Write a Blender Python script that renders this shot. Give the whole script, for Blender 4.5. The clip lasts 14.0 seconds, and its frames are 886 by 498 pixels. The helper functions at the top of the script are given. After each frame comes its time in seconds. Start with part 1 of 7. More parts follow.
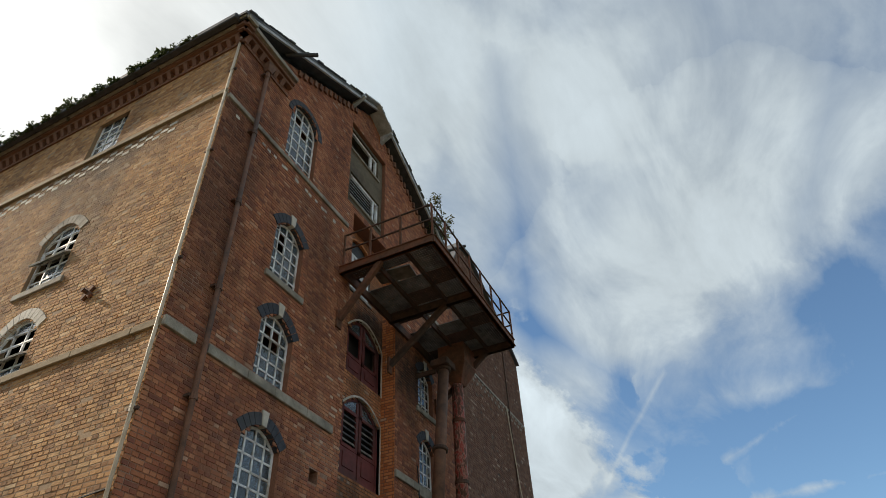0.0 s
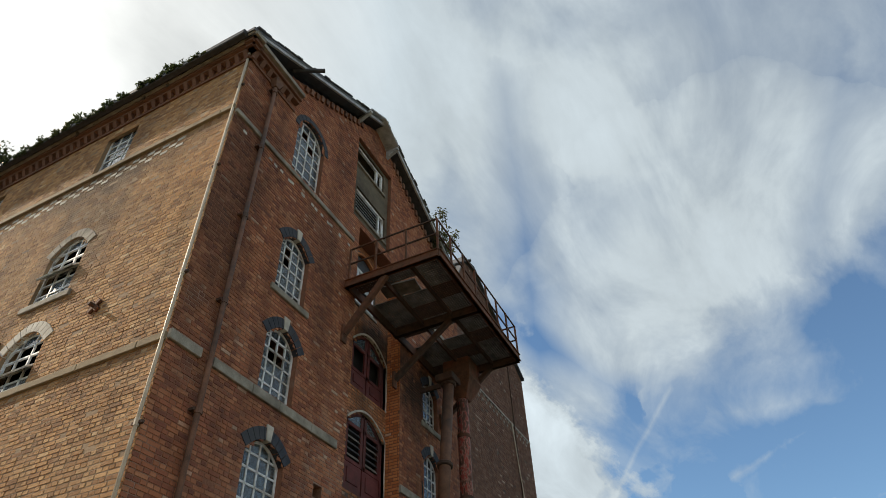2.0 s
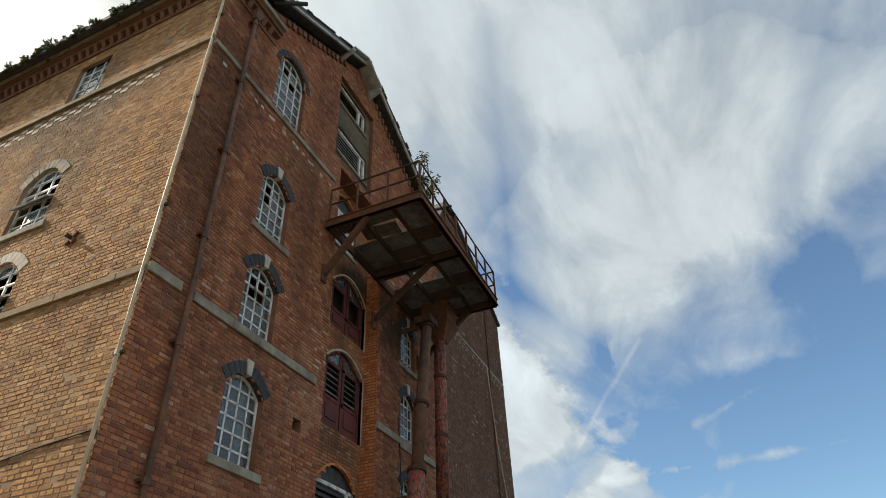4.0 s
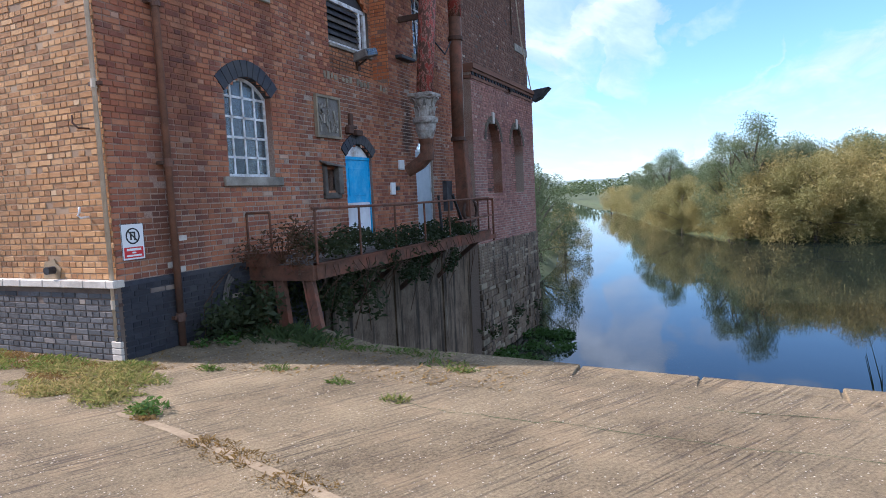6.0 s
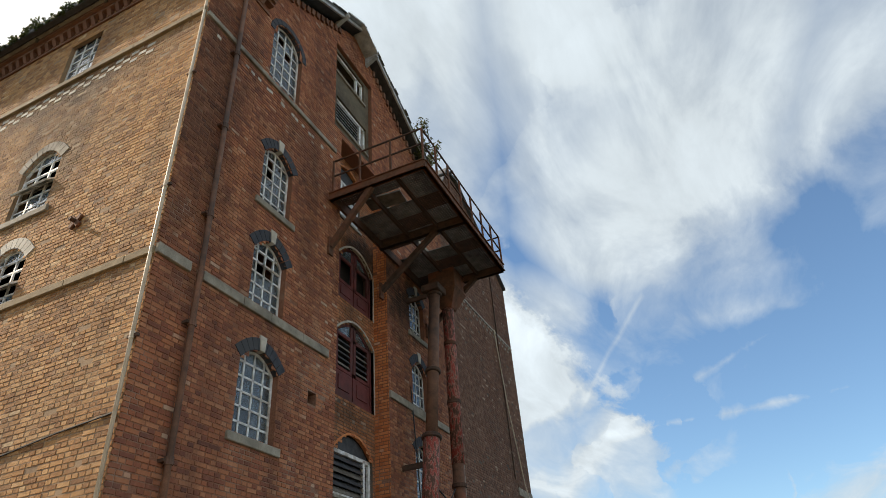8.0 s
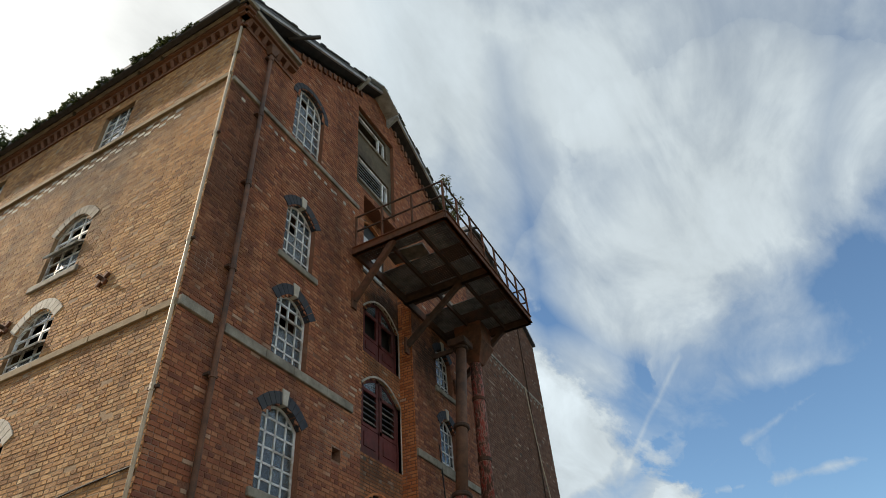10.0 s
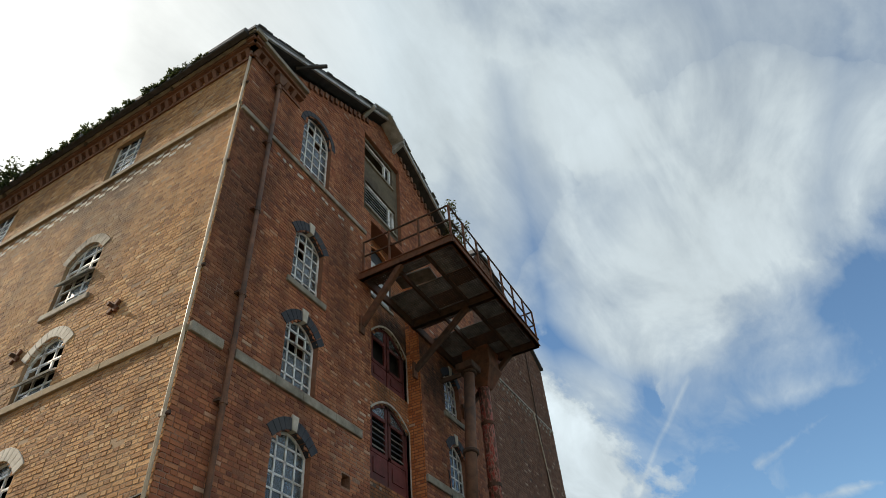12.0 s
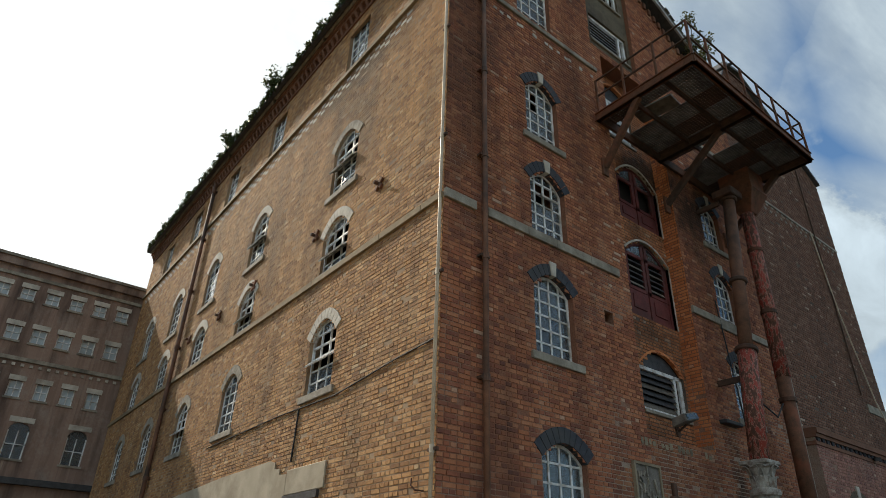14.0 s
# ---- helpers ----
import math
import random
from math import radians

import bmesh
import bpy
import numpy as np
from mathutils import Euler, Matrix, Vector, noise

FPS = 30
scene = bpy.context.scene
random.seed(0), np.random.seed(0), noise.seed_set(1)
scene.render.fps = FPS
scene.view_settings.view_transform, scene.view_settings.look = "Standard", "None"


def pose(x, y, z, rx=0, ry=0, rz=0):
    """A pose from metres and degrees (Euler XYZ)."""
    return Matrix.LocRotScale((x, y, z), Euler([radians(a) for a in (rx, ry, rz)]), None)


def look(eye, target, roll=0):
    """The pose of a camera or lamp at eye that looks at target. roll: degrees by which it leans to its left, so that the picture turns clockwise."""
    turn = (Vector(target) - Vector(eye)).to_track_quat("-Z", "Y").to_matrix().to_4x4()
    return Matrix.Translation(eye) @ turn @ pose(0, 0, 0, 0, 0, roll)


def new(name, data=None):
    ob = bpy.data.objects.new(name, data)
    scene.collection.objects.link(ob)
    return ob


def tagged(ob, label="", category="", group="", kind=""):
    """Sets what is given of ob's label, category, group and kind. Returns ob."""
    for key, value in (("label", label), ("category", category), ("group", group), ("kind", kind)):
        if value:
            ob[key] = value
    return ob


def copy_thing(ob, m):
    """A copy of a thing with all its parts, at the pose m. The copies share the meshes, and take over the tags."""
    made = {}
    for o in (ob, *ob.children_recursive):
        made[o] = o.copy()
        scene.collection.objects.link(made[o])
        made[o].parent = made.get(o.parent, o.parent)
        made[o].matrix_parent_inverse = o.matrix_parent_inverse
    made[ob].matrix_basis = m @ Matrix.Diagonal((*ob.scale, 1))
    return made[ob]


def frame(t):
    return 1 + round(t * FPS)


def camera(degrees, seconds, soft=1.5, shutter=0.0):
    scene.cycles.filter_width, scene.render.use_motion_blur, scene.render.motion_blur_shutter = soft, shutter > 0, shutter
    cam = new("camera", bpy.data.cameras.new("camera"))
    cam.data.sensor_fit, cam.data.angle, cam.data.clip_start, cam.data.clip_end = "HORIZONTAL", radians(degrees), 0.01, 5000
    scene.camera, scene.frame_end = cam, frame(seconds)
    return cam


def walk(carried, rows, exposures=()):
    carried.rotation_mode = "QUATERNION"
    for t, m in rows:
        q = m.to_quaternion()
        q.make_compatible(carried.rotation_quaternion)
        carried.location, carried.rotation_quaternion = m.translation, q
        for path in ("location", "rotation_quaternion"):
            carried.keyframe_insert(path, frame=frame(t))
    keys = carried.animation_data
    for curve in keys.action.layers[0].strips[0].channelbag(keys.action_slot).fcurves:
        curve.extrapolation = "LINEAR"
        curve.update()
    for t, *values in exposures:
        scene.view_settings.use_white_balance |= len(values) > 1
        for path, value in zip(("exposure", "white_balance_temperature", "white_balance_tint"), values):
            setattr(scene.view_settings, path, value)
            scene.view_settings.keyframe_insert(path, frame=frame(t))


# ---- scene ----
cam = camera(69.9, 14.0, 0.45)
PATH = [
    (0, (6.38, -4.929, 1.789), (5.77, -3.531, 3.083), -3.3),
    (0.5, (6.387, -4.936, 1.793), (5.8, -3.55, 3.109), -3.4),
    (1, (6.398, -4.933, 1.796), (5.811, -3.557, 3.123), -3.5),
    (1.5, (6.406, -4.94, 1.795), (5.848, -3.564, 3.136), -4.1),
    (2, (6.386, -4.943, 1.785), (5.775, -3.578, 3.113), -2.8),
    (2.2, (6.374, -4.939, 1.781), (5.794, -3.573, 3.122), -3.4),
    (4.5, (6.288, -4.907, 1.669), (5.661, -3.319, 2.71), -2.8),
    (5, (6.282, -4.875, 1.681), (5.528, -3.081, 2.142), -2.7),
    (5.5, (6.224, -4.84, 1.694), (5.415, -3.012, 1.719), -2.3),
    (6, (6.148, -4.823, 1.709), (5.322, -3.009, 1.545), -2.8),
    (6.5, (6.073, -4.825, 1.725), (5.265, -3.0, 1.588), -3.4),
    (7, (5.982, -4.819, 1.773), (5.267, -2.972, 2.058), -4.3),
    (7.5, (6.036, -4.883, 1.782), (5.52, -3.16, 2.657), -6.4),
    (8, (6.171, -4.958, 1.786), (5.545, -3.416, 2.896), -4.8),
    (8.2, (6.199, -4.962, 1.786), (5.594, -3.465, 2.966), -5.4),
    (10.3, (6.152, -4.667, 1.57), (5.507, -3.273, 2.85), -5.1),
    (10.5, (6.146, -4.669, 1.565), (5.499, -3.264, 2.833), -5.2),
    (11, (6.141, -4.704, 1.564), (5.485, -3.301, 2.829), -5.4),
    (11.5, (6.146, -4.72, 1.56), (5.49, -3.334, 2.844), -5.7),
    (12, (6.137, -4.743, 1.543), (5.508, -3.397, 2.883), -5.6),
    (12.5, (6.104, -4.78, 1.517), (5.355, -3.461, 2.821), -5.2),
    (13, (6.091, -4.818, 1.508), (5.004, -3.699, 2.759), -0.7),
    (13.5, (6.129, -4.828, 1.525), (4.873, -3.788, 2.682), 0.8),
    (14, (6.215, -4.846, 1.542), (4.833, -3.765, 2.502), 1.7),
]
EXPOSURES = [
    (0, 0.18, 6750, 10), (2.2, 0.18, 6750, 10), (4.3, 0.3, 6950, 11), (5, 0.42, 6900, 17), (5.5, 0.68, 6200, 21), (6, 0.92, 5400, 22), (6.5, 0.92, 5400, 22),
    (7, 1.0, 5500, 27), (7.5, 0.5, 6700, 17), (8, 0.46, 6850, 12), (8.2, 0.43, 6850, 12), (10.3, 0.26, 6800, 10), (12.5, 0.3, 6750, 9), (13, 0.36, 6650, 9), (14, 0.1, 6450, 8),
]
walk(cam, [(t, look(eye, target, roll)) for t, eye, target, roll in PATH], EXPOSURES)

# ---- world and sun ----
SUN_FROM = Vector((-1.0, -0.2, 0.75)).normalized()
SUN_EL = math.asin(SUN_FROM.z)
SUN_AZ = math.atan2(SUN_FROM.x, SUN_FROM.y)

sun = new("sun", bpy.data.lights.new("sun", "SUN"))
sun.data.energy, sun.data.angle, sun.data.color = 5.0, radians(0.6), (1.0, 0.86, 0.68)
sun.matrix_world = look((-60, -15, 60), Vector((-60, -15, 60)) - SUN_FROM)


class Nodes:
    """Short-hand for building a node tree."""

    def __init__(self, tree):
        self.tree = tree
        tree.nodes.clear()

    def add(self, kind, **values):
        node = self.tree.nodes.new(kind)
        for key, value in values.items():
            node.inputs[int(key[1:]) if key[0] == "i" and key[1:].isdigit() else key.replace("_", " ")].default_value = value
        return node

    def link(self, a, b):
        self.tree.links.new(a, b)

    def math(self, op, a, b=0.0, c=0.0, clamp=False):
        node = self.tree.nodes.new("ShaderNodeMath")
        node.operation, node.use_clamp = op, clamp
        for n, v in enumerate((a, b, c)):
            if isinstance(v, (int, float)):
                node.inputs[n].default_value = v
            else:
                self.link(v, node.inputs[n])
        return node.outputs[0]

    def mix(self, fac, a, b, blend="MIX"):
        node = self.tree.nodes.new("ShaderNodeMix")
        node.data_type, node.blend_type = "RGBA", blend
        for n, v in ((0, fac), (6, a), (7, b)):
            if isinstance(v, (int, float)):
                node.inputs[n].default_value = v
            elif isinstance(v, tuple):
                node.inputs[n].default_value = (*v, 1)
            else:
                self.link(v, node.inputs[n])
        return node.outputs[2]

    def noise(self, vector, scale, detail=4.0, rough=0.55, distortion=0.0):
        node = self.add("ShaderNodeTexNoise", Scale=scale, Detail=detail, Roughness=rough, Distortion=distortion)
        if vector is not None:
            self.link(vector, node.inputs["Vector"])
        return node.outputs[0]

    def ramp(self, fac, *stops):
        node = self.tree.nodes.new("ShaderNodeValToRGB")
        ramp = node.color_ramp
        while len(ramp.elements) < len(stops):
            ramp.elements.new(0.5)
        for el, (at, colour) in zip(ramp.elements, stops):
            el.position = at
            el.color = (*colour, 1) if isinstance(colour, tuple) else (colour, colour, colour, 1)
        self.link(fac, node.inputs[0])
        return node.outputs[0]

    def scaled(self, vector, scale, rot=(0, 0, 0)):
        node = self.tree.nodes.new("ShaderNodeMapping")
        node.inputs["Scale"].default_value, node.inputs["Rotation"].default_value = scale, rot
        self.link(vector, node.inputs[0])
        return node.outputs[0]


def build_sky():
    world = bpy.data.worlds.new("sky")
    scene.world = world
    world.use_nodes = True
    n = Nodes(world.node_tree)
    sky = n.tree.nodes.new("ShaderNodeTexSky")
    sky.sky_type, sky.sun_disc = "NISHITA", False
    sky.sun_elevation, sky.sun_rotation = SUN_EL, SUN_AZ
    sky.air_density, sky.dust_density, sky.ozone_density = 1.0, 0.1, 2.0
    way = n.tree.nodes.new("ShaderNodeTexCoord").outputs["Generated"]
    split = n.tree.nodes.new("ShaderNodeSeparateXYZ")
    n.link(way, split.inputs[0])
    high = n.math("ADD", n.math("MAXIMUM", split.outputs[2], 0.0), 0.10)
    flat = n.tree.nodes.new("ShaderNodeCombineXYZ")
    n.link(n.math("DIVIDE", split.outputs[0], high), flat.inputs[0])
    n.link(n.math("DIVIDE", split.outputs[1], high), flat.inputs[1])
    plan = flat.outputs[0]

    big = n.noise(n.scaled(plan, (1.5, 0.55, 1), (0, 0, radians(-6))), 1.1, 3, 0.5, 0.2)
    wisp = n.noise(n.scaled(plan, (2.6, 1.0, 1), (0, 0, radians(-10))), 1.9, 11, 0.6, 0.5)
    curl = n.add("ShaderNodeTexNoise", Scale=6.0, Detail=6.0, Roughness=0.5)
    n.link(way, curl.inputs["Vector"])
    off = n.tree.nodes.new("ShaderNodeVectorMath")
    off.operation = "MULTIPLY_ADD"
    n.link(curl.outputs["Color"], off.inputs[0])
    off.inputs[1].default_value, off.inputs[2].default_value = (0.1, 0.1, 0.1), (-0.05, -0.05, -0.05)
    add = n.tree.nodes.new("ShaderNodeVectorMath")
    n.link(way, add.inputs[0])
    n.link(off.outputs[0], add.inputs[1])
    bent = add.outputs[0]
    puff = n.noise(way, 24, 8, 0.62)

    def heading(az, el):
        a, e = radians(az - 0.8), radians(el)
        return Vector((-math.sin(a) * math.cos(e), math.cos(a) * math.cos(e), math.sin(e)))

    def dot_with(source, v):
        dot = n.tree.nodes.new("ShaderNodeVectorMath")
        dot.operation = "DOT_PRODUCT"
        n.link(source, dot.inputs[0])
        dot.inputs[1].default_value = v
        return dot.outputs["Value"]

    def trail(a, b, width):
        """A thin wisp of high cloud from one direction to another."""
        a, b = heading(*a), heading(*b)
        slight = n.tree.nodes.new("ShaderNodeVectorMath")
        slight.operation = "MULTIPLY_ADD"
        n.link(off.outputs[0], slight.inputs[0])
        slight.inputs[1].default_value = (0.25, 0.25, 0.25)
        n.link(way, slight.inputs[2])
        across = n.math("ABSOLUTE", dot_with(slight.outputs[0], a.cross(b).normalized()))
        side = n.math("SUBTRACT", 1.0, n.math("DIVIDE", across, math.sin(radians(width))), clamp=True)
        half = math.cos(a.angle(b) * 0.55)
        along = n.math("DIVIDE", n.math("SUBTRACT", dot_with(bent, (a + b).normalized()), half), 1 - half, clamp=True)
        return n.math("MULTIPLY", side, n.math("POWER", along, 0.5))

    def bank(a, b, soft):
        """A cloud that ends along the line from one direction to another and lies to the left of it."""
        a, b = heading(*a), heading(*b)
        side = n.math("ADD", dot_with(bent, a.cross(b).normalized()), n.math("ADD", n.math("MULTIPLY", n.math("SUBTRACT", wisp, 0.5), 0.09), n.math("MULTIPLY", n.math("SUBTRACT", puff, 0.5), 0.07)))
        side = n.math("DIVIDE", side, math.sin(radians(soft)), clamp=True)
        half = math.cos(a.angle(b) * 0.5 + radians(7))
        along = n.math("DIVIDE", n.math("SUBTRACT", dot_with(bent, (a + b).normalized()), half), 1 - half, clamp=True)
        return n.math("MULTIPLY", side, n.math("POWER", along, 0.45))

    def blob(az, el, size):
        """A soft patch of cloud cover round a direction: 1 in its middle, 0 past size degrees."""
        a, e = radians(az - 0.8), radians(el)
        dot = n.tree.nodes.new("ShaderNodeVectorMath")
        dot.operation = "DOT_PRODUCT"
        n.link(bent, dot.inputs[0])
        dot.inputs[1].default_value = (-math.sin(a) * math.cos(e), math.cos(a) * math.cos(e), math.sin(e))
        edge = math.cos(radians(size))
        got = n.math("DIVIDE", n.math("SUBTRACT", dot.outputs["Value"], edge), 1 - edge, clamp=True)
        return n.math("POWER", got, 0.8)

    cover = n.math("ADD", n.math("MULTIPLY", big, 0.55), n.math("MULTIPLY", wisp, 0.6))
    for az, el, size, weight in CLOUDS:
        cover = n.math("ADD", cover, n.math("MULTIPLY", blob(az, el, size), weight))
    for a, b, soft, weight in BANKS:
        cover = n.math("ADD", cover, n.math("MULTIPLY", bank(a, b, soft), weight))
    for a, b, width, weight in TRAILS:
        cover = n.math("ADD", cover, n.math("MULTIPLY", trail(a, b, width), n.math("MULTIPLY", n.math("ADD", wisp, 0.2), weight)))
    thick = n.math("MULTIPLY", n.math("SUBTRACT", cover, 0.78, clamp=True), 0.3)
    cover = n.ramp(cover, (0.43, 0.0), (0.66, 0.55), (0.94, 1.0))
    glow = blob(math.degrees(-SUN_AZ) + 6, math.degrees(SUN_EL), 52)
    bright = n.math("ADD", n.math("MULTIPLY", n.math("POWER", glow, 5.0), 1.7), n.math("ADD", thick, n.math("ADD", n.math("MULTIPLY", wisp, 0.36), 0.35)))
    cloud = n.mix(glow, (0.84, 0.98, 1.08), (1.0, 1.0, 0.97))
    lit = n.tree.nodes.new("ShaderNodeVectorMath")
    lit.operation = "SCALE"
    n.link(cloud, lit.inputs[0])
    n.link(bright, lit.inputs["Scale"])
    clear = n.tree.nodes.new("ShaderNodeVectorMath")
    clear.operation = "SCALE"
    clear.inputs["Scale"].default_value = 0.124
    n.link(n.mix(1.0, sky.outputs[0], (0.84, 1.0, 1.06), "MULTIPLY"), clear.inputs[0])
    total = n.mix(cover, clear.outputs[0], lit.outputs[0])
    back = n.add("ShaderNodeBackground", Strength=1.0)
    n.link(total, back.inputs[0])
    out = n.tree.nodes.new("ShaderNodeOutputWorld")
    n.link(back.outputs[0], out.inputs[0])


# Cloud banks by bearing (degrees to the left of +y), height, width and cover.
# The last bank is out of view, added to brighten the gable.
CLOUDS = [(-2, 44, 22, 0.2), (22, 60, 22, 0.16), (-26, 44, 9, -0.06), (-16, 22, 16, -0.12), (-4, 17, 15, -0.16), (-18, 22, 10, -0.1), (40, 58, 26, 0.25), (85, 30, 50, 0.45), (5, 9, 2.5, 0.16), (8, 11, 7, -0.35), (-105, 40, 65, 0.3)]
BANKS = [((19.8, 33.5), (6.2, 18.2), 1.6, 0.55), ((-20, 33), (9, 24.5), 3.0, 0.22)]
TRAILS = [
    ((8.3, 22), (3.2, 27.4), 0.28, 0.15), ((6, 17.4), (-6, 21.2), 0.5, 0.2), ((5, 16), (-7, 15.9), 0.6, 0.4), ((0, 6), (-17, 11.8), 2.0, 0.45),
    ((2, 24), (-16, 21), 1.6, 0.2), ((-8, 17), (-20, 20), 1.4, 0.3), ((14, 12), (9, 17), 1.6, 0.4),
    ((15.5, 30), (14, 56), 4.0, -0.42), ((-12, 34), (-25, 46), 2.4, -0.2), ((8, 27), (16, 33), 2.0, -0.3),
]
build_sky()

# ---- materials ----
def material(name, rough=0.7, metal=0.0, spec=0.4):
    mat = bpy.data.materials.new(name)
    mat.use_nodes = True
    n = Nodes(mat.node_tree)
    bsdf = n.add("ShaderNodeBsdfPrincipled", Roughness=rough, Metallic=metal)
    bsdf.inputs["Specular IOR Level"].default_value = spec
    out = n.tree.nodes.new("ShaderNodeOutputMaterial")
    n.link(bsdf.outputs[0], out.inputs[0])
    return mat, n, bsdf


def place(n):
    return n.tree.nodes.new("ShaderNodeNewGeometry").outputs["Position"]


def bump(n, bsdf, height, strength=0.3, distance=0.01):
    node = n.add("ShaderNodeBump", Strength=strength, Distance=distance)
    n.link(height, node.inputs["Height"])
    n.link(node.outputs[0], bsdf.inputs["Normal"])


def mottled(name, dark, light, scale=6.0, rough=0.75, metal=0.0, fine=60.0, relief=0.3, stain=None, stain_scale=0.8, spec=0.4):
    """Two colours mixed by noise, fine grain, and stains of a third colour."""
    mat, n, bsdf = material(name, rough, metal, spec)
    at = place(n)
    a, f = n.noise(at, scale, 6, 0.6), n.noise(at, fine, 4, 0.6)
    fac = n.math("ADD", n.math("MULTIPLY", a, 0.7), n.math("MULTIPLY", f, 0.3))
    colour = n.ramp(fac, (0.32, dark), (0.68, light))
    if stain:
        colour = n.mix(n.ramp(n.noise(at, stain_scale, 7, 0.65), (0.48, 0.0), (0.66, 0.85)), colour, stain)
    n.link(colour, bsdf.inputs["Base Color"])
    bump(n, bsdf, f, relief, 0.006)
    return mat


def brick_material(name, stops, by_object=False, bloom=(0.42, 0.33, 0.24), bloom_amount=0.5, soot=0.5, stains=(), pale=(0.52, 0.40, 0.30), spread=0.5):
    """Each brick has its own fired colour within broad batches; lime bloom, soot and black stains lie over them."""
    mat, n, bsdf = material(name, 0.88, 0, 0.25)
    at = place(n)
    if by_object:
        each = n.tree.nodes.new("ShaderNodeObjectInfo").outputs["Random"]
    else:
        each = n.tree.nodes.new("ShaderNodeNewGeometry").outputs["Random Per Island"]
    grain = n.noise(at, 38, 6, 0.7)
    patch = n.noise(at, 0.42, 5, 0.6)
    chips = n.noise(at, 9, 5, 0.7)
    fac = n.math("ADD", n.math("MULTIPLY", each, spread), n.math("MULTIPLY", patch, 0.84 - spread))
    fac = n.math("ADD", fac, n.math("MULTIPLY", n.math("ADD", grain, chips), 0.14))
    colour = n.ramp(fac, *stops)
    odd = n.math("MULTIPLY", n.ramp(each, (0.972, 0.0), (0.978, 0.75)), n.ramp(n.noise(at, 0.8, 3), (0.42, 0.1), (0.6, 1.0)))
    colour = n.mix(odd, colour, pale)
    lime = n.ramp(n.math("ADD", n.math("MULTIPLY", n.noise(at, 0.9, 8, 0.72), 0.7), n.math("MULTIPLY", chips, 0.3)), (0.5, 0.0), (0.72, bloom_amount))
    colour = n.mix(lime, colour, bloom)
    streak = n.noise(n.scaled(at, (1.2, 1.2, 0.22)), 1.1, 6, 0.62)
    colour = n.mix(n.ramp(streak, (0.46, 0.0), (0.72, soot)), colour, (0.04, 0.028, 0.024))
    blotch = n.noise(at, 1.6, 6, 0.65)
    for centre, radii, amount in stains:
        off = n.tree.nodes.new("ShaderNodeVectorMath")
        off.operation = "SUBTRACT"
        n.link(at, off.inputs[0])
        off.inputs[1].default_value = centre
        size = n.tree.nodes.new("ShaderNodeVectorMath")
        size.operation = "LENGTH"
        n.link(n.scaled(off.outputs[0], tuple(1 / r for r in radii)), size.inputs[0])
        edge = n.math("ADD", size.outputs["Value"], n.math("MULTIPLY", n.math("SUBTRACT", blotch, 0.5), 2.4))
        colour = n.mix(n.ramp(edge, (0.25, amount), (1.0, 0.0)), colour, (0.03, 0.022, 0.018))
    n.link(colour, bsdf.inputs["Base Color"])
    bump(n, bsdf, n.math("ADD", grain, n.math("MULTIPLY", chips, 0.8)), 0.7, 0.008)
    return mat


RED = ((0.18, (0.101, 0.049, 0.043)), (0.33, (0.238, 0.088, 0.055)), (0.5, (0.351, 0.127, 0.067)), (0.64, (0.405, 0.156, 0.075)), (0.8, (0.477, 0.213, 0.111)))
# The red brick again, paler and yellower: glancing sunlight put into the colour.
SUNLIT_RED = ((0.18, (0.128, 0.067, 0.036)), (0.33, (0.275, 0.134, 0.057)), (0.5, (0.403, 0.205, 0.082)), (0.64, (0.467, 0.249, 0.101)), (0.8, (0.55, 0.321, 0.147)))
GABLE_STAINS = [((0, 0.4, 10.0), (1.5, 1.0, 5.2), 0.62), ((0, 7.3, 9.5), (1.5, 1.35, 1.5), 0.93), ((0, 7.15, 3.3), (1.5, 0.32, 1.3), 0.8), ((0, 1.0, 1.6), (1.5, 0.9, 1.0), 0.4), ((0, 5.7, 3.45), (1.5, 1.3, 0.65), 0.35), ((0, 3.2, 10.8), (1.5, 1.6, 1.2), 0.35)]
LONG_STAINS = [((-3.2, 0.1, 10.4), (1.3, 1.5, 2.2), 0.5), ((-3.2, 0.1, 11.6), (4.5, 1.5, 0.7), 0.5), ((-7.7, 0.2, 9.0), (2.0, 1.5, 2.0), 0.35), ((-13, 0.2, 8), (0.8, 1.5, 5), 0.5)]
BROWN = ((0.2, (0.088, 0.05, 0.038)), (0.35, (0.147, 0.071, 0.047)), (0.6, (0.195, 0.094, 0.059)), (0.8, (0.248, 0.132, 0.088)))
PLUM = ((0.12, (0.129, 0.079, 0.079)), (0.4, (0.273, 0.129, 0.108)), (0.7, (0.374, 0.18, 0.137)), (0.95, (0.474, 0.259, 0.201)))
# Brown brick made paler and greyer: haze and sun glare mixed into the colour.
HAZED_WING = ((0.1, (0.223, 0.147, 0.116)), (0.9, (0.344, 0.233, 0.182)))
BLUE = ((0.1, (0.047, 0.05, 0.055)), (0.5, (0.095, 0.098, 0.101)), (0.95, (0.175, 0.169, 0.165)))
M_RED, M_RED_ONE = brick_material("red_brick", RED, False, (0.40, 0.27, 0.19), 0.3, 0.62, GABLE_STAINS), brick_material("red_brick_single", RED, True, (0.40, 0.27, 0.19), 0.3, 0.62, GABLE_STAINS)
M_SUNLIT, M_SUNLIT_ONE = brick_material("sunlit_red_brick", SUNLIT_RED, False, (0.44, 0.35, 0.24), 0.42, 0.5, LONG_STAINS, (0.62, 0.45, 0.27)), brick_material("sunlit_red_brick_single", SUNLIT_RED, True, (0.44, 0.35, 0.24), 0.42, 0.5, LONG_STAINS, (0.62, 0.45, 0.27))
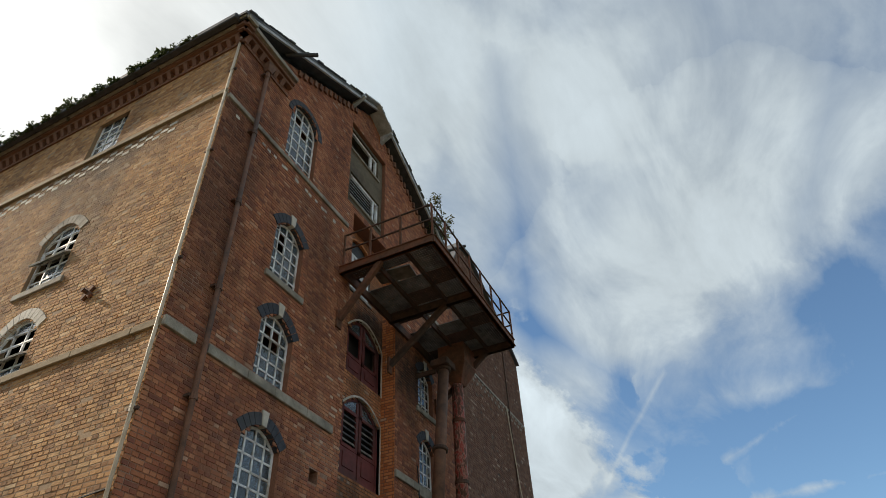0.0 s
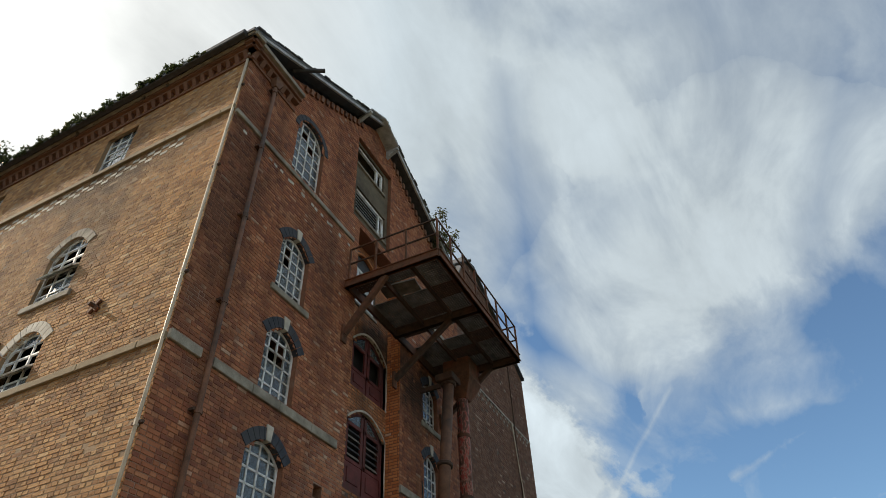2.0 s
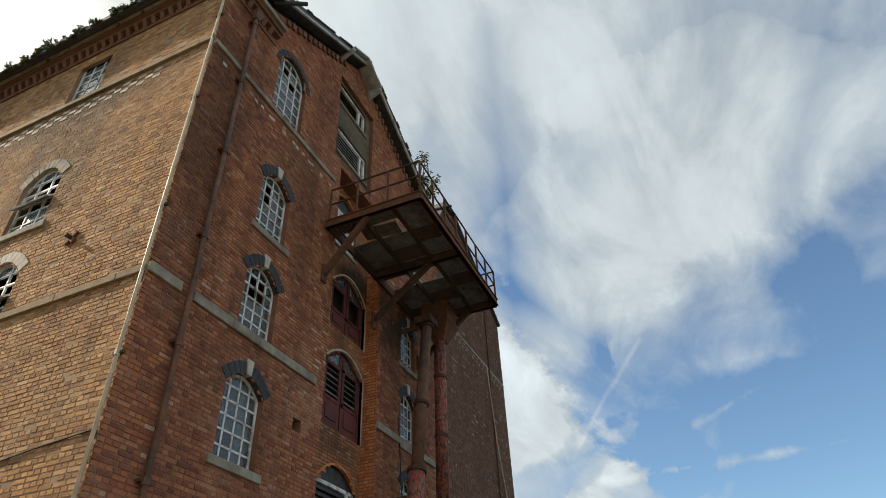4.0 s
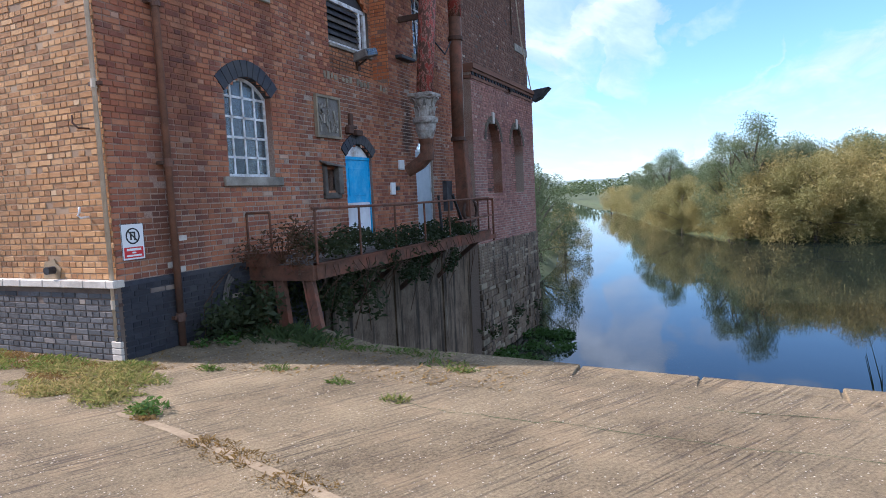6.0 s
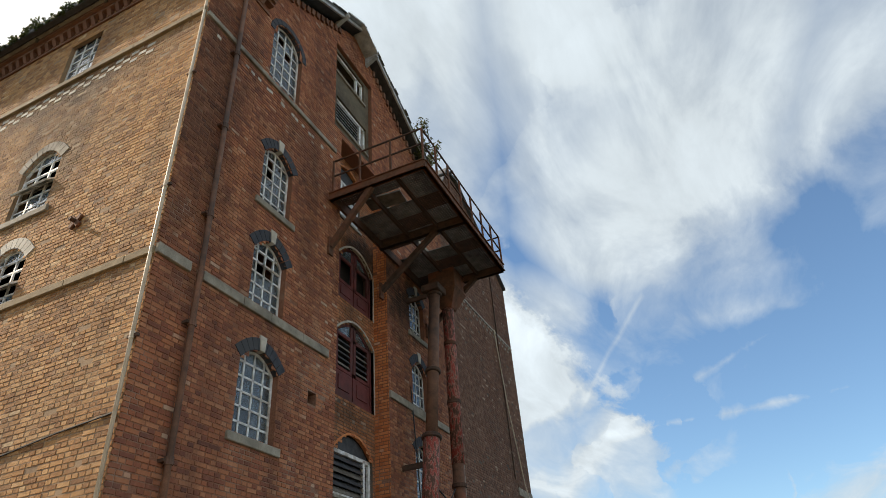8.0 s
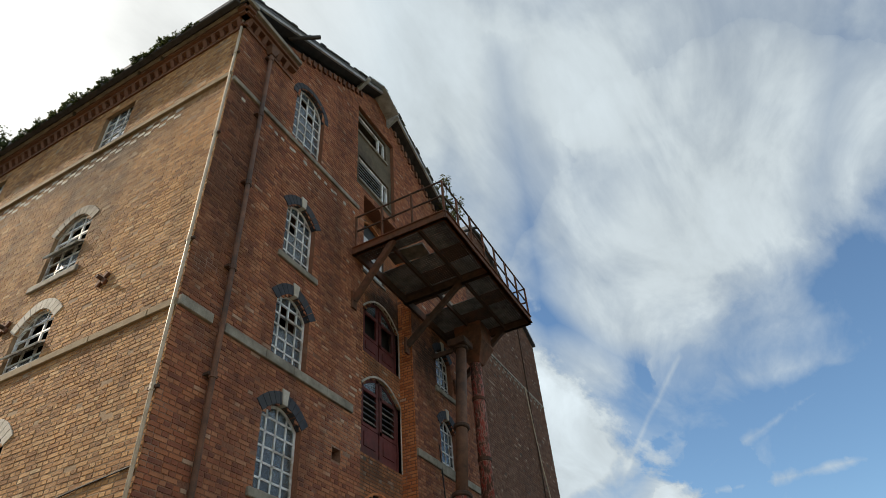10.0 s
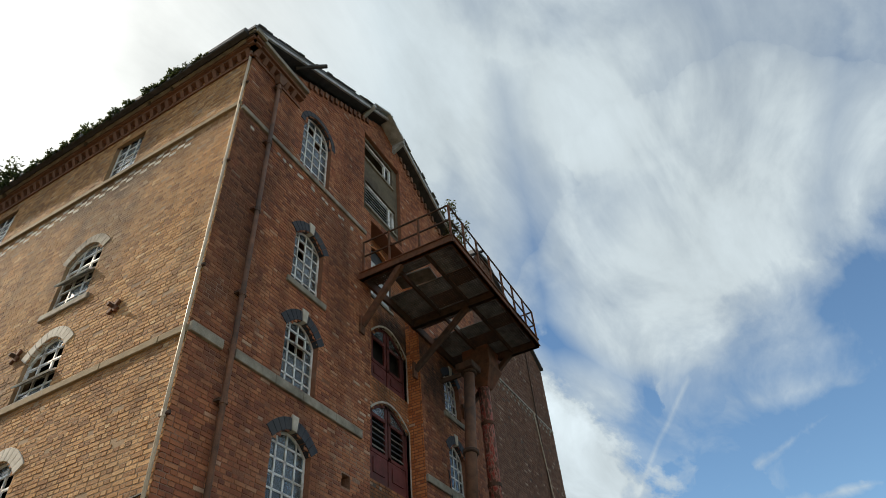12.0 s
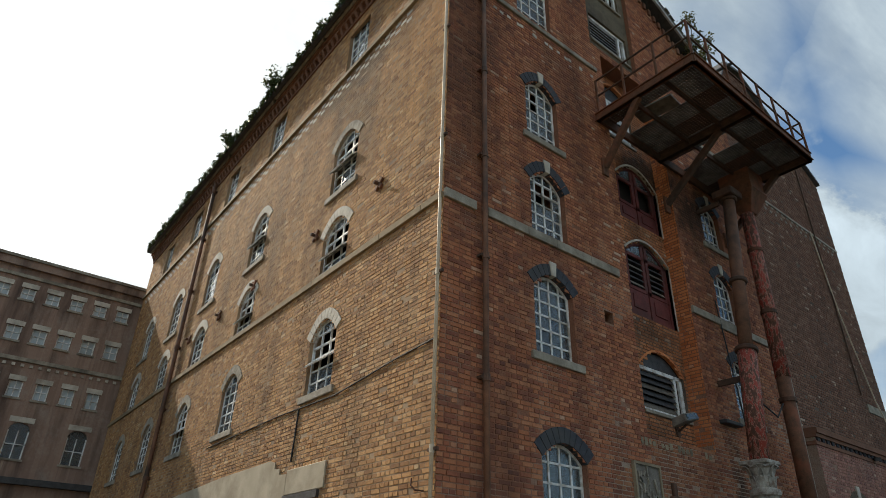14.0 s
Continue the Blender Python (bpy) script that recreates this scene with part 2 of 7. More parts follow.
M_BROWN = brick_material("brown_brick", BROWN, False, (0.2, 0.15, 0.12), 0.3, 0.35)
M_PLUM = brick_material("plum_brick", PLUM, False, (0.3, 0.24, 0.21), 0.35, 0.35)
M_WING = brick_material("hazed_wing_brick", HAZED_WING, False, (0.42, 0.37, 0.32), 0.6, 0.85)
M_BLUE = brick_material("blue_brick", BLUE, False, (0.2, 0.2, 0.21), 0.5, 0.3)
M_BLACK_BRICK = brick_material("tarred_brick", ((0.1, (0.018, 0.02, 0.026)), (0.9, (0.05, 0.052, 0.06))), False, (0.14, 0.13, 0.12), 0.35, 0.3)


def pointing_material():
    """Lime mortar, sooty high up; the lower storeys were repointed with paler mortar, in patches."""
    mat, n, bsdf = material("mortar", 0.95, 0, 0.2)
    at = place(n)
    split = n.tree.nodes.new("ShaderNodeSeparateXYZ")
    n.link(at, split.inputs[0])
    grain = n.noise(at, 40, 4, 0.6)
    old = n.ramp(grain, (0.35, (0.19, 0.082, 0.05)), (0.7, (0.29, 0.13, 0.078)))
    fresh = n.ramp(grain, (0.35, (0.27, 0.205, 0.16)), (0.7, (0.44, 0.36, 0.29)))
    where = n.math("SUBTRACT", n.math("ADD", n.noise(at, 0.45, 6, 0.65), 0.13), n.math("MULTIPLY", split.outputs[2], 0.035))
    n.link(n.mix(n.ramp(where, (0.42, 0.04), (0.62, 1.0)), old, fresh), bsdf.inputs["Base Color"])
    bump(n, bsdf, grain, 0.4, 0.006)
    return mat


M_MORTAR = pointing_material()
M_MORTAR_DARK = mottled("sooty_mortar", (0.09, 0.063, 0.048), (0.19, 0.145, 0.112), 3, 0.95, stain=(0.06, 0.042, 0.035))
# Mortar of the long wall, lightened along with its sunlit bricks.
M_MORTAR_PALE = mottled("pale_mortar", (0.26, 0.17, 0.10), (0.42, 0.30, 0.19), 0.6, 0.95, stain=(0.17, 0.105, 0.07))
M_STONE = mottled("weathered_stone", (0.20, 0.175, 0.14), (0.42, 0.38, 0.31), 5, 0.9, stain=(0.11, 0.095, 0.075), relief=0.5)
M_PALE_STONE = mottled("pale_stone", (0.42, 0.38, 0.32), (0.66, 0.61, 0.53), 5, 0.9, stain=(0.25, 0.22, 0.18))
M_SLATE_ARCH = mottled("dark_arch_brick", (0.018, 0.02, 0.028), (0.05, 0.053, 0.066), 9, 0.7, stain=(0.065, 0.062, 0.06))
M_RENDER = mottled("old_render", (0.17, 0.14, 0.095), (0.38, 0.31, 0.21), 2.2, 0.92, stain=(0.06, 0.05, 0.04), relief=0.4)
M_PANEL = mottled("weathered_dark_render", (0.075, 0.058, 0.038), (0.19, 0.15, 0.10), 2.2, 0.92, stain=(0.05, 0.04, 0.03), relief=0.4)
M_PATCH = mottled("cement_render", (0.38, 0.32, 0.23), (0.52, 0.45, 0.34), 2.0, 0.92, stain=(0.28, 0.23, 0.16))


def damp_material():
    """Shuttered concrete, brown with damp, with dark runs of water and pale lime at the foot of them."""
    mat, n, bsdf = material("damp_concrete", 0.85, 0, 0.3)
    at = place(n)
    wide, grain = n.noise(at, 1.5, 7, 0.65), n.noise(at, 30, 5, 0.65)
    colour = n.ramp(n.math("ADD", n.math("MULTIPLY", wide, 0.7), n.math("MULTIPLY", grain, 0.3)), (0.36, (0.075, 0.052, 0.032)), (0.64, (0.26, 0.19, 0.125)))
    runs = n.noise(n.scaled(at, (1, 4.2, 0.35)), 1.3, 6, 0.65)
    colour = n.mix(n.ramp(runs, (0.48, 0.0), (0.62, 0.9)), colour, (0.025, 0.019, 0.013))
    lime = n.noise(n.scaled(at, (1, 5.5, 0.6)), 1.7, 5, 0.6)
    colour = n.mix(n.ramp(lime, (0.6, 0.0), (0.72, 0.6)), colour, (0.36, 0.30, 0.22))
    n.link(colour, bsdf.inputs["Base Color"])
    bump(n, bsdf, n.math("ADD", wide, grain), 0.7, 0.012)
    return mat


M_BASE = damp_material()
M_ORANGE = brick_material("orange_jamb_brick", ((0.2, (0.36, 0.11, 0.045)), (0.5, (0.58, 0.19, 0.07)), (0.8, (0.66, 0.26, 0.10))), False, (0.5, 0.28, 0.16), 0.3, 0.25)
M_WHITE = mottled("weathered_white_paint", (0.62, 0.63, 0.63), (0.86, 0.87, 0.86), 14, 0.6, stain=(0.3, 0.24, 0.18), stain_scale=4)
M_RUST = mottled("rusty_steel", (0.07, 0.037, 0.024), (0.21, 0.095, 0.052), 8, 0.85, 0.1, stain=(0.25, 0.085, 0.045), stain_scale=2.5, relief=0.5)
M_RUST_DARK = mottled("dark_rusty_steel", (0.04, 0.028, 0.022), (0.12, 0.07, 0.048), 8, 0.85, 0.1, stain=(0.14, 0.06, 0.035), relief=0.5)


def flaked_material():
    """Red oxide paint peeling in long vertical flakes off brown steel, with chalky edges."""
    mat, n, bsdf = material("flaking_red_oxide", 0.75, 0, 0.3)
    at = place(n)
    peel = n.noise(n.scaled(at, (1, 1, 0.4)), 15, 7, 0.65)
    colour = n.ramp(peel, (0.40, (0.10, 0.05, 0.034)), (0.49, (0.18, 0.07, 0.045)), (0.515, (0.44, 0.26, 0.20)), (0.54, (0.34, 0.065, 0.045)), (0.7, (0.28, 0.055, 0.04)))
    n.link(colour, bsdf.inputs["Base Color"])
    bump(n, bsdf, n.ramp(peel, (0.46, 0.0), (0.53, 1.0)), 0.6, 0.008)
    return mat


M_FLAKED = flaked_material()
M_RED_DOOR = mottled("faded_red_paint", (0.09, 0.022, 0.022), (0.19, 0.045, 0.04), 5, 0.7, stain=(0.06, 0.03, 0.025))
M_BLUE_DOOR = mottled("brushed_blue_paint", (0.005, 0.27, 0.58), (0.02, 0.42, 0.76), 4, 0.5, stain=(0.12, 0.46, 0.72), stain_scale=5)
M_GREY_DOOR = mottled("pale_grey_paint", (0.36, 0.43, 0.48), (0.52, 0.58, 0.62), 3, 0.6, stain=(0.3, 0.33, 0.34))
M_BOARD = mottled("white_board", (0.62, 0.64, 0.66), (0.78, 0.79, 0.8), 4, 0.6, stain=(0.45, 0.44, 0.42))
# Near-black base colour that stands for unlit rooms and deep holes.
M_UNLIT = mottled("unlit_interior_black", (0.012, 0.011, 0.01), (0.03, 0.027, 0.024), 2, 0.95)
M_LEAD = mottled("dark_lead", (0.03, 0.03, 0.033), (0.085, 0.085, 0.088), 6, 0.6, 0.2)
M_TIMBER = mottled("grey_timber", (0.10, 0.085, 0.07), (0.26, 0.235, 0.205), 7, 0.85, stain=(0.08, 0.065, 0.05), relief=0.6)
M_BARGE = mottled("pale_verge_paint", (0.32, 0.33, 0.33), (0.56, 0.57, 0.57), 6, 0.7, stain=(0.2, 0.2, 0.19), stain_scale=2.5)
M_SLATE = mottled("roof_slate", (0.06, 0.062, 0.07), (0.15, 0.15, 0.16), 4, 0.7, stain=(0.11, 0.11, 0.07))
M_DRAIN = mottled("rusty_drainpipe", (0.09, 0.05, 0.035), (0.25, 0.12, 0.07), 5, 0.75, stain=(0.05, 0.04, 0.035))
M_STRIP = mottled("pale_lead_pipe", (0.42, 0.33, 0.23), (0.64, 0.54, 0.41), 6, 0.5, 0.0)
M_PLASTIC = mottled("white_plastic", (0.7, 0.7, 0.69), (0.82, 0.82, 0.81), 3, 0.4)
M_SIGN_RED = mottled("sign_red", (0.5, 0.02, 0.025), (0.6, 0.035, 0.035), 3, 0.4)
M_SIGN_BLACK = mottled("sign_black", (0.012, 0.012, 0.012), (0.025, 0.025, 0.025), 3, 0.4)
M_CAST = mottled("peeling_cast_iron", (0.22, 0.20, 0.17), (0.54, 0.51, 0.45), 10, 0.8, stain=(0.13, 0.075, 0.05), stain_scale=6.5, relief=0.6)
M_MESH = mottled("galvanised_mesh", (0.10, 0.095, 0.085), (0.27, 0.255, 0.23), 5, 0.6, 0.3, stain=(0.04, 0.03, 0.024), stain_scale=1.6)
M_BUFF = mottled("buff_stone", (0.19, 0.14, 0.08), (0.34, 0.26, 0.16), 4, 0.9, stain=(0.13, 0.10, 0.06))
M_CABLE = mottled("black_cable", (0.012, 0.012, 0.012), (0.03, 0.03, 0.03), 5, 0.6)
M_BARK = mottled("bark", (0.05, 0.04, 0.03), (0.14, 0.12, 0.09), 9, 0.9, relief=0.6)
M_SOIL = mottled("bank_soil", (0.04, 0.05, 0.02), (0.09, 0.11, 0.045), 1.0, 0.95, stain=(0.06, 0.085, 0.03), stain_scale=0.3)
M_HILL = mottled("far_field", (0.12, 0.17, 0.15), (0.2, 0.25, 0.22), 0.02, 0.95, fine=0.2, stain=(0.06, 0.09, 0.07), stain_scale=0.012)


def glass_material(name, tint, dirt):
    mat, n, bsdf = material(name, 0.06, 0.0, 0.5)
    at = place(n)
    each = n.tree.nodes.new("ShaderNodeObjectInfo").outputs["Random"]
    bsdf.inputs["IOR"].default_value = 1.5
    grime = n.math("ADD", n.math("MULTIPLY", n.noise(at, 5, 6, 0.65), 0.9), n.math("MULTIPLY", each, 0.5))
    n.link(n.ramp(grime, (0.35, 0.9), (0.95, 0.9 - dirt)), bsdf.inputs["Transmission Weight"])
    n.link(n.ramp(grime, (0.3, tint), (0.9, (0.13, 0.155, 0.175))), bsdf.inputs["Base Color"])
    n.link(n.ramp(grime, (0.3, 0.03), (0.9, 0.25)), bsdf.inputs["Roughness"])
    bump(n, bsdf, n.noise(at, 3.5, 2), 0.25, 0.01)
    return mat


# Dust, plus the sky's reflection on tilted sashes painted as pale colour.
M_DUST_SKY = mottled("dusty_sky_pale_glass", (0.42, 0.46, 0.48), (0.66, 0.69, 0.70), 6, 0.18, stain=(0.3, 0.32, 0.32), stain_scale=3)
M_GLASS = glass_material("old_window_glass", (0.6, 0.68, 0.72), 0.3)


def leaf_material(name, stops):
    mat, n, bsdf = material(name, 0.6, 0.0, 0.3)
    at = place(n)
    each = n.tree.nodes.new("ShaderNodeNewGeometry").outputs["Random Per Island"]
    tree = n.tree.nodes.new("ShaderNodeObjectInfo").outputs["Random"]
    fac = n.math("ADD", n.math("MULTIPLY", each, 0.16), n.math("ADD", n.math("MULTIPLY", n.noise(at, 0.35, 4), 0.62), n.math("MULTIPLY", tree, 0.26)))
    colour = n.ramp(fac, *stops)
    n.link(colour, bsdf.inputs["Base Color"])
    soft = n.tree.nodes.new("ShaderNodeBsdfTranslucent")
    n.link(colour, soft.inputs[0])
    both = n.tree.nodes.new("ShaderNodeMixShader")
    both.inputs[0].default_value = 0.4
    out = [k for k in n.tree.nodes if k.type == "OUTPUT_MATERIAL"][0]
    n.link(bsdf.outputs[0], both.inputs[1])
    n.link(soft.outputs[0], both.inputs[2])
    n.link(both.outputs[0], out.inputs[0])
    return mat


M_WILLOW = leaf_material("willow_leaf", ((0.2, (0.045, 0.07, 0.03)), (0.5, (0.115, 0.15, 0.07)), (0.8, (0.24, 0.27, 0.155))))
M_GOLD = leaf_material("autumn_leaf", ((0.2, (0.115, 0.13, 0.045)), (0.45, (0.25, 0.23, 0.085)), (0.62, (0.34, 0.285, 0.11)), (0.8, (0.46, 0.365, 0.15))))
M_IVY = leaf_material("ivy_leaf", ((0.2, (0.018, 0.03, 0.01)), (0.5, (0.04, 0.055, 0.02)), (0.8, (0.10, 0.10, 0.04))))
M_GRASS = leaf_material("grass_blade", ((0.3, (0.045, 0.08, 0.015)), (0.5, (0.13, 0.19, 0.04)), (0.58, (0.24, 0.24, 0.07)), (0.72, (0.42, 0.32, 0.14))))
M_DRY = leaf_material("dry_grass", ((0.2, (0.16, 0.10, 0.03)), (0.8, (0.32, 0.21, 0.08))))
M_BROWN_LEAF = leaf_material("brown_bramble", ((0.2, (0.05, 0.03, 0.018)), (0.6, (0.12, 0.065, 0.035)), (0.8, (0.16, 0.12, 0.05))))
M_WEED_DULL = leaf_material("nettle_leaf", ((0.2, (0.025, 0.045, 0.012)), (0.6, (0.07, 0.10, 0.03)), (0.8, (0.17, 0.17, 0.07))))
M_WEED = leaf_material("water_weed", ((0.2, (0.03, 0.075, 0.012)), (0.8, (0.11, 0.19, 0.04))))


def concrete_material():
    """Tamped concrete: broken drag lines, pale stones showing through, worn and dusty patches."""
    mat, n, bsdf = material("brushed_concrete", 0.9, 0, 0.25)
    at = place(n)
    turned = n.scaled(at, (1, 1, 1), (0, 0, radians(-60)))
    drag = n.noise(n.scaled(turned, (0.9, 17, 1)), 1.0, 4, 0.6, 0.15)
    fine = n.noise(n.scaled(turned, (2.2, 34, 1)), 1.0, 3, 0.6, 0.1)
    spots = n.tree.nodes.new("ShaderNodeTexVoronoi")
    spots.inputs["Scale"].default_value = 30
    n.link(at, spots.inputs["Vector"])
    grain = n.noise(at, 42, 6, 0.75)
    wide = n.noise(at, 0.8, 6, 0.65)
    colour = n.ramp(n.math("ADD", n.math("MULTIPLY", wide, 0.4), n.math("MULTIPLY", grain, 0.6)), (0.38, (0.108, 0.08, 0.046)), (0.62, (0.355, 0.28, 0.168)))
    colour = n.mix(n.ramp(n.noise(at, 1.7, 5, 0.6), (0.5, 0.0), (0.7, 0.5)), colour, (0.37, 0.27, 0.155))
    worn = n.ramp(n.noise(at, 1.1, 4), (0.36, 0.15), (0.6, 1.0))
    lines = n.math("MULTIPLY", n.ramp(drag, (0.36, 0.7), (0.44, 0.0)), worn)
    thin = n.math("MULTIPLY", n.ramp(fine, (0.36, 0.75), (0.47, 0.0)), worn)
    colour = n.mix(n.math("MAXIMUM", lines, thin), colour, (0.085, 0.066, 0.05))
    stones = n.ramp(spots.outputs["Distance"], (0.12, 0.9), (0.2, 0.0))
    colour = n.mix(n.math("MULTIPLY", stones, n.ramp(n.noise(at, 9, 3), (0.5, 0.0), (0.58, 1.0))), colour, (0.66, 0.58, 0.48))
    n.link(colour, bsdf.inputs["Base Color"])
    height = n.math("SUBTRACT", n.math("MULTIPLY", grain, 1.1), n.math("MULTIPLY", n.math("MAXIMUM", lines, thin), 0.8))
    bump(n, bsdf, height, 1.0, 0.022)
    return mat


def water_material():
    mat, n, bsdf = material("river_water", 0.03, 0.0, 0.5)
    at = place(n)
    bsdf.inputs["IOR"].default_value = 1.33
    bsdf.inputs["Base Color"].default_value = (0.012, 0.018, 0.014, 1)
    ripple = n.noise(n.scaled(at, (1.0, 0.5, 1)), 1.3, 4, 0.55)
    bump(n, bsdf, ripple, 0.06, 0.05)
    return mat


M_JOINT = mottled("joint_mortar", (0.17, 0.125, 0.075), (0.36, 0.28, 0.175), 5, 0.9, stain=(0.12, 0.085, 0.05), stain_scale=3)
M_RECESS = brick_material("bay_brick", ((0.1, (0.2, 0.085, 0.045)), (0.5, (0.46, 0.175, 0.075)), (0.95, (0.58, 0.26, 0.12))), False, (0.2, 0.16, 0.1), 0.5, 0.65, [((-0.36, 5.9, 10.2), (1.5, 1.3, 0.8), 0.9), ((-0.36, 5.4, 6.15), (1.5, 1.1, 0.4), 0.6), ((-0.36, 5.4, 4.2), (1.5, 1.1, 0.35), 0.4)])
M_CONCRETE, M_WATER = concrete_material(), water_material()


# ---- building helpers ----
class Shape:
    """Vertices and faces of one mesh, gathered from simple solids."""

    def __init__(self):
        self.v, self.f = [], []

    def face(self, *points):
        k = len(self.v)
        self.v += [tuple(p) for p in points]
        self.f.append(tuple(range(k, k + len(points))))
        return self

    def box(self, x0, x1, y0, y1, z0, z1):
        return self.hexa([(x0, y0, z0), (x1, y0, z0), (x1, y1, z0), (x0, y1, z0), (x0, y0, z1), (x1, y0, z1), (x1, y1, z1), (x0, y1, z1)])

    def hexa(self, p):
        k = len(self.v)
        self.v += [tuple(q) for q in p]
        self.f += [tuple(k + i for i in q) for q in ((0, 3, 2, 1), (4, 5, 6, 7), (0, 1, 5, 4), (1, 2, 6, 5), (2, 3, 7, 6), (3, 0, 4, 7))]
        return self

    def beam(self, a, b, w, h, up=(0, 0, 1)):
        """A bar of section w by h from a to b."""
        a, b = Vector(a), Vector(b)
        d = (b - a).normalized()
        side = d.cross(Vector(up))
        side = side.normalized() if side.length > 1e-4 else Vector((1, 0, 0))
        top = side.cross(d).normalized()
        s, t = side * w / 2, top * h / 2
        return self.hexa([a - s - t, b - s - t, b + s - t, a + s - t, a - s + t, b - s + t, b + s + t, a + s + t])

    def tube(self, points, radii, n=12, caps=True):
        points = [Vector(p) for p in points]
        radii = [radii] * len(points) if isinstance(radii, (int, float)) else radii
        k = len(self.v)
        side = None
        for i, p in enumerate(points):
            d = (points[min(i + 1, len(points) - 1)] - points[max(i - 1, 0)]).normalized()
            if side is None:
                side = d.cross(Vector((0.31, 0.95, 0.05)))
            side = (side - d * side.dot(d)).normalized()
            other = d.cross(side)
            for j in range(n):
                a = 2 * math.pi * j / n
                self.v.append(tuple(p + radii[i] * (math.cos(a) * side + math.sin(a) * other)))
        for i in range(len(points) - 1):
            for j in range(n):
                a, b = k + i * n + j, k + i * n + (j + 1) % n
                self.f.append((a, b, b + n, a + n))
        if caps:
            self.f.append(tuple(range(k + n - 1, k - 1, -1)))
            self.f.append(tuple(range(k + (len(points) - 1) * n, k + len(points) * n)))
        return self

    def prism(self, outline, y0, y1):
        """An outline of (x, z) between two depths y."""
        k, n = len(self.v), len(outline)
        self.v += [(x, y0, z) for x, z in outline] + [(x, y1, z) for x, z in outline]
        self.f.append(tuple(range(k, k + n)))
        self.f.append(tuple(range(k + 2 * n - 1, k + n - 1, -1)))
        for i in range(n):
            j = (i + 1) % n
            self.f.append((k + j, k + i, k + n + i, k + n + j))
        return self

    def ring(self, outer, inner, y0, y1):
        """A band between two outlines with the same number of (x, z) points, open at its ends."""
        for i in range(len(outer) - 1):
            a, b, c, d = outer[i], outer[i + 1], inner[i + 1], inner[i]
            self.hexa([(d[0], y0, d[1]), (c[0], y0, c[1]), (c[0], y1, c[1]), (d[0], y1, d[1]), (a[0], y0, a[1]), (b[0], y0, b[1]), (b[0], y1, b[1]), (a[0], y1, a[1])])
        return self


def make(name, shape, mat, parent=None, m=None, bevel=0.0, smooth=False):
    mesh = bpy.data.meshes.new(name)
    mesh.from_pydata(shape.v, [], shape.f)
    if bevel:
        bm = bmesh.new()
        bm.from_mesh(mesh)
        bmesh.ops.recalc_face_normals(bm, faces=bm.faces)
        bmesh.ops.bevel(bm, geom=bm.edges, offset=bevel, segments=1, affect="EDGES", clamp_overlap=True)
        bm.to_mesh(mesh)
        bm.free()
    mesh.materials.append(mat)
    if smooth:
        mesh.polygons.foreach_set("use_smooth", [True] * len(mesh.polygons))
    mesh.update()
    ob = new(name, mesh)
    if parent:
        ob.parent = parent
    if m is not None:
        ob.matrix_basis = m
    return ob


def part(name, shape, mat, parent, label="", bevel=0.0, smooth=False, m=None):
    ob = make(name, shape, mat, parent, m, bevel, smooth)
    return tagged(ob, label) if label else ob


def thing(name, m, label, category, group="", kind=""):
    ob = new(name)
    ob.empty_display_size = 0.2
    ob.matrix_basis = m
    return tagged(ob, label, category, group, kind)


TILT = radians(1.0)
# Wall bases: x to the viewer's right along the wall, y into the wall, z up.
GABLE = Matrix(((0, -1, 0, 0), (1, 0, 0, 0), (0, 0, 1, 0), (0, 0, 0, 1)))
LONG = Matrix(((math.cos(TILT), math.sin(TILT), 0, 0), (-math.sin(TILT), math.cos(TILT), 0, 0), (0, 0, 1, 0), (0, 0, 0, 1)))
WING = Matrix.Translation((-20.9, -0.93, 0.665)) @ GABLE @ Matrix.Diagonal((0.9, 1, 0.912, 1))
LONG_END = -20.4


class Opening:
    """A hole in a wall: middle, width, bottom, springing and rise of its arch."""

    def __init__(self, x, w, z0, z1, rise=0.0):
        self.x, self.w, self.z0, self.z1, self.rise = x, w, z0, z1, rise
        self.a, self.b = x - w / 2, x + w / 2

    def top(self, x):
        k = min(1, abs(x - self.x) / (self.w / 2))
        return self.z1 + self.rise * (math.sqrt(max(0, 1 - k * k)) if self.rise > 0.36 * self.w else 1 - k * k)

    def arc(self, grow=0.0, n=10):
        """The arch's points from left to right, grown outwards square to the curve."""
        out = []
        for i in range(n + 1):
            x = self.x + (self.w / 2) * (2 * i / n - 1)
            if self.rise > 0.36 * self.w:
                k = math.pi * (1 - i / n)
                nx, nz = math.cos(k), math.sin(k)
                x = self.x + self.w / 2 * nx
            else:
                slope = -2 * self.rise * (x - self.x) / (self.w / 2) ** 2
                nx, nz = -slope / math.hypot(1, slope), 1 / math.hypot(1, slope)
            out.append((x + grow * nx, self.top(x) + (grow * nz if self.rise else 0)))
        return out

    def grid(self):
        n = 10 if self.rise else 1
        return [self.a + self.w * i / n for i in range(n + 1)]


def height(profile, x):
    for (xa, za), (xb, zb) in zip(profile, profile[1:]):
        if xa <= x <= xb:
            return za + (zb - za) * (x - xa) / (xb - xa)
    return profile[0][1] if x < profile[0][0] else profile[-1][1]


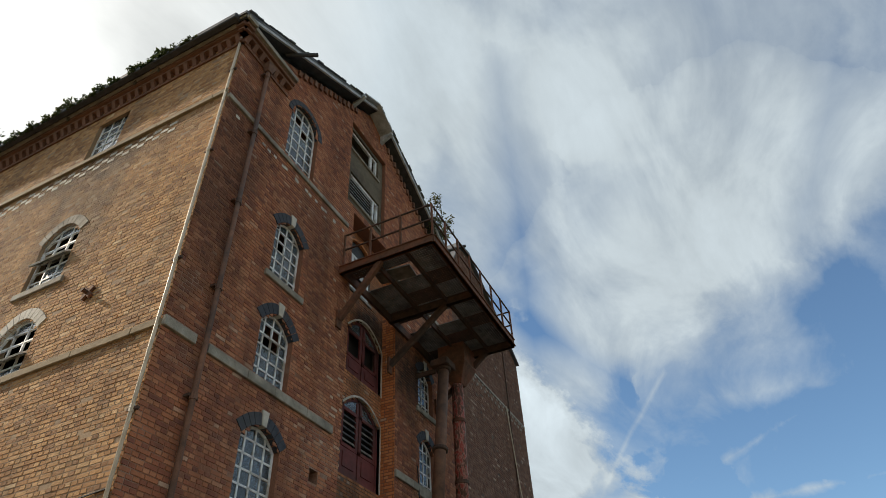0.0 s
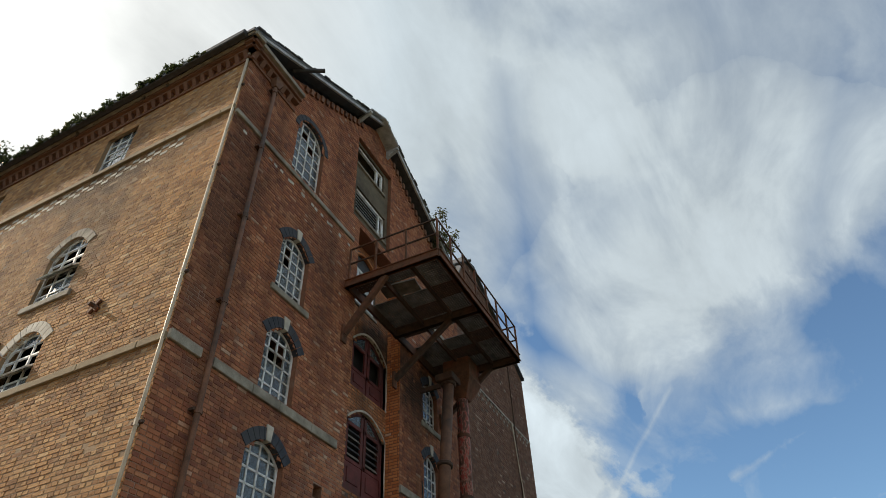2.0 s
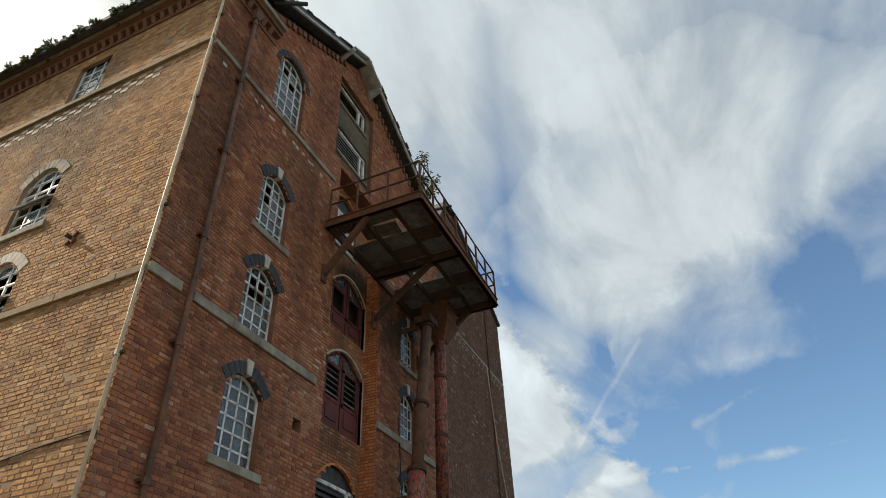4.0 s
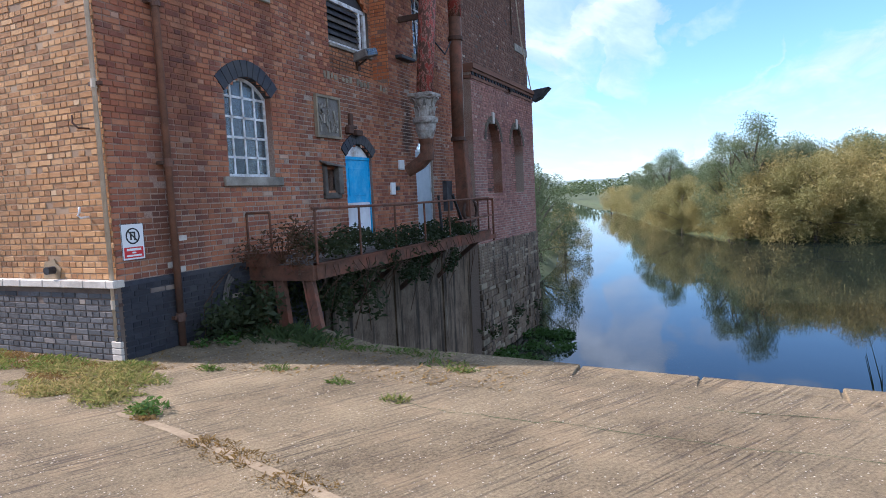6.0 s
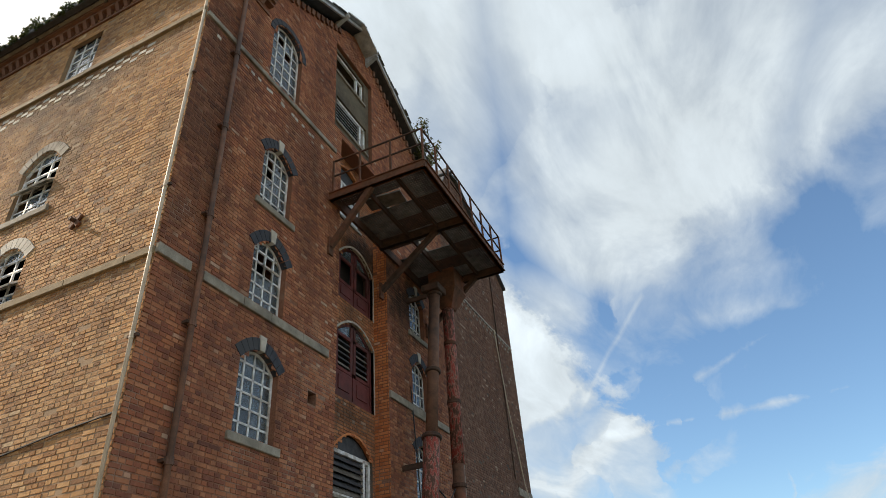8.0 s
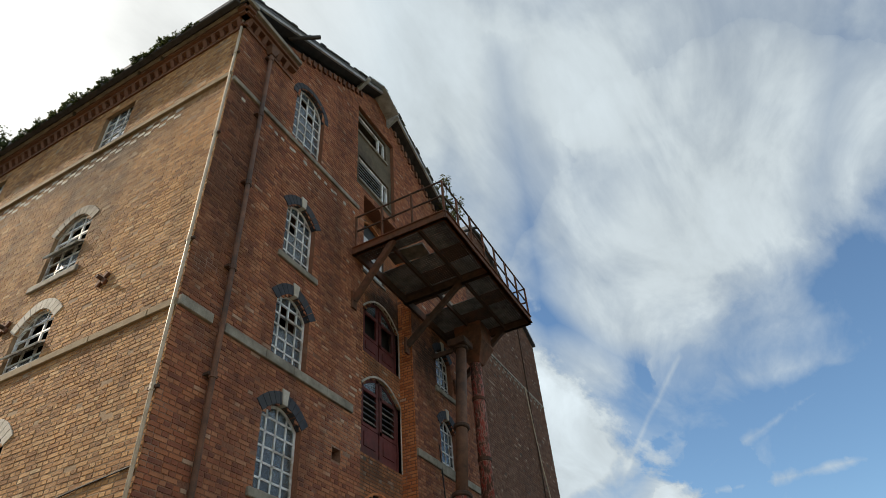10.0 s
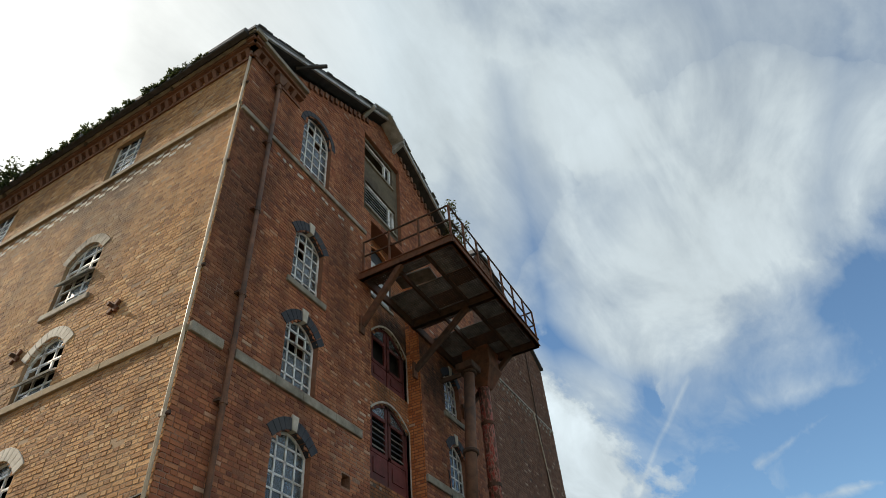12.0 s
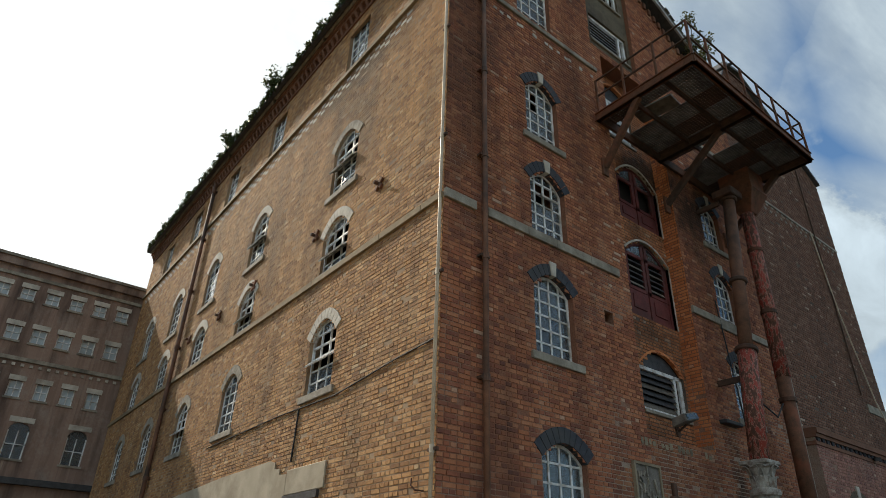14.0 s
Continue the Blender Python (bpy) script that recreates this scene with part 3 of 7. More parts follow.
def wall_shape(x0, x1, z0, profile, openings, thick=0.45):
    """A wall with real holes: front, back and the reveals of every opening."""
    s = Shape()
    xs = sorted({round(v, 4) for v in [x0, x1] + [p[0] for p in profile if x0 < p[0] < x1] + [g for o in openings for g in o.grid()]})
    for xa, xb in zip(xs, xs[1:]):
        mid = (xa + xb) / 2
        la, lb = z0, z0
        for o in sorted((o for o in openings if o.a < mid < o.b), key=lambda o: o.z0) + [None]:
            ha, hb = (o.z0, o.z0) if o else (height(profile, xa), height(profile, xb))
            for y in (0, thick):
                s.face((xa, y, la), (xb, y, lb), (xb, y, hb), (xa, y, ha))
            s.face((xa, 0, ha), (xb, 0, hb), (xb, thick, hb), (xa, thick, ha))
            if o:
                la, lb = o.top(xa), o.top(xb)
                s.face((xa, 0, la), (xa, thick, la), (xb, thick, lb), (xb, 0, lb))
    for o in openings:
        for x in (o.a, o.b):
            s.face((x, 0, o.z0), (x, thick, o.z0), (x, thick, o.top(x)), (x, 0, o.top(x)))
    for x in (x0, x1):
        s.face((x, 0, z0), (x, thick, z0), (x, thick, height(profile, x)), (x, 0, height(profile, x)))
    return s


COURSE, BRICK, JOINT = 0.069, 0.205, 0.012


def lay_bricks(x0, x1, z0, profile, openings, seed, proud=0.007, skip=None, y=0.0):
    """English bond: courses of stretchers and headers, cut at openings. Returns one mesh of all and the boxes in the skipped patch."""
    rng = random.Random(seed)
    s, single = Shape(), []
    row, z = 0, z0
    tallest = max(p[1] for p in profile)
    while z < tallest:
        zm = z + COURSE / 2
        spans, at = [], x0
        for o in sorted((o for o in openings if o.z0 < zm < o.top(o.x)), key=lambda o: o.a):
            inside = [g for g in o.grid() if o.top(g) > zm]
            a, b = (o.a, o.b) if zm < o.z1 else (min(inside, default=o.x), max(inside, default=o.x))
            spans.append((at, a))
            at = b
        spans.append((at, x1))
        unit = (BRICK if row % 2 else BRICK / 2 - JOINT / 2) + JOINT
        start = x0 - (unit * 0.5 if row % 4 == 1 else unit * 0.25 if row % 4 == 3 else 0.0)
        for a, b in spans:
            k = math.floor((a - start) / unit)
            while True:
                l, r = start + k * unit, start + (k + 1) * unit - JOINT
                k += 1
                if l >= b:
                    break
                l, r = max(l, a), min(r, b)
                if r - l < 0.03 or height(profile, (l + r) / 2) < z + COURSE:
                    continue
                out = proud + rng.uniform(-0.003, 0.004) - (0.009 if rng.random() < 0.02 else 0)
                lift = rng.uniform(-0.002, 0.002)
                box = (l, r, y - out, y + 0.004, z + JOINT * 0.5 + lift, z + COURSE - JOINT * 0.5 + lift)
                if skip and skip(l, r, z):
                    single.append(box)
                    continue
                xa, xb, ya, yb, za, zb = box
                n = len(s.v)
                c = 0.004
                s.v += [(xa, yb, za), (xb, yb, za), (xb, yb, zb), (xa, yb, zb), (xa + c, ya, za + c), (xb - c, ya, za + c), (xb - c, ya, zb - c), (xa + c, ya, zb - c)]
                s.f += [(n + 4, n + 5, n + 6, n + 7), (n, n + 1, n + 5, n + 4), (n + 1, n + 2, n + 6, n + 5), (n + 2, n + 3, n + 7, n + 6), (n + 3, n, n + 4, n + 7)]
        row, z = row + 1, z + COURSE
    return s, single


def single_bricks(boxes, mat, parent):
    """Bricks as objects of their own, alike ones on one mesh."""
    meshes = {}
    for xa, xb, ya, yb, za, zb in boxes:
        w = round(xb - xa, 2)
        if w not in meshes:
            s, c, h = Shape(), 0.004, (COURSE - JOINT) / 2
            s.v = [(-w / 2, 0.004, -h), (w / 2, 0.004, -h), (w / 2, 0.004, h), (-w / 2, 0.004, h), (-w / 2 + c, -0.008, -h + c), (w / 2 - c, -0.008, -h + c), (w / 2 - c, -0.008, h - c), (-w / 2 + c, -0.008, h - c)]
            s.f = [(4, 5, 6, 7), (0, 1, 5, 4), (1, 2, 6, 5), (2, 3, 7, 6), (3, 0, 4, 7)]
            mesh = bpy.data.meshes.new("brick")
            mesh.from_pydata(s.v, [], s.f)
            mesh.materials.append(mat)
            meshes[w] = mesh
        ob = new("brick", meshes[w])
        ob.parent = parent
        ob.location = ((xa + xb) / 2, ya + 0.008, (za + zb) / 2)

# ---- ground, river and banks ----
QUAY = Vector((-0.1, -0.06, 0.07))
FAR = Matrix.Translation((6.2, -4.8, 0)) @ Matrix.Rotation(radians(-1.3), 4, "Z") @ Matrix.Translation((-6.2, 4.8, 0))


def edge_of_quay(x):
    points = [(-60, 2.3), (0, 2.3), (1.4, 1.98), (2.0, 1.45), (2.75, 1.26), (3.85, 1.09), (5.2, 0.94), (7.4, 0.74), (60, -4.0)]
    return height(points, x)


def build_quay():
    s = Shape()
    xs = [-60, -30, -10, -3, 0, 0.7, 1.4, 2.0, 2.75, 3.85, 5.2, 7.4, 12, 25, 60]
    for a, b in zip(xs, xs[1:]):
        ya, yb = edge_of_quay(a), edge_of_quay(b)
        s.face((a, -45, 0), (b, -45, 0), (b, yb, 0), (a, ya, 0))
        s.face((a, ya, 0), (b, yb, 0), (b, yb, -3.6), (a, ya, -3.6))
        s.face((a, -45, -3.6), (b, -45, -3.6), (b, -45, 0), (a, -45, 0))
    quay = tagged(make("pavement", s, M_CONCRETE, m=Matrix.Translation(QUAY)), "brushed concrete quay with worn joints and weeds", "quay", kind="structure")
    rng = random.Random(4)
    x = 1.5
    while x < 24:
        w = rng.uniform(0.9, 1.5)
        ya, yb = edge_of_quay(x), edge_of_quay(x + w - 0.02)
        d = rng.uniform(0.16, 0.3)
        h = rng.uniform(0.012, 0.035)
        e = Shape().hexa([(x, ya - d, -0.2), (x + w - 0.02, yb - d, -0.2), (x + w - 0.02, yb + 0.04, -0.2), (x, ya + 0.04, -0.2), (x, ya - d, h * 0.3), (x + w - 0.02, yb - d, h * 0.3), (x + w - 0.02, yb + 0.04, h), (x, ya + 0.04, h)])
        part("edge_stone", e, M_CONCRETE, quay, bevel=0.012)
        x += w
    # cracked strips of mortar in the slab joints
    strip = Shape()
    for a, b in (((1.66, -1.26), (2.42, -1.42)), ((2.42, -1.42), (3.89, -1.85)), ((3.89, -1.85), (6.5, -2.7))):
        d = Vector((b[0] - a[0], b[1] - a[1], 0)).normalized()
        q = Vector((-d.y, d.x, 0)) * 0.04
        a, b = Vector((*a, 0.004)), Vector((*b, 0.004))
        strip.face(a - q, b - q, b + q, a + q)
    part("joint_strip", strip, M_JOINT, quay)
    crack = Shape()
    for a, b in (((3.7, -0.36), (4.39, -0.47)), ((4.39, -0.47), (5.2, -0.48)), ((5.2, -0.48), (7.3, -0.6)), ((5.9, 0.12), (9.0, 0.2))):
        a, b = Vector((*a, 0.004)), Vector((*b, 0.004))
        last = None
        for k in range(25):
            p = a.lerp(b, k / 24) + Vector((0, 0.05 * noise.noise((a.x + k * 0.21, a.y, 0.5)), 0))
            q = Vector((0, 0.002 + 0.006 * abs(noise.noise((k * 0.4, a.x, 2.0))), 0))
            if last:
                crack.face(last[0] - last[1], p - q, p + q, last[0] + last[1])
            last = (p, q)
    part("joint_crack", crack, M_SOIL, quay)


RIGHT_BANK = [(400, 75), (80, 54), (40, 48), (14, 44), (5.5, 47), (-1, 58), (-8, 84), (-20, 125), (-60, 240), (-200, 600)]
LEFT_BANK = [(-1.0, 15.9), (-3.0, 30), (-6.5, 44), (-13, 62), (-19, 85), (-33, 125), (-80, 240), (-260, 600)]


def build_land():
    """One sheet: the river bed, both banks and the fields out to the hills."""
    def spread(lo, hi, mid, n):
        return mid + np.sinh(np.linspace(-7, 7, n)) / math.sinh(7) * (hi - lo) / 2
    xs, ys = spread(-2400, 2400, 4, 150), spread(-2400, 2400, 45, 150)
    s = Shape()

    def to_line(x, y, line):
        best = 1e9
        for (xa, ya), (xb, yb) in zip(line, line[1:]):
            dx, dy = xb - xa, yb - ya
            k = min(1, max(0, ((x - xa) * dx + (y - ya) * dy) / (dx * dx + dy * dy)))
            d = math.hypot(x - xa - k * dx, y - ya - k * dy)
            if d < best:
                best, side = d, (dx * (y - ya) - dy * (x - xa))
        return best if side < 0 else -best

    for y in ys:
        for x in xs:
            if y < 15.9:
                inland = -5.0
            else:
                inland = max(to_line(x, y, RIGHT_BANK), -to_line(x, y, LEFT_BANK))
            z = -4.0 + 1.9 * min(1, max(0, (inland + 1.5) / 3.0)) + 0.25 * min(1, max(0, inland / 20))
            far = math.hypot(x, y)
            if inland > 0 and far > 350:
                z += (far - 350) * 0.004 * (1.2 + noise.noise((x * 0.0016, y * 0.0016, 3.1)))
            s.v.append((x, y, z))
    n = len(xs)
    for j in range(len(ys) - 1):
        for i in range(n - 1):
            k = j * n + i
            s.f.append((k, k + 1, k + 1 + n, k + n))
    tagged(make("ground", s, M_SOIL, m=FAR, smooth=True), "grassy river banks and far fields", "ground", kind="structure")
    w = Shape().face((-700, 0.4, -2.62), (700, 0.4, -2.62), (700, 900, -2.62), (-700, 900, -2.62))
    tagged(make("water", w, M_WATER), "calm dark river water mirroring trees and sky", "river", kind="structure")
    hill = Shape()
    k = 60
    for i in range(k):
        a0, a1 = radians(-60 + 150 * i / k), radians(-60 + 150 * (i + 1) / k)
        ring = []
        for a in (a0, a1):
            h = 22 + 14 * noise.noise((math.degrees(a) * 0.05, 1.7, 0)) + 9 * noise.noise((math.degrees(a) * 0.21, 5.7, 0))
            ring.append((-1500 * math.sin(a), 1500 * math.cos(a), h))
        (xa, ya, ha), (xb, yb, hb) = ring
        hill.face((xa * 0.7, ya * 0.7, -4), (xb * 0.7, yb * 0.7, -4), (xb, yb, hb), (xa, ya, ha))
        hill.face((xa, ya, ha), (xb, yb, hb), (xb * 1.3, yb * 1.3, -4), (xa * 1.3, ya * 1.3, -4))
    tagged(make("backdrop", hill, M_HILL, smooth=True), "low hazy green hills at the horizon", "hills", kind="structure")


build_quay()
build_land()

# ---- the mill: walls and openings ----
GABLE_TOP = [(0, 13.95), (5.05, 16.95), (10.1, 14.18)]
LEFT_COL = [Opening(2.33, 0.95, 2.12, 3.27, 0.24), Opening(2.31, 0.92, 4.78, 5.92, 0.26), Opening(2.32, 0.88, 6.93, 7.95, 0.3), Opening(2.3, 0.86, 8.95, 10.1, 0.28), Opening(2.24, 1.0, 12.03, 13.45, 0.5)]
RIGHT_COL = [Opening(8.05, 0.8, 4.78, 5.85, 0.22), Opening(8.05, 0.8, 6.8, 7.85, 0.25), Opening(8.05, 0.8, 8.8, 9.75, 0.22)]
BLUE_DOOR, GREY_DOOR = Opening(5.17, 0.9, 0.9, 2.5, 0.24), Opening(7.9, 0.86, 0.86, 2.75, 0.25)
RECESS, PANEL = Opening(5.46, 2.08, 3.95, 12.55, 0), Opening(4.98, 1.76, 12.75, 15.7)
HOLE, NICHE = Opening(3.71, 0.24, 5.74, 5.96), Opening(4.22, 0.28, 1.88, 2.28)
GABLE_HOLES = LEFT_COL + RIGHT_COL + [BLUE_DOOR, GREY_DOOR, RECESS, PANEL, HOLE, NICHE]
wall_gable = make("wall_gable", wall_shape(0.03, 10.1, -3.4, GABLE_TOP, GABLE_HOLES), M_MORTAR, m=GABLE)
tagged(wall_gable, "weathered red brick gable wall of an old mill", "wall", kind="structure")

BLOCK_TOP = [(10.1, 14.9), (10.9, 16.4), (11.8, 16.55), (16.12, 14.1)]
wall_block = make("wall_block", wall_shape(10.1, 16.12, -3.4, BLOCK_TOP, []), M_MORTAR_DARK, m=GABLE)
tagged(wall_block, "tall dark brown brick wall beside the gable", "wall", kind="structure")

COLS = [-3.42, -7.75, -11.1, -14.4, -17.6]
LONG_TOP = [(LONG_END, 14.05), (0, 14.05)]
ROW_C = [Opening(x, 0.95, 4.52, 5.52, 0.32) for x in COLS]
ROW_B = [Opening(x, 1.0, 6.86, 7.66, 0.32) for x in COLS]
ROW_A = [Opening(x, 1.0, 8.66, 9.78, 0.33) for x in COLS]
ROW_T = [Opening(x - 0.05, 0.92, 12.1, 13.35) for x in COLS]
LONG_HOLES = ROW_A + ROW_B + ROW_C + ROW_T
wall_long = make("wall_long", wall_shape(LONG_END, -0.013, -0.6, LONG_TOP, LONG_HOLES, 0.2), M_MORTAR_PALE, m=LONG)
tagged(wall_long, "long brick wall of the mill, part of its sunlight put into the colour", "wall", kind="structure")

INSET = GABLE @ Matrix.Translation((0, 0.36, 0))
R_LOUVRE, R_RED1, R_RED2 = Opening(5.68, 1.42, 4.56, 5.42, 0.36), Opening(5.72, 1.5, 6.42, 7.85, 0.36), Opening(5.72, 1.46, 8.6, 9.75, 0.4)
R_ARCH, R_G2, R_G1 = Opening(5.3, 1.1, 10.75, 11.9, 0.45), Opening(5.03, 1.44, 13.1, 13.98), Opening(4.93, 1.38, 14.82, 15.6)
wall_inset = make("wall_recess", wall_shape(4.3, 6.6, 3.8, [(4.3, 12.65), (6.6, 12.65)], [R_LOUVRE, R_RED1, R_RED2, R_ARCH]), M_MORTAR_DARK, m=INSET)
tagged(wall_inset, "stained brick back wall of the hoist bay", "wall", kind="structure")

UPPER = GABLE @ Matrix.Translation((0, 0.1, 0))
wall_panel = make("wall_panel", wall_shape(4.05, 5.9, 12.7, [(4.05, 15.75), (5.9, 15.75)], [R_G2, R_G1], 0.3), M_PANEL, m=UPPER)
tagged(wall_panel, "olive render round the attic hoist windows", "wall", kind="structure")

# plain walls that close the mill, and added near-black sheets standing for unlit rooms
plain = Shape().box(-20.6, -0.46, 9.65, 10.1, -3.4, 14.05)
tagged(make("wall_rear", plain, M_MORTAR), "plain brick rear wall", "wall", kind="structure")
plain = Shape().box(-12, -0.46, 15.65, 16.12, -3.4, 14.0).box(-12.4, -12, 10.1, 16.12, -3.4, 14.0)
tagged(make("wall_side", plain, M_BROWN), "plain brown brick side wall of the mill block", "wall", kind="structure")
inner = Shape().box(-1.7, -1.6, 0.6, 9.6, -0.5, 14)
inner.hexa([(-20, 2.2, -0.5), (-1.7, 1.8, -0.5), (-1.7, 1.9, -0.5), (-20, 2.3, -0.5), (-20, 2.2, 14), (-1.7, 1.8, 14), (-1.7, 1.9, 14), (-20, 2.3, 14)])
tagged(make("wall_inner", inner, M_UNLIT), "added near-black sheet standing for the unlit rooms of the mill", "wall", kind="structure")
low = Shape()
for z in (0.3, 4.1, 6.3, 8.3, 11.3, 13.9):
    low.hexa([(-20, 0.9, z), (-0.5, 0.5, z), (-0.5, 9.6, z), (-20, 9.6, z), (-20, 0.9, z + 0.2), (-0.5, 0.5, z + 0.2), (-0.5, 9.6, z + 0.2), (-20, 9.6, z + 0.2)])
tagged(make("floor", low, M_UNLIT), "timber floors coloured near-black for the unlit inside of the mill", "floor", kind="structure")


def build_roofs():
    drop = 0.14
    def slab(points, t):
        return Shape().hexa([*points, *[(x, y, z + t) for x, y, z in points]])
    c, sn = math.cos(TILT), math.sin(TILT)
    out = 0.34
    near, far = (0.3, -out - 0.02, 14.2 - drop), (-20.3 * c - out * sn, 20.3 * sn - out * c, 14.2 - drop)
    south = slab([near, (0.3, 5.05, 17.26 - drop), (-20.3, 5.05, 17.26 - drop), far], 0.09)
    roof = tagged(make("roof", south, M_SLATE), "grey slate roof of the mill, edges overgrown", "roof", kind="structure")
    part("north_slope", slab([(0.3, 5.05, 17.26 - drop), (0.3, 10.45, 14.38 - drop), (-20.3, 10.45, 14.38 - drop), (-20.3, 5.05, 17.26 - drop)], 0.09), M_SLATE, roof)
    part("ridge", Shape().tube([(0.3, 5.05, 17.36 - drop), (-20.3, 5.05, 17.36 - drop)], 0.1, 8), M_LEAD, roof)
    rng = random.Random(8)
    for side in (0, 1):
        # ragged verge slates over pale boards
        x0, z0, x1, z1 = (-0.3, 14.24 - drop, 5.05, 17.24 - drop) if side == 0 else (5.05, 17.24 - drop, 10.4, 14.38 - drop)
        part("verge_board", Shape().beam((0.27, x0, z0 + 0.0), (0.27, x1, z1 + 0.0), 0.05, 0.16), M_BARGE, roof, "pale weathered verge board")
        part("verge_soffit", Shape().beam((0.13, x0, z0 - 0.07), (0.13, x1, z1 - 0.07), 0.27, 0.03), M_LEAD, roof)
        slates = Shape()
        n = 26
        for i in range(n):
            k0, k1 = i / n, (i + 0.92) / n
            lift, reach = rng.uniform(0.09, 0.13), rng.uniform(0.3, 0.36)
            a, b = (x0 + (x1 - x0) * k0, z0 + (z1 - z0) * k0 + lift), (x0 + (x1 - x0) * k1, z0 + (z1 - z0) * k1 + lift)
            slates.beam((reach / 2, *a), (reach / 2, *b), reach, 0.03)
        part("verge_slates", slates, M_SLATE, roof)
    # gutter along the long eaves
    g = Shape()
    g.beam((near[0] - 0.2, near[1], 14.2 - drop), far, 0.14, 0.16)
    part("gutter", g, M_LEAD, roof, "dark cast-iron eaves gutter", bevel=0.02)
    # hood over the hoist bay
    def hood_slab(ya, za, yb, zb):
        return Shape().hexa([(0.0, ya, za), (0.42, ya, za), (0.42, yb, zb), (0.0, yb, zb), (0.0, ya, za + 0.05), (0.42, ya, za + 0.05), (0.42, yb, zb + 0.05), (0.0, yb, zb + 0.05)])
    part("hood_slope", hood_slab(4.0, 16.55, 4.78, 17.0), M_BARGE, roof, "pale painted boards of the hoist hood")
    part("hood_slope", hood_slab(4.78, 17.0, 5.56, 16.55), M_BARGE, roof)
    for y in (4.02, 5.54):
        part("hood_bracket", Shape().prism([(0, 0), (0.38, 0.22), (0.38, 0.3), (0, 0.3)], -0.05, 0.05), M_BARGE, roof, m=Matrix.Translation((0.02, y, 16.24)))
    block = Shape()
    top = [(x, z + 0.02) for x, z in BLOCK_TOP]
    for (ya, za), (yb, zb) in zip(top, top[1:]):
        block.hexa([(0.12, ya, za), (-12.4, ya, za), (-12.4, yb, zb), (0.12, yb, zb), (0.12, ya, za + 0.1), (-12.4, ya, za + 0.1), (-12.4, yb, zb + 0.1), (0.12, yb, zb + 0.1)])
    tagged(make("roof_block", block, M_SLATE), "dark roof of the tall brown block", "roof", kind="structure")


build_roofs()


def arch_ring(o, grow, y0, y1, gap=0.012, n=10):
    """Wedge bricks round an arch."""
    s = Shape()
    inner, outer = o.arc(0.0, n), o.arc(grow, n)
    for i in range(n):
        def at(line, k):
            a, b = line[i], line[i + 1]
            return (a[0] + (b[0] - a[0]) * k, a[1] + (b[1] - a[1]) * k)
        d0, c0, c1, d1 = at(inner, 0.03), at(inner, 0.97), at(outer, 0.97), at(outer, 0.03)
        s.hexa([(d0[0], y0, d0[1]), (c0[0], y0, c0[1]), (c0[0], y1, c0[1]), (d0[0], y1, d0[1]), (d1[0], y0, d1[1]), (c1[0], y0, c1[1]), (c1[0], y1, c1[1]), (d1[0], y1, d1[1])])
    return s


COUNT = {"window": 0, "door": 0}


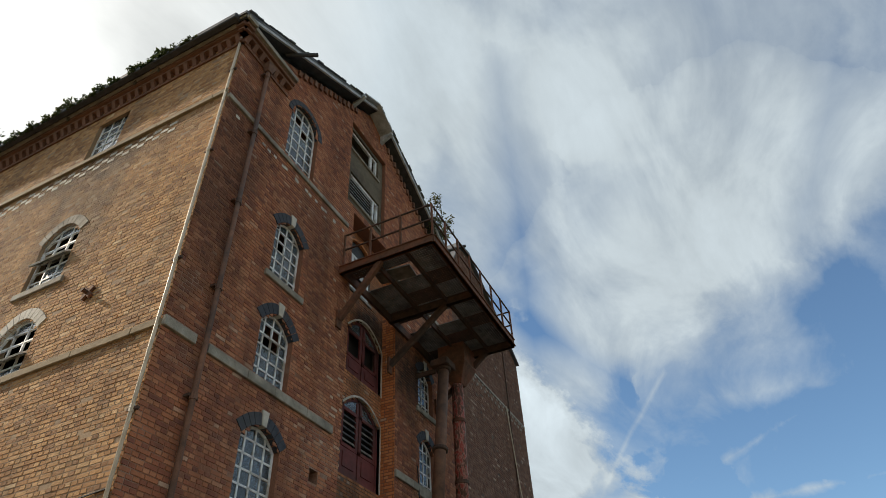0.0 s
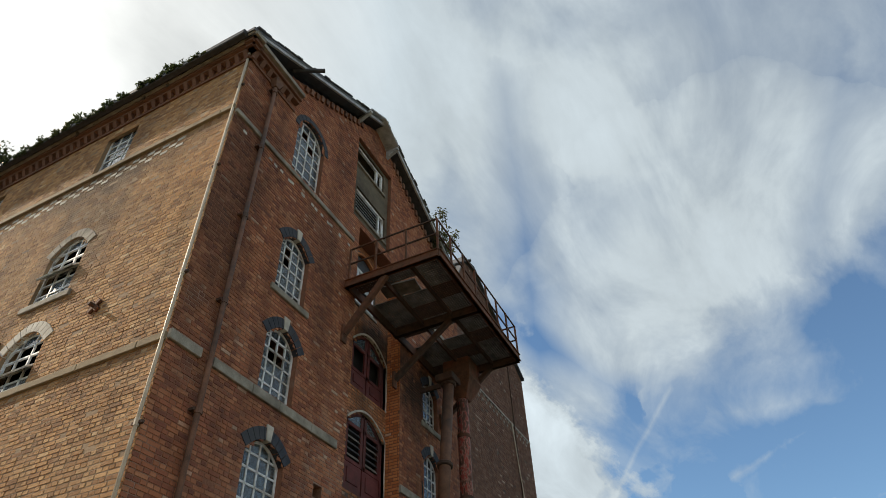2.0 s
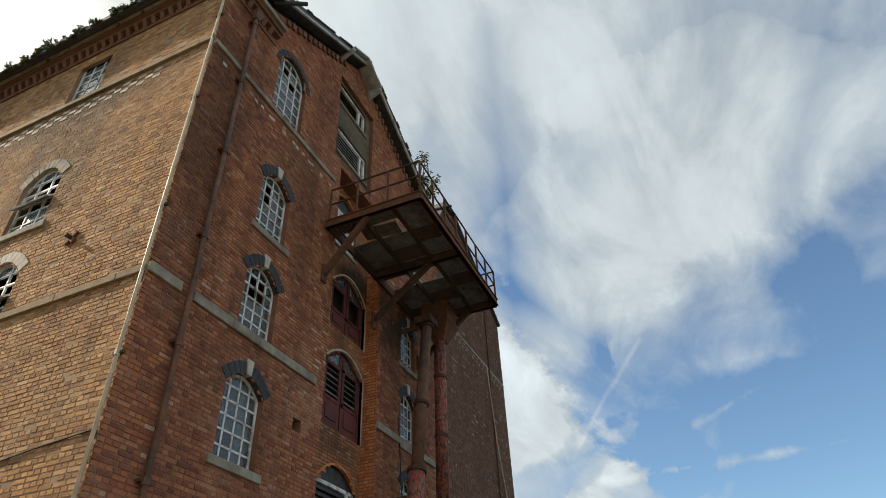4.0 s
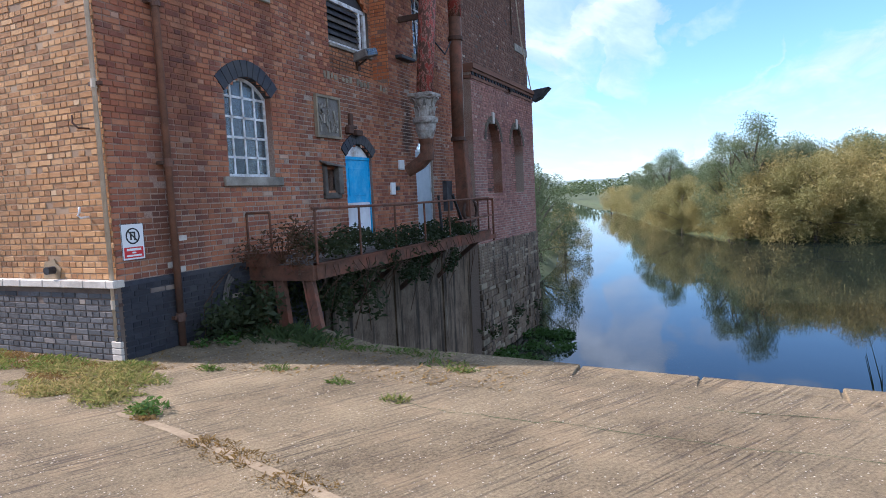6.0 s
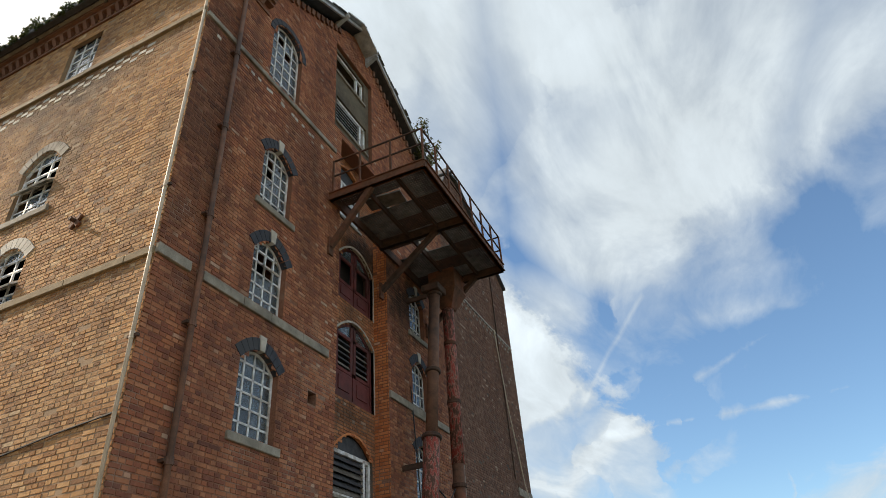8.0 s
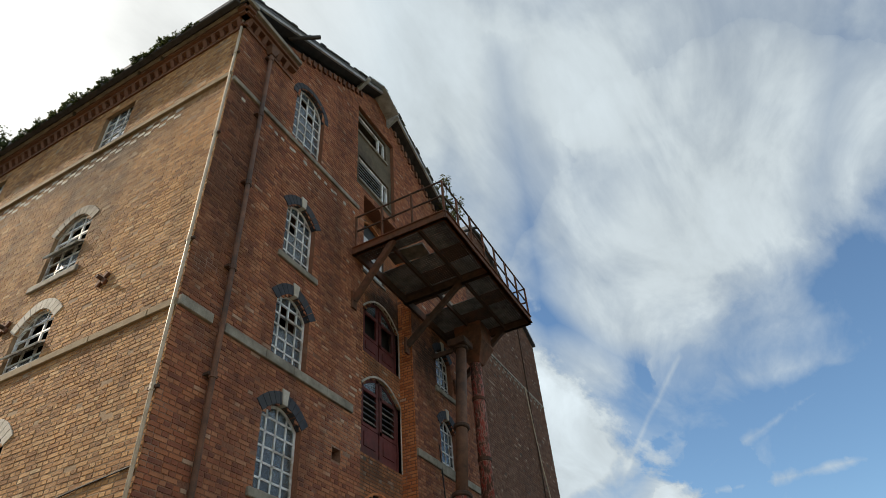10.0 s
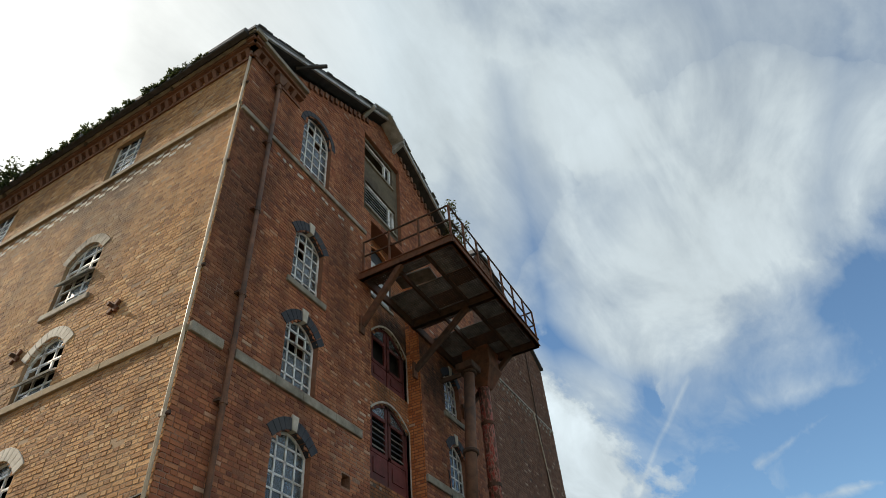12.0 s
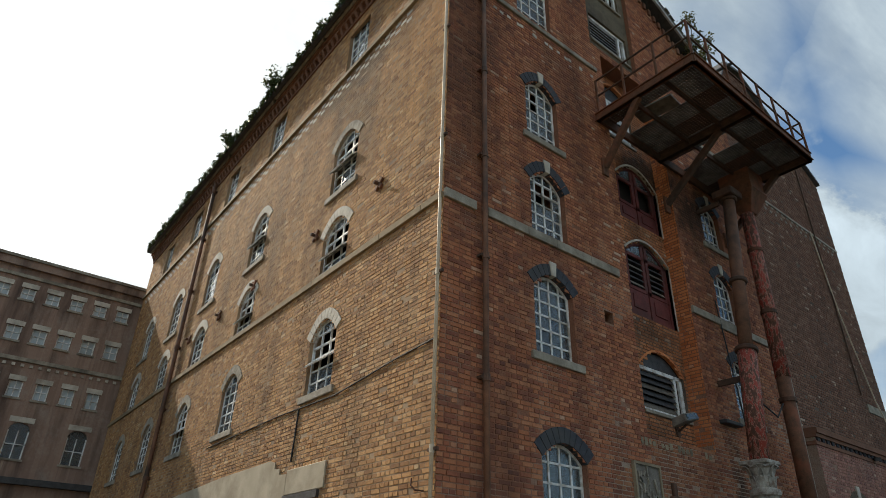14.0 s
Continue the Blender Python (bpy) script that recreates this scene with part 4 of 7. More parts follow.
def steel_window(wall, o, cols, rows, label, depth=0.1, arch=None, key=None, sill=None, tilted=None, missing=(), grow=0.2):
    """A glazed iron window in its opening, with arch, keystone and sill."""
    COUNT["window"] += 1
    win = thing("window_%d" % COUNT["window"], wall @ Matrix.Translation((o.x, 0, o.z0)), label, "window", kind="structure")
    p = Opening(0, o.w, 0, o.z1 - o.z0, o.rise)
    f = Shape()
    b = 0.045
    y0, y1 = depth, depth + 0.04
    side = p.top(p.a)
    f.box(p.a, p.a + b, y0, y1, 0, side).box(p.b - b, p.b, y0, y1, 0, side).box(p.a, p.b, y0, y1, 0, b)
    f.ring(p.arc(0.0), p.arc(-b), y0, y1)
    crown = p.z1 + p.rise
    for i in range(1, cols):
        x = p.a + p.w * i / cols
        f.box(x - 0.016, x + 0.016, y0 + 0.004, y1 - 0.004, 0, p.top(x))
    levels = [crown * j / rows for j in range(rows + 1)]
    for z in levels[1:-1]:
        inside = [g for g in np.linspace(p.a, p.b, 41) if p.top(float(g)) >= z]
        if inside:
            f.box(float(min(inside)), float(max(inside)), y0 + 0.004, y1 - 0.004, z - 0.016, z + 0.016)
    part("window_frame", f, M_WHITE, win, "thin white-painted iron glazing bars")
    for i in range(cols):
        xa, xb = p.a + p.w * i / cols, p.a + p.w * (i + 1) / cols
        for j in range(rows):
            if (i, j) in missing or (tilted and tilted[0] <= j < tilted[1] + (1 if cols == 3 else 0) and (cols == 3 or 0 < i < cols - 1)):
                continue
            za, zb = levels[j], levels[j + 1]
            ta, tb = min(zb, p.top(xa)), min(zb, p.top(xb))
            if max(ta, tb) <= za + 0.01:
                continue
            ym = (y0 + y1) / 2
            pane = Shape().prism([(xa, za), (xb, za), (xb, max(za + 0.004, tb)), (xa, max(za + 0.004, ta))], ym - 0.002, ym + 0.002)
            part("pane", pane, M_GLASS, win)
    if tilted:
        za, zb = levels[tilted[0]], levels[tilted[1]]
        xa, xb = (p.a + 0.05, p.b - 0.05) if cols == 3 else (p.a + p.w / cols, p.b - p.w / cols)
        h = zb - za
        t = Shape()
        t.box(xa, xb, -0.015, 0.015, -h / 2, -h / 2 + 0.03).box(xa, xb, -0.015, 0.015, h / 2 - 0.05, h / 2).box(xa, xa + 0.03, -0.015, 0.015, -h / 2, h / 2).box(xb - 0.03, xb, -0.015, 0.015, -h / 2, h / 2).box(-0.01, 0.01, -0.01, 0.01, -h / 2, h / 2)
        turn = Matrix.Translation((0, (y0 + y1) / 2, (za + zb) / 2)) @ Matrix.Rotation(radians(tilted[2]), 4, "X")
        sash = part("sash", t, M_WHITE, win, "tilted open white sash", m=turn)
        part("pane", Shape().box(xa + 0.03, xb - 0.03, -0.002, 0.002, -h / 2 + 0.03, h / 2 - 0.03), M_DUST_SKY if cols == 3 else M_GLASS, sash)
    if arch:
        part("arch", arch_ring(p, grow, -0.02, 0.1), arch, win, "arch of wedge-shaped bricks", bevel=0.004)
    if key:
        k = Shape().prism([(-0.055, crown - 0.01), (0.055, crown - 0.01), (0.085, crown + grow + 0.05), (-0.085, crown + grow + 0.05)], -0.035, 0.1)
        part("keystone", k, key, win, "pale stone keystone", bevel=0.008)
    if sill:
        part("sill", Shape().box(p.a - 0.12, p.b + 0.14, -0.05, depth + 0.02, -0.13, 0.0), sill, win, "worn stone sill", bevel=0.01)
    return win


IRON = "arched iron-framed mill window with small dirty panes"
steel_window(GABLE, LEFT_COL[0], 4, 5, IRON, arch=M_SLATE_ARCH, sill=M_STONE, grow=0.23)
steel_window(GABLE, LEFT_COL[1], 4, 6, IRON, arch=M_SLATE_ARCH, key=M_PALE_STONE, sill=M_STONE)
steel_window(GABLE, LEFT_COL[2], 4, 6, "arched iron mill window with an open vent", arch=M_SLATE_ARCH, key=M_PALE_STONE, tilted=(3, 5, -50))
steel_window(GABLE, LEFT_COL[3], 4, 6, "arched iron mill window with a missing pane", arch=M_SLATE_ARCH, key=M_PALE_STONE, sill=M_STONE, missing=((1, 3), (1, 4)))
steel_window(GABLE, LEFT_COL[4], 4, 7, "tall round-headed iron window with one broken pane", arch=M_SLATE_ARCH, missing=((1, 5), (2, 4)), grow=0.14)
for o in RIGHT_COL:
    steel_window(GABLE, o, 4, 5, IRON, arch=M_SLATE_ARCH, key=M_PALE_STONE, sill=M_STONE)
SUNNY = "arched iron window with pale arch in the long wall"
for i, o in enumerate(ROW_A):
    steel_window(LONG, o, 3, 6, SUNNY, 0.06, arch=M_PALE_STONE if i else M_STONE, sill=M_STONE, tilted=(2, 4, -48) if i in (0, 1) else None, missing=((1, 4), (0, 1)) if i % 2 == 0 else ())
for i, o in enumerate(ROW_B):
    steel_window(LONG, o, 3, 5, SUNNY, 0.06, arch=M_PALE_STONE, sill=M_STONE, tilted=(1, 3, -48) if i in (0, 1) else None, missing=((1, 3),))
for i, o in enumerate(ROW_C):
    steel_window(LONG, o, 3, 6, SUNNY, 0.06, arch=M_PALE_STONE if i == 0 else M_STONE, sill=M_STONE, tilted=(2, 4, -48) if i in (0, 2) else None, missing=((1, 4), (2, 4)) if i == 0 else ())
for o in ROW_T:
    steel_window(LONG, o, 3, 5, "square iron-framed attic window under the eaves", 0.08)


def build_bands():
    """Stone string courses, dotted brick bands, cornices and plinths."""
    def band(name, wall, spans, z0, z1, mat, proud, label, step=0.9):
        ob = thing(name, wall, label, "string course", kind="structure")
        rng = random.Random(hash(name) % 7 + len(spans))
        for a, b in spans:
            x = a
            while x < b - 0.05:
                w = min(b - x, step * rng.uniform(0.75, 1.25))
                part("stone", Shape().box(x, x + w - 0.006, -proud - rng.uniform(0, 0.006), 0.05, z0, z1), mat, ob, bevel=0.008)
                x += w
        return ob
    band("trim_lower", GABLE, [(0.0, 0.62), (0.86, 4.12), (6.5, 9.6)], 6.74, 6.9, M_STONE, 0.05, "weathered stone band along the gable")
    band("trim_upper", GABLE, [(0.0, 4.18), (6.5, 9.6)], 11.84, 11.95, M_STONE, 0.05, "narrow stone band under the gable window")
    studs = Shape()
    for k in range(9):
        studs.box(1.08 + k * 0.36, 1.17 + k * 0.36, -0.016, 0.01, 11.60, 11.66)
    tagged(make("trim_studs", studs, M_PALE_STONE, m=GABLE), "row of single white bricks on the gable", "string course", kind="structure")
    band("trim_long_lower", LONG, [(LONG_END, -0.0)], 6.72, 6.84, M_BUFF, 0.05, "weathered stone band along the long wall", 1.4)
    band("trim_long_upper", LONG, [(LONG_END, -0.0)], 11.94, 12.06, M_BUFF, 0.06, "stone band under the attic windows", 1.4)
    band("coping", LONG, [(-16, 0.06)], 0.885, 0.97, M_PALE_STONE, 0.09, "white-painted coping on the blue plinth", 0.45)
    dots = Shape()
    for i in range(8):
        dots.box(0.3 + i * 0.47, 0.4 + i * 0.47, -0.012, 0.02, 11.58, 11.65)
    tagged(make("trim_dots", dots, M_PALE_STONE, m=GABLE), "row of white header bricks", "string course", kind="structure")
    chequer = Shape()
    for i in range(50):
        for j in range(3):
            x = -i * 0.4 - 0.2 * (j % 2)
            if i > 2:
                chequer.box(x - 0.2, x - 0.02, -0.012, 0.02, 11.58 + j * 0.1, 11.655 + j * 0.1)
    tagged(make("trim_chequer", chequer, M_PALE_STONE, m=LONG), "chequered band of white and red bricks", "string course", kind="structure")
    diaper = Shape()
    for i in range(19):
        for j in range(2):
            x = 10.2 + i * 0.3 + 0.15 * j
            diaper.box(x, x + 0.11, -0.014, 0.02, 11.3 + j * 0.17, 11.37 + j * 0.17)
    diaper.box(10.1, 16.1, -0.03, 0.02, 11.55, 11.62)
    tagged(make("trim_diaper", diaper, M_STONE, m=GABLE), "patterned brick band on the brown wall", "string course", kind="structure")
    tagged(make("trim_block", Shape().box(14.8, 16.13, -0.03, 0.02, 6.2, 6.42), M_STONE, m=GABLE), "stone band end on the brown wall", "string course", kind="structure")
    for name, wall, a, b in (("cornice_long", LONG, LONG_END, 0.06), ("cornice_gable", GABLE, -0.06, 1.5)):
        corn = thing(name, wall, "stepped brick cornice with dentils under the eaves", "cornice", kind="structure")
        for k, (z0, z1, d) in enumerate(((13.62, 13.69, 0.04), (13.86, 13.93, 0.13), (13.93, 14.03, 0.19), (14.03, 14.14, 0.26))):
            part("moulding", Shape().box(a - (0.0 if wall is LONG else d), b + (d if wall is LONG else 0), -d, 0.02, z0, z1), M_BROWN if k < 3 else M_STONE, corn)
        tooth = bpy.data.meshes.new("dentil")
        t = Shape().hexa([(0, -0.05, 0), (0.1, -0.05, 0), (0.1, 0.0, 0), (0, 0.0, 0), (0, -0.13, 0.17), (0.1, -0.13, 0.17), (0.1, 0, 0.17), (0, 0, 0.17)])
        tooth.from_pydata(t.v, [], t.f)
        tooth.materials.append(M_BROWN)
        x = a + 0.05
        while x < b - 0.1:
            ob = new("dentil", tooth)
            ob.parent, ob.location = corn, (x, 0, 13.69)
            x += 0.235
    # step-down brick dentils under the gable verge
    verge = Shape()
    for i in range(13):
        x = 1.7 + i * 0.2
        z = height(GABLE_TOP, x) - 0.24
        verge.box(x, x + 0.1, -0.06, 0.02, z, z + 0.2)
        x = 8.3 - i * 0.2
        z = height(GABLE_TOP, x) - 0.24
        verge.box(x, x + 0.1, -0.06, 0.02, z, z + 0.2)
    tagged(make("trim_verge", verge, M_BROWN, m=GABLE), "stepped brick teeth under the verge", "cornice", kind="structure")


build_bands()

# plinths and the wall below the walkway
plinth = Shape().box(-16, 0.045, -0.045, 0.02, -0.3, 0.885)
wall_plinth = tagged(make("plinth", plinth, M_MORTAR_DARK, m=LONG), "blue engineering brick plinth", "plinth", kind="structure")
plinth_gable = tagged(make("plinth_gable", Shape().box(0.0, 2.35, -0.045, 0.02, -0.3, 0.94), M_SLATE_ARCH, m=GABLE), "tarred black brick plinth", "plinth", kind="structure")
base = Shape().box(3.75, 10.15, -0.06, 0.02, -3.4, 0.72)
for x in (3.9, 6.1, 8.4):
    base.box(x, x + 0.16, -0.1, 0.0, -3.4, 0.6)
base_wall = tagged(make("base_wall", base, M_BASE, m=GABLE), "damp stained concrete wall above the water", "wall", kind="structure")
# Black panel stands for the shaded, ivy-hung gap under the walkway.
make("tarred_panel", Shape().box(2.35, 3.75, -0.03, 0.02, -3.4, 0.94), M_SLATE_ARCH, base_wall)

# ---- doors and shutters of the hoist bay ----
def red_door(o, slats):
    COUNT["door"] += 1
    d = thing("door_%d" % COUNT["door"], INSET @ Matrix.Translation((o.x, 0, o.z0)), "faded red double loading door under a brick arch", "door", kind="structure")
    p = Opening(0, o.w, 0, o.z1 - o.z0, o.rise)
    y = 0.06
    rim = Shape().box(p.a, p.a + 0.07, y, y + 0.08, 0, p.z1).box(p.b - 0.07, p.b, y, y + 0.08, 0, p.z1).box(p.a, p.b, y, y + 0.08, 0, 0.07)
    rim.ring(p.arc(0.0), p.arc(-0.07), y, y + 0.08)
    part("door_frame", rim, M_RED_DOOR, d)
    edge = Shape().ring(p.arc(0.045), p.arc(0.0), -0.02, 0.07).box(p.b, p.b + 0.045, -0.02, 0.07, 0, p.z1)
    part("arch_edge", edge, M_PALE_STONE, d, "pale chipped plaster edge of the arch")
    for side in (-1, 1):
        xa, xb = (p.a + 0.07, -0.02) if side < 0 else (0.02, p.b - 0.07)
        split = p.z1 * 0.42
        leaf = Shape().box(xa, xb, y + 0.01, y + 0.05, 0.07, split)
        leaf.box(xa, xa + 0.09, y, y + 0.05, split, p.top(xa)).box(xb - 0.09, xb, y, y + 0.05, split, p.top(xb))
        leaf.box(xa, xb, y, y + 0.05, split, split + 0.08).box(xa, xb, y, y + 0.05, p.z1 - 0.06, p.z1 + 0.02)
        leaf.box(xa + 0.12, xb - 0.12, y - 0.012, y + 0.02, 0.2, split - 0.1)
        lf = part("leaf", leaf, M_RED_DOOR, d, bevel=0.006)
        part("pane", Shape().prism([(xa + 0.09, p.z1), (xb - 0.09, p.z1), (xb - 0.09, p.top(xb) - 0.02), (xa + 0.09, p.top(xa) - 0.02)], y + 0.02, y + 0.026), M_GLASS, lf)
        if slats:
            n = 5
            for i in range(n):
                z = split + 0.12 + (p.z1 - split - 0.2) * i / n
                part("slat", Shape().hexa([(xa + 0.09, y + 0.0, z), (xb - 0.09, y + 0.0, z), (xb - 0.09, y + 0.05, z + 0.07), (xa + 0.09, y + 0.05, z + 0.07), (xa + 0.09, y + 0.0, z + 0.015), (xb - 0.09, y + 0.0, z + 0.015), (xb - 0.09, y + 0.05, z + 0.085), (xa + 0.09, y + 0.05, z + 0.085)]), M_LEAD if i % 3 else M_TIMBER, lf)
    # black sheet paints the darkness behind the doors
    part("back", Shape().box(p.a, p.b, 0.25, 0.27, 0, p.z1 + p.rise), M_UNLIT, d)
    return d


red_door(R_RED1, True)
red_door(R_RED2, False)


def louvre(o, label, slats, gap=0.24, left=False, dark=False, wall=INSET):
    COUNT["window"] += 1
    w = thing("window_%d" % COUNT["window"], wall @ Matrix.Translation((o.x, 0, o.z0)), label, "window", kind="structure")
    p = Opening(0, o.w, 0, o.z1 - o.z0, o.rise)
    y, b = 0.05, 0.075
    f = Shape().box(p.a, p.a + b, y, y + 0.07, 0, p.z1).box(p.b - b, p.b, y, y + 0.07, 0, p.z1).box(p.a, p.b, y, y + 0.07, 0, b).box(p.a, p.b, y, y + 0.07, p.z1 - b, p.z1)
    x = p.b - gap if not left else p.a + gap
    f.box(x - b / 2, x + b / 2, y, y + 0.07, 0, p.z1)
    part("window_frame", f, M_WHITE, w, "white-painted timber frame", bevel=0.006)
    xa, xb = (p.a + b, x - b / 2) if not left else (x + b / 2, p.b - b)
    for i in range(slats):
        z = b + (p.z1 - 2 * b) * i / slats
        h = (p.z1 - 2 * b) / slats
        part("slat", Shape().hexa([(xa, y, z), (xb, y, z), (xb, y + 0.06, z + h * 0.9), (xa, y + 0.06, z + h * 0.9), (xa, y, z + 0.014), (xb, y, z + 0.014), (xb, y + 0.06, z + h * 0.9 + 0.014), (xa, y + 0.06, z + h * 0.9 + 0.014)]), (M_LEAD if i % 3 else M_TIMBER) if dark else M_BARGE, w)
    if o.rise:
        part("fanlight", Shape().prism([(p.a, p.z1)] + p.arc(-0.03) + [(p.b, p.z1)], y + 0.03, y + 0.036), M_LEAD, w)
        part("arch_edge", Shape().ring(p.arc(0.03), p.arc(-0.01), -0.012, 0.07), M_ORANGE, w)
    # black sheet paints the unlit space behind the slats
    part("back", Shape().box(p.a, p.b, 0.3, 0.32, 0, p.z1 + p.rise), M_UNLIT, w)
    part("sill", Shape().box(p.a - 0.04, p.b + 0.04, -0.05, 0.1, -0.06, 0), M_STONE, w, bevel=0.008)


louvre(R_LOUVRE, "arched louvred vent with a white frame", 6, dark=True)
louvre(R_G2, "louvred attic window with a white frame", 7, wall=UPPER)
louvre(R_G1, "dark open attic window with a white frame", 0, 0.3, wall=UPPER)
louvre(R_ARCH, "arched hoist door with pale slats, half open", 4, 0.35, True)

# orange brick jamb on the far side of the bay
jamb_base = GABLE @ Matrix(((0, 1, 0, 6.496), (-1, 0, 0, 0), (0, 0, 1, 0), (0, 0, 0, 1)))
jamb = tagged(make("jamb", Shape().box(-0.36, 0.0, 0.0, 0.02, 3.96, 12.5), M_MORTAR, m=jamb_base), "orange brick side of the hoist bay", "wall", kind="structure")


def leaf_door(o, name, label, mat, low, split, arch):
    d = thing(name, GABLE @ Matrix.Translation((o.x, 0, o.z0)), label, "door", kind="structure")
    p = Opening(0, o.w, 0, o.z1 - o.z0, o.rise)
    y = 0.06
    rim = Shape().box(p.a, p.a + 0.03, y - 0.012, y + 0.05, 0, p.z1).box(p.b - 0.03, p.b, y - 0.012, y + 0.05, 0, p.z1).box(p.a, p.b, y - 0.02, y + 0.05, p.z1 - 0.05, p.z1 + 0.01)
    part("door_frame", rim, mat if arch else M_WHITE, d, bevel=0.005)
    leaf = Shape().box(p.a + 0.03, p.b - 0.03, y, y + 0.04, split, p.z1 - 0.05)
    if low is M_BOARD:
        leaf.box(p.a + 0.17, p.b - 0.17, y - 0.012, y + 0.01, split + 0.12, p.z1 - 0.2)
    part("leaf", leaf, mat, d, bevel=0.006)
    part("lower_panel", Shape().box(p.a + 0.05, p.b - 0.05, y - 0.004, y + 0.04, 0.12, split), low, d, bevel=0.004)
    part("kick_board", Shape().box(p.a + 0.05, p.b - 0.05, y - 0.01, y + 0.04, 0.0, 0.1), M_WHITE, d)
    part("transom", Shape().prism([(p.a, p.z1)] + p.arc(-0.02) + [(p.b, p.z1)], y, y + 0.03), M_WHITE if arch else M_GLASS, d)
    if arch:
        part("arch", arch_ring(p, 0.19, -0.03, 0.08), M_SLATE_ARCH, d, "blackened brick arch", bevel=0.004)
    part("threshold", Shape().box(p.a - 0.05, p.b + 0.05, -0.04, 0.2, -0.06, 0.0), M_STONE, d, bevel=0.008)


leaf_door(BLUE_DOOR, "door_blue", "bright blue door boarded white below", M_BLUE_DOOR, M_BOARD, 0.78, True)
leaf_door(GREY_DOOR, "door_grey", "tall pale grey door behind the spouts", M_GREY_DOOR, M_GREY_DOOR, 0.7, False)


# ---- fittings on the gable ----
def strap_pipe(name, wall, x, z0, z1, r, mat, label, offset=0.09, step=1.85, lean=0.0, n=10):
    ob = thing(name, wall @ Matrix.Translation((x, -offset, z0)), label, "pipe")
    h = z1 - z0
    part("pipe", Shape().tube([(0, 0, 0), (lean * 0.5, 0, h * 0.5), (lean, 0, h)], r, n), mat, ob, smooth=True)
    z = 0.4
    while z < h - 0.2:
        part("collar", Shape().tube([(lean * z / h, 0, z - 0.05), (lean * z / h, 0, z + 0.05)], r * 1.32, n), mat, ob)
        part("bracket", Shape().box(lean * z / h - 0.09, lean * z / h + 0.09, 0.0, offset, z - 0.02, z + 0.02), M_RUST_DARK, ob)
        z += step
    return ob


strap_pipe("drainpipe", GABLE, 0.74, 0.02, 13.6, 0.043, M_DRAIN, "rusty cast-iron drainpipe on the gable wall", 0.1)
strap_pipe("drainpipe", LONG, -12.85, 0.02, 13.7, 0.06, M_DRAIN, "rusty drainpipe on the long wall", 0.1)
strap_pipe("lightning_strip", LONG, -0.035, 0.3, 13.9, 0.027, M_STRIP, "pale pipe clipped along the corner of the mill", 0.04, 2.4, n=8)
foot = thing("corner_post", LONG @ Matrix.Translation((0.0, -0.06, 0)), "white-painted brick corner foot of the plinth", "corner stone")
for k in range(4):
    part("stone", Shape().box(-0.1, 0.055, -0.01, 0.03, k * 0.075, k * 0.075 + 0.068), M_PALE_STONE, foot, bevel=0.006)
hopper = thing("rainwater_head", GABLE @ Matrix.Translation((0.74, -0.1, 13.5)), "rusty rainwater head below the cornice", "rainwater head")
part("funnel", Shape().hexa([(-0.06, -0.06, 0), (0.06, -0.06, 0), (0.06, 0.06, 0), (-0.06, 0.06, 0), (-0.13, -0.11, 0.22), (0.13, -0.11, 0.22), (0.13, 0.09, 0.22), (-0.13, 0.09, 0.22)]), M_DRAIN, hopper, bevel=0.01)


def build_sign():
    s = thing("warning_sign", GABLE @ Matrix.Translation((0.23, -0.016, 1.17)), "white warning sign with a barred circle and red panel", "sign")
    part("plate", Shape().box(-0.15, 0.15, -0.004, 0.004, 0, 0.41), M_PLASTIC, s, "white plastic plate", bevel=0.002)
    part("edge_line", Shape().box(-0.15, 0.15, -0.006, -0.004, 0, 0.006).box(-0.15, 0.15, -0.006, -0.004, 0.404, 0.41).box(-0.15, -0.144, -0.006, -0.004, 0, 0.41).box(0.144, 0.15, -0.006, -0.004, 0, 0.41), M_SIGN_BLACK, s)
    part("red_panel", Shape().box(-0.125, 0.125, -0.007, -0.004, 0.025, 0.145), M_SIGN_RED, s, "red panel")
    ring = Shape()
    c, r = (0.0, 0.27), 0.092
    pts = [(c[0] + r * math.cos(a), c[1] + r * math.sin(a)) for a in np.linspace(0, 2 * math.pi, 33)]
    ins = [(c[0] + (r - 0.016) * math.cos(a), c[1] + (r - 0.016) * math.sin(a)) for a in np.linspace(0, 2 * math.pi, 33)]
    ring.ring(pts, ins, -0.0075, -0.004)
    part("barred_circle", ring.beam((-0.06, -0.006, 0.33), (0.06, -0.006, 0.21), 0.016, 0.003, (0, 1, 0)), M_SIGN_BLACK, s)
    part("symbol", Shape().box(-0.035, -0.015, -0.007, -0.004, 0.225, 0.3).box(0.015, 0.035, -0.007, -0.004, 0.225, 0.3).box(-0.035, 0.035, -0.007, -0.004, 0.3, 0.318), M_SIGN_BLACK, s)
    bars = Shape()
    for z, w, h in ((0.105, 0.19, 0.026), (0.075, 0.05, 0.016), (0.04, 0.2, 0.02)):
        bars.box(-w / 2, w / 2, -0.009, -0.007, z, z + h)
    part("lettering_bar", bars, M_PLASTIC, s)


build_sign()


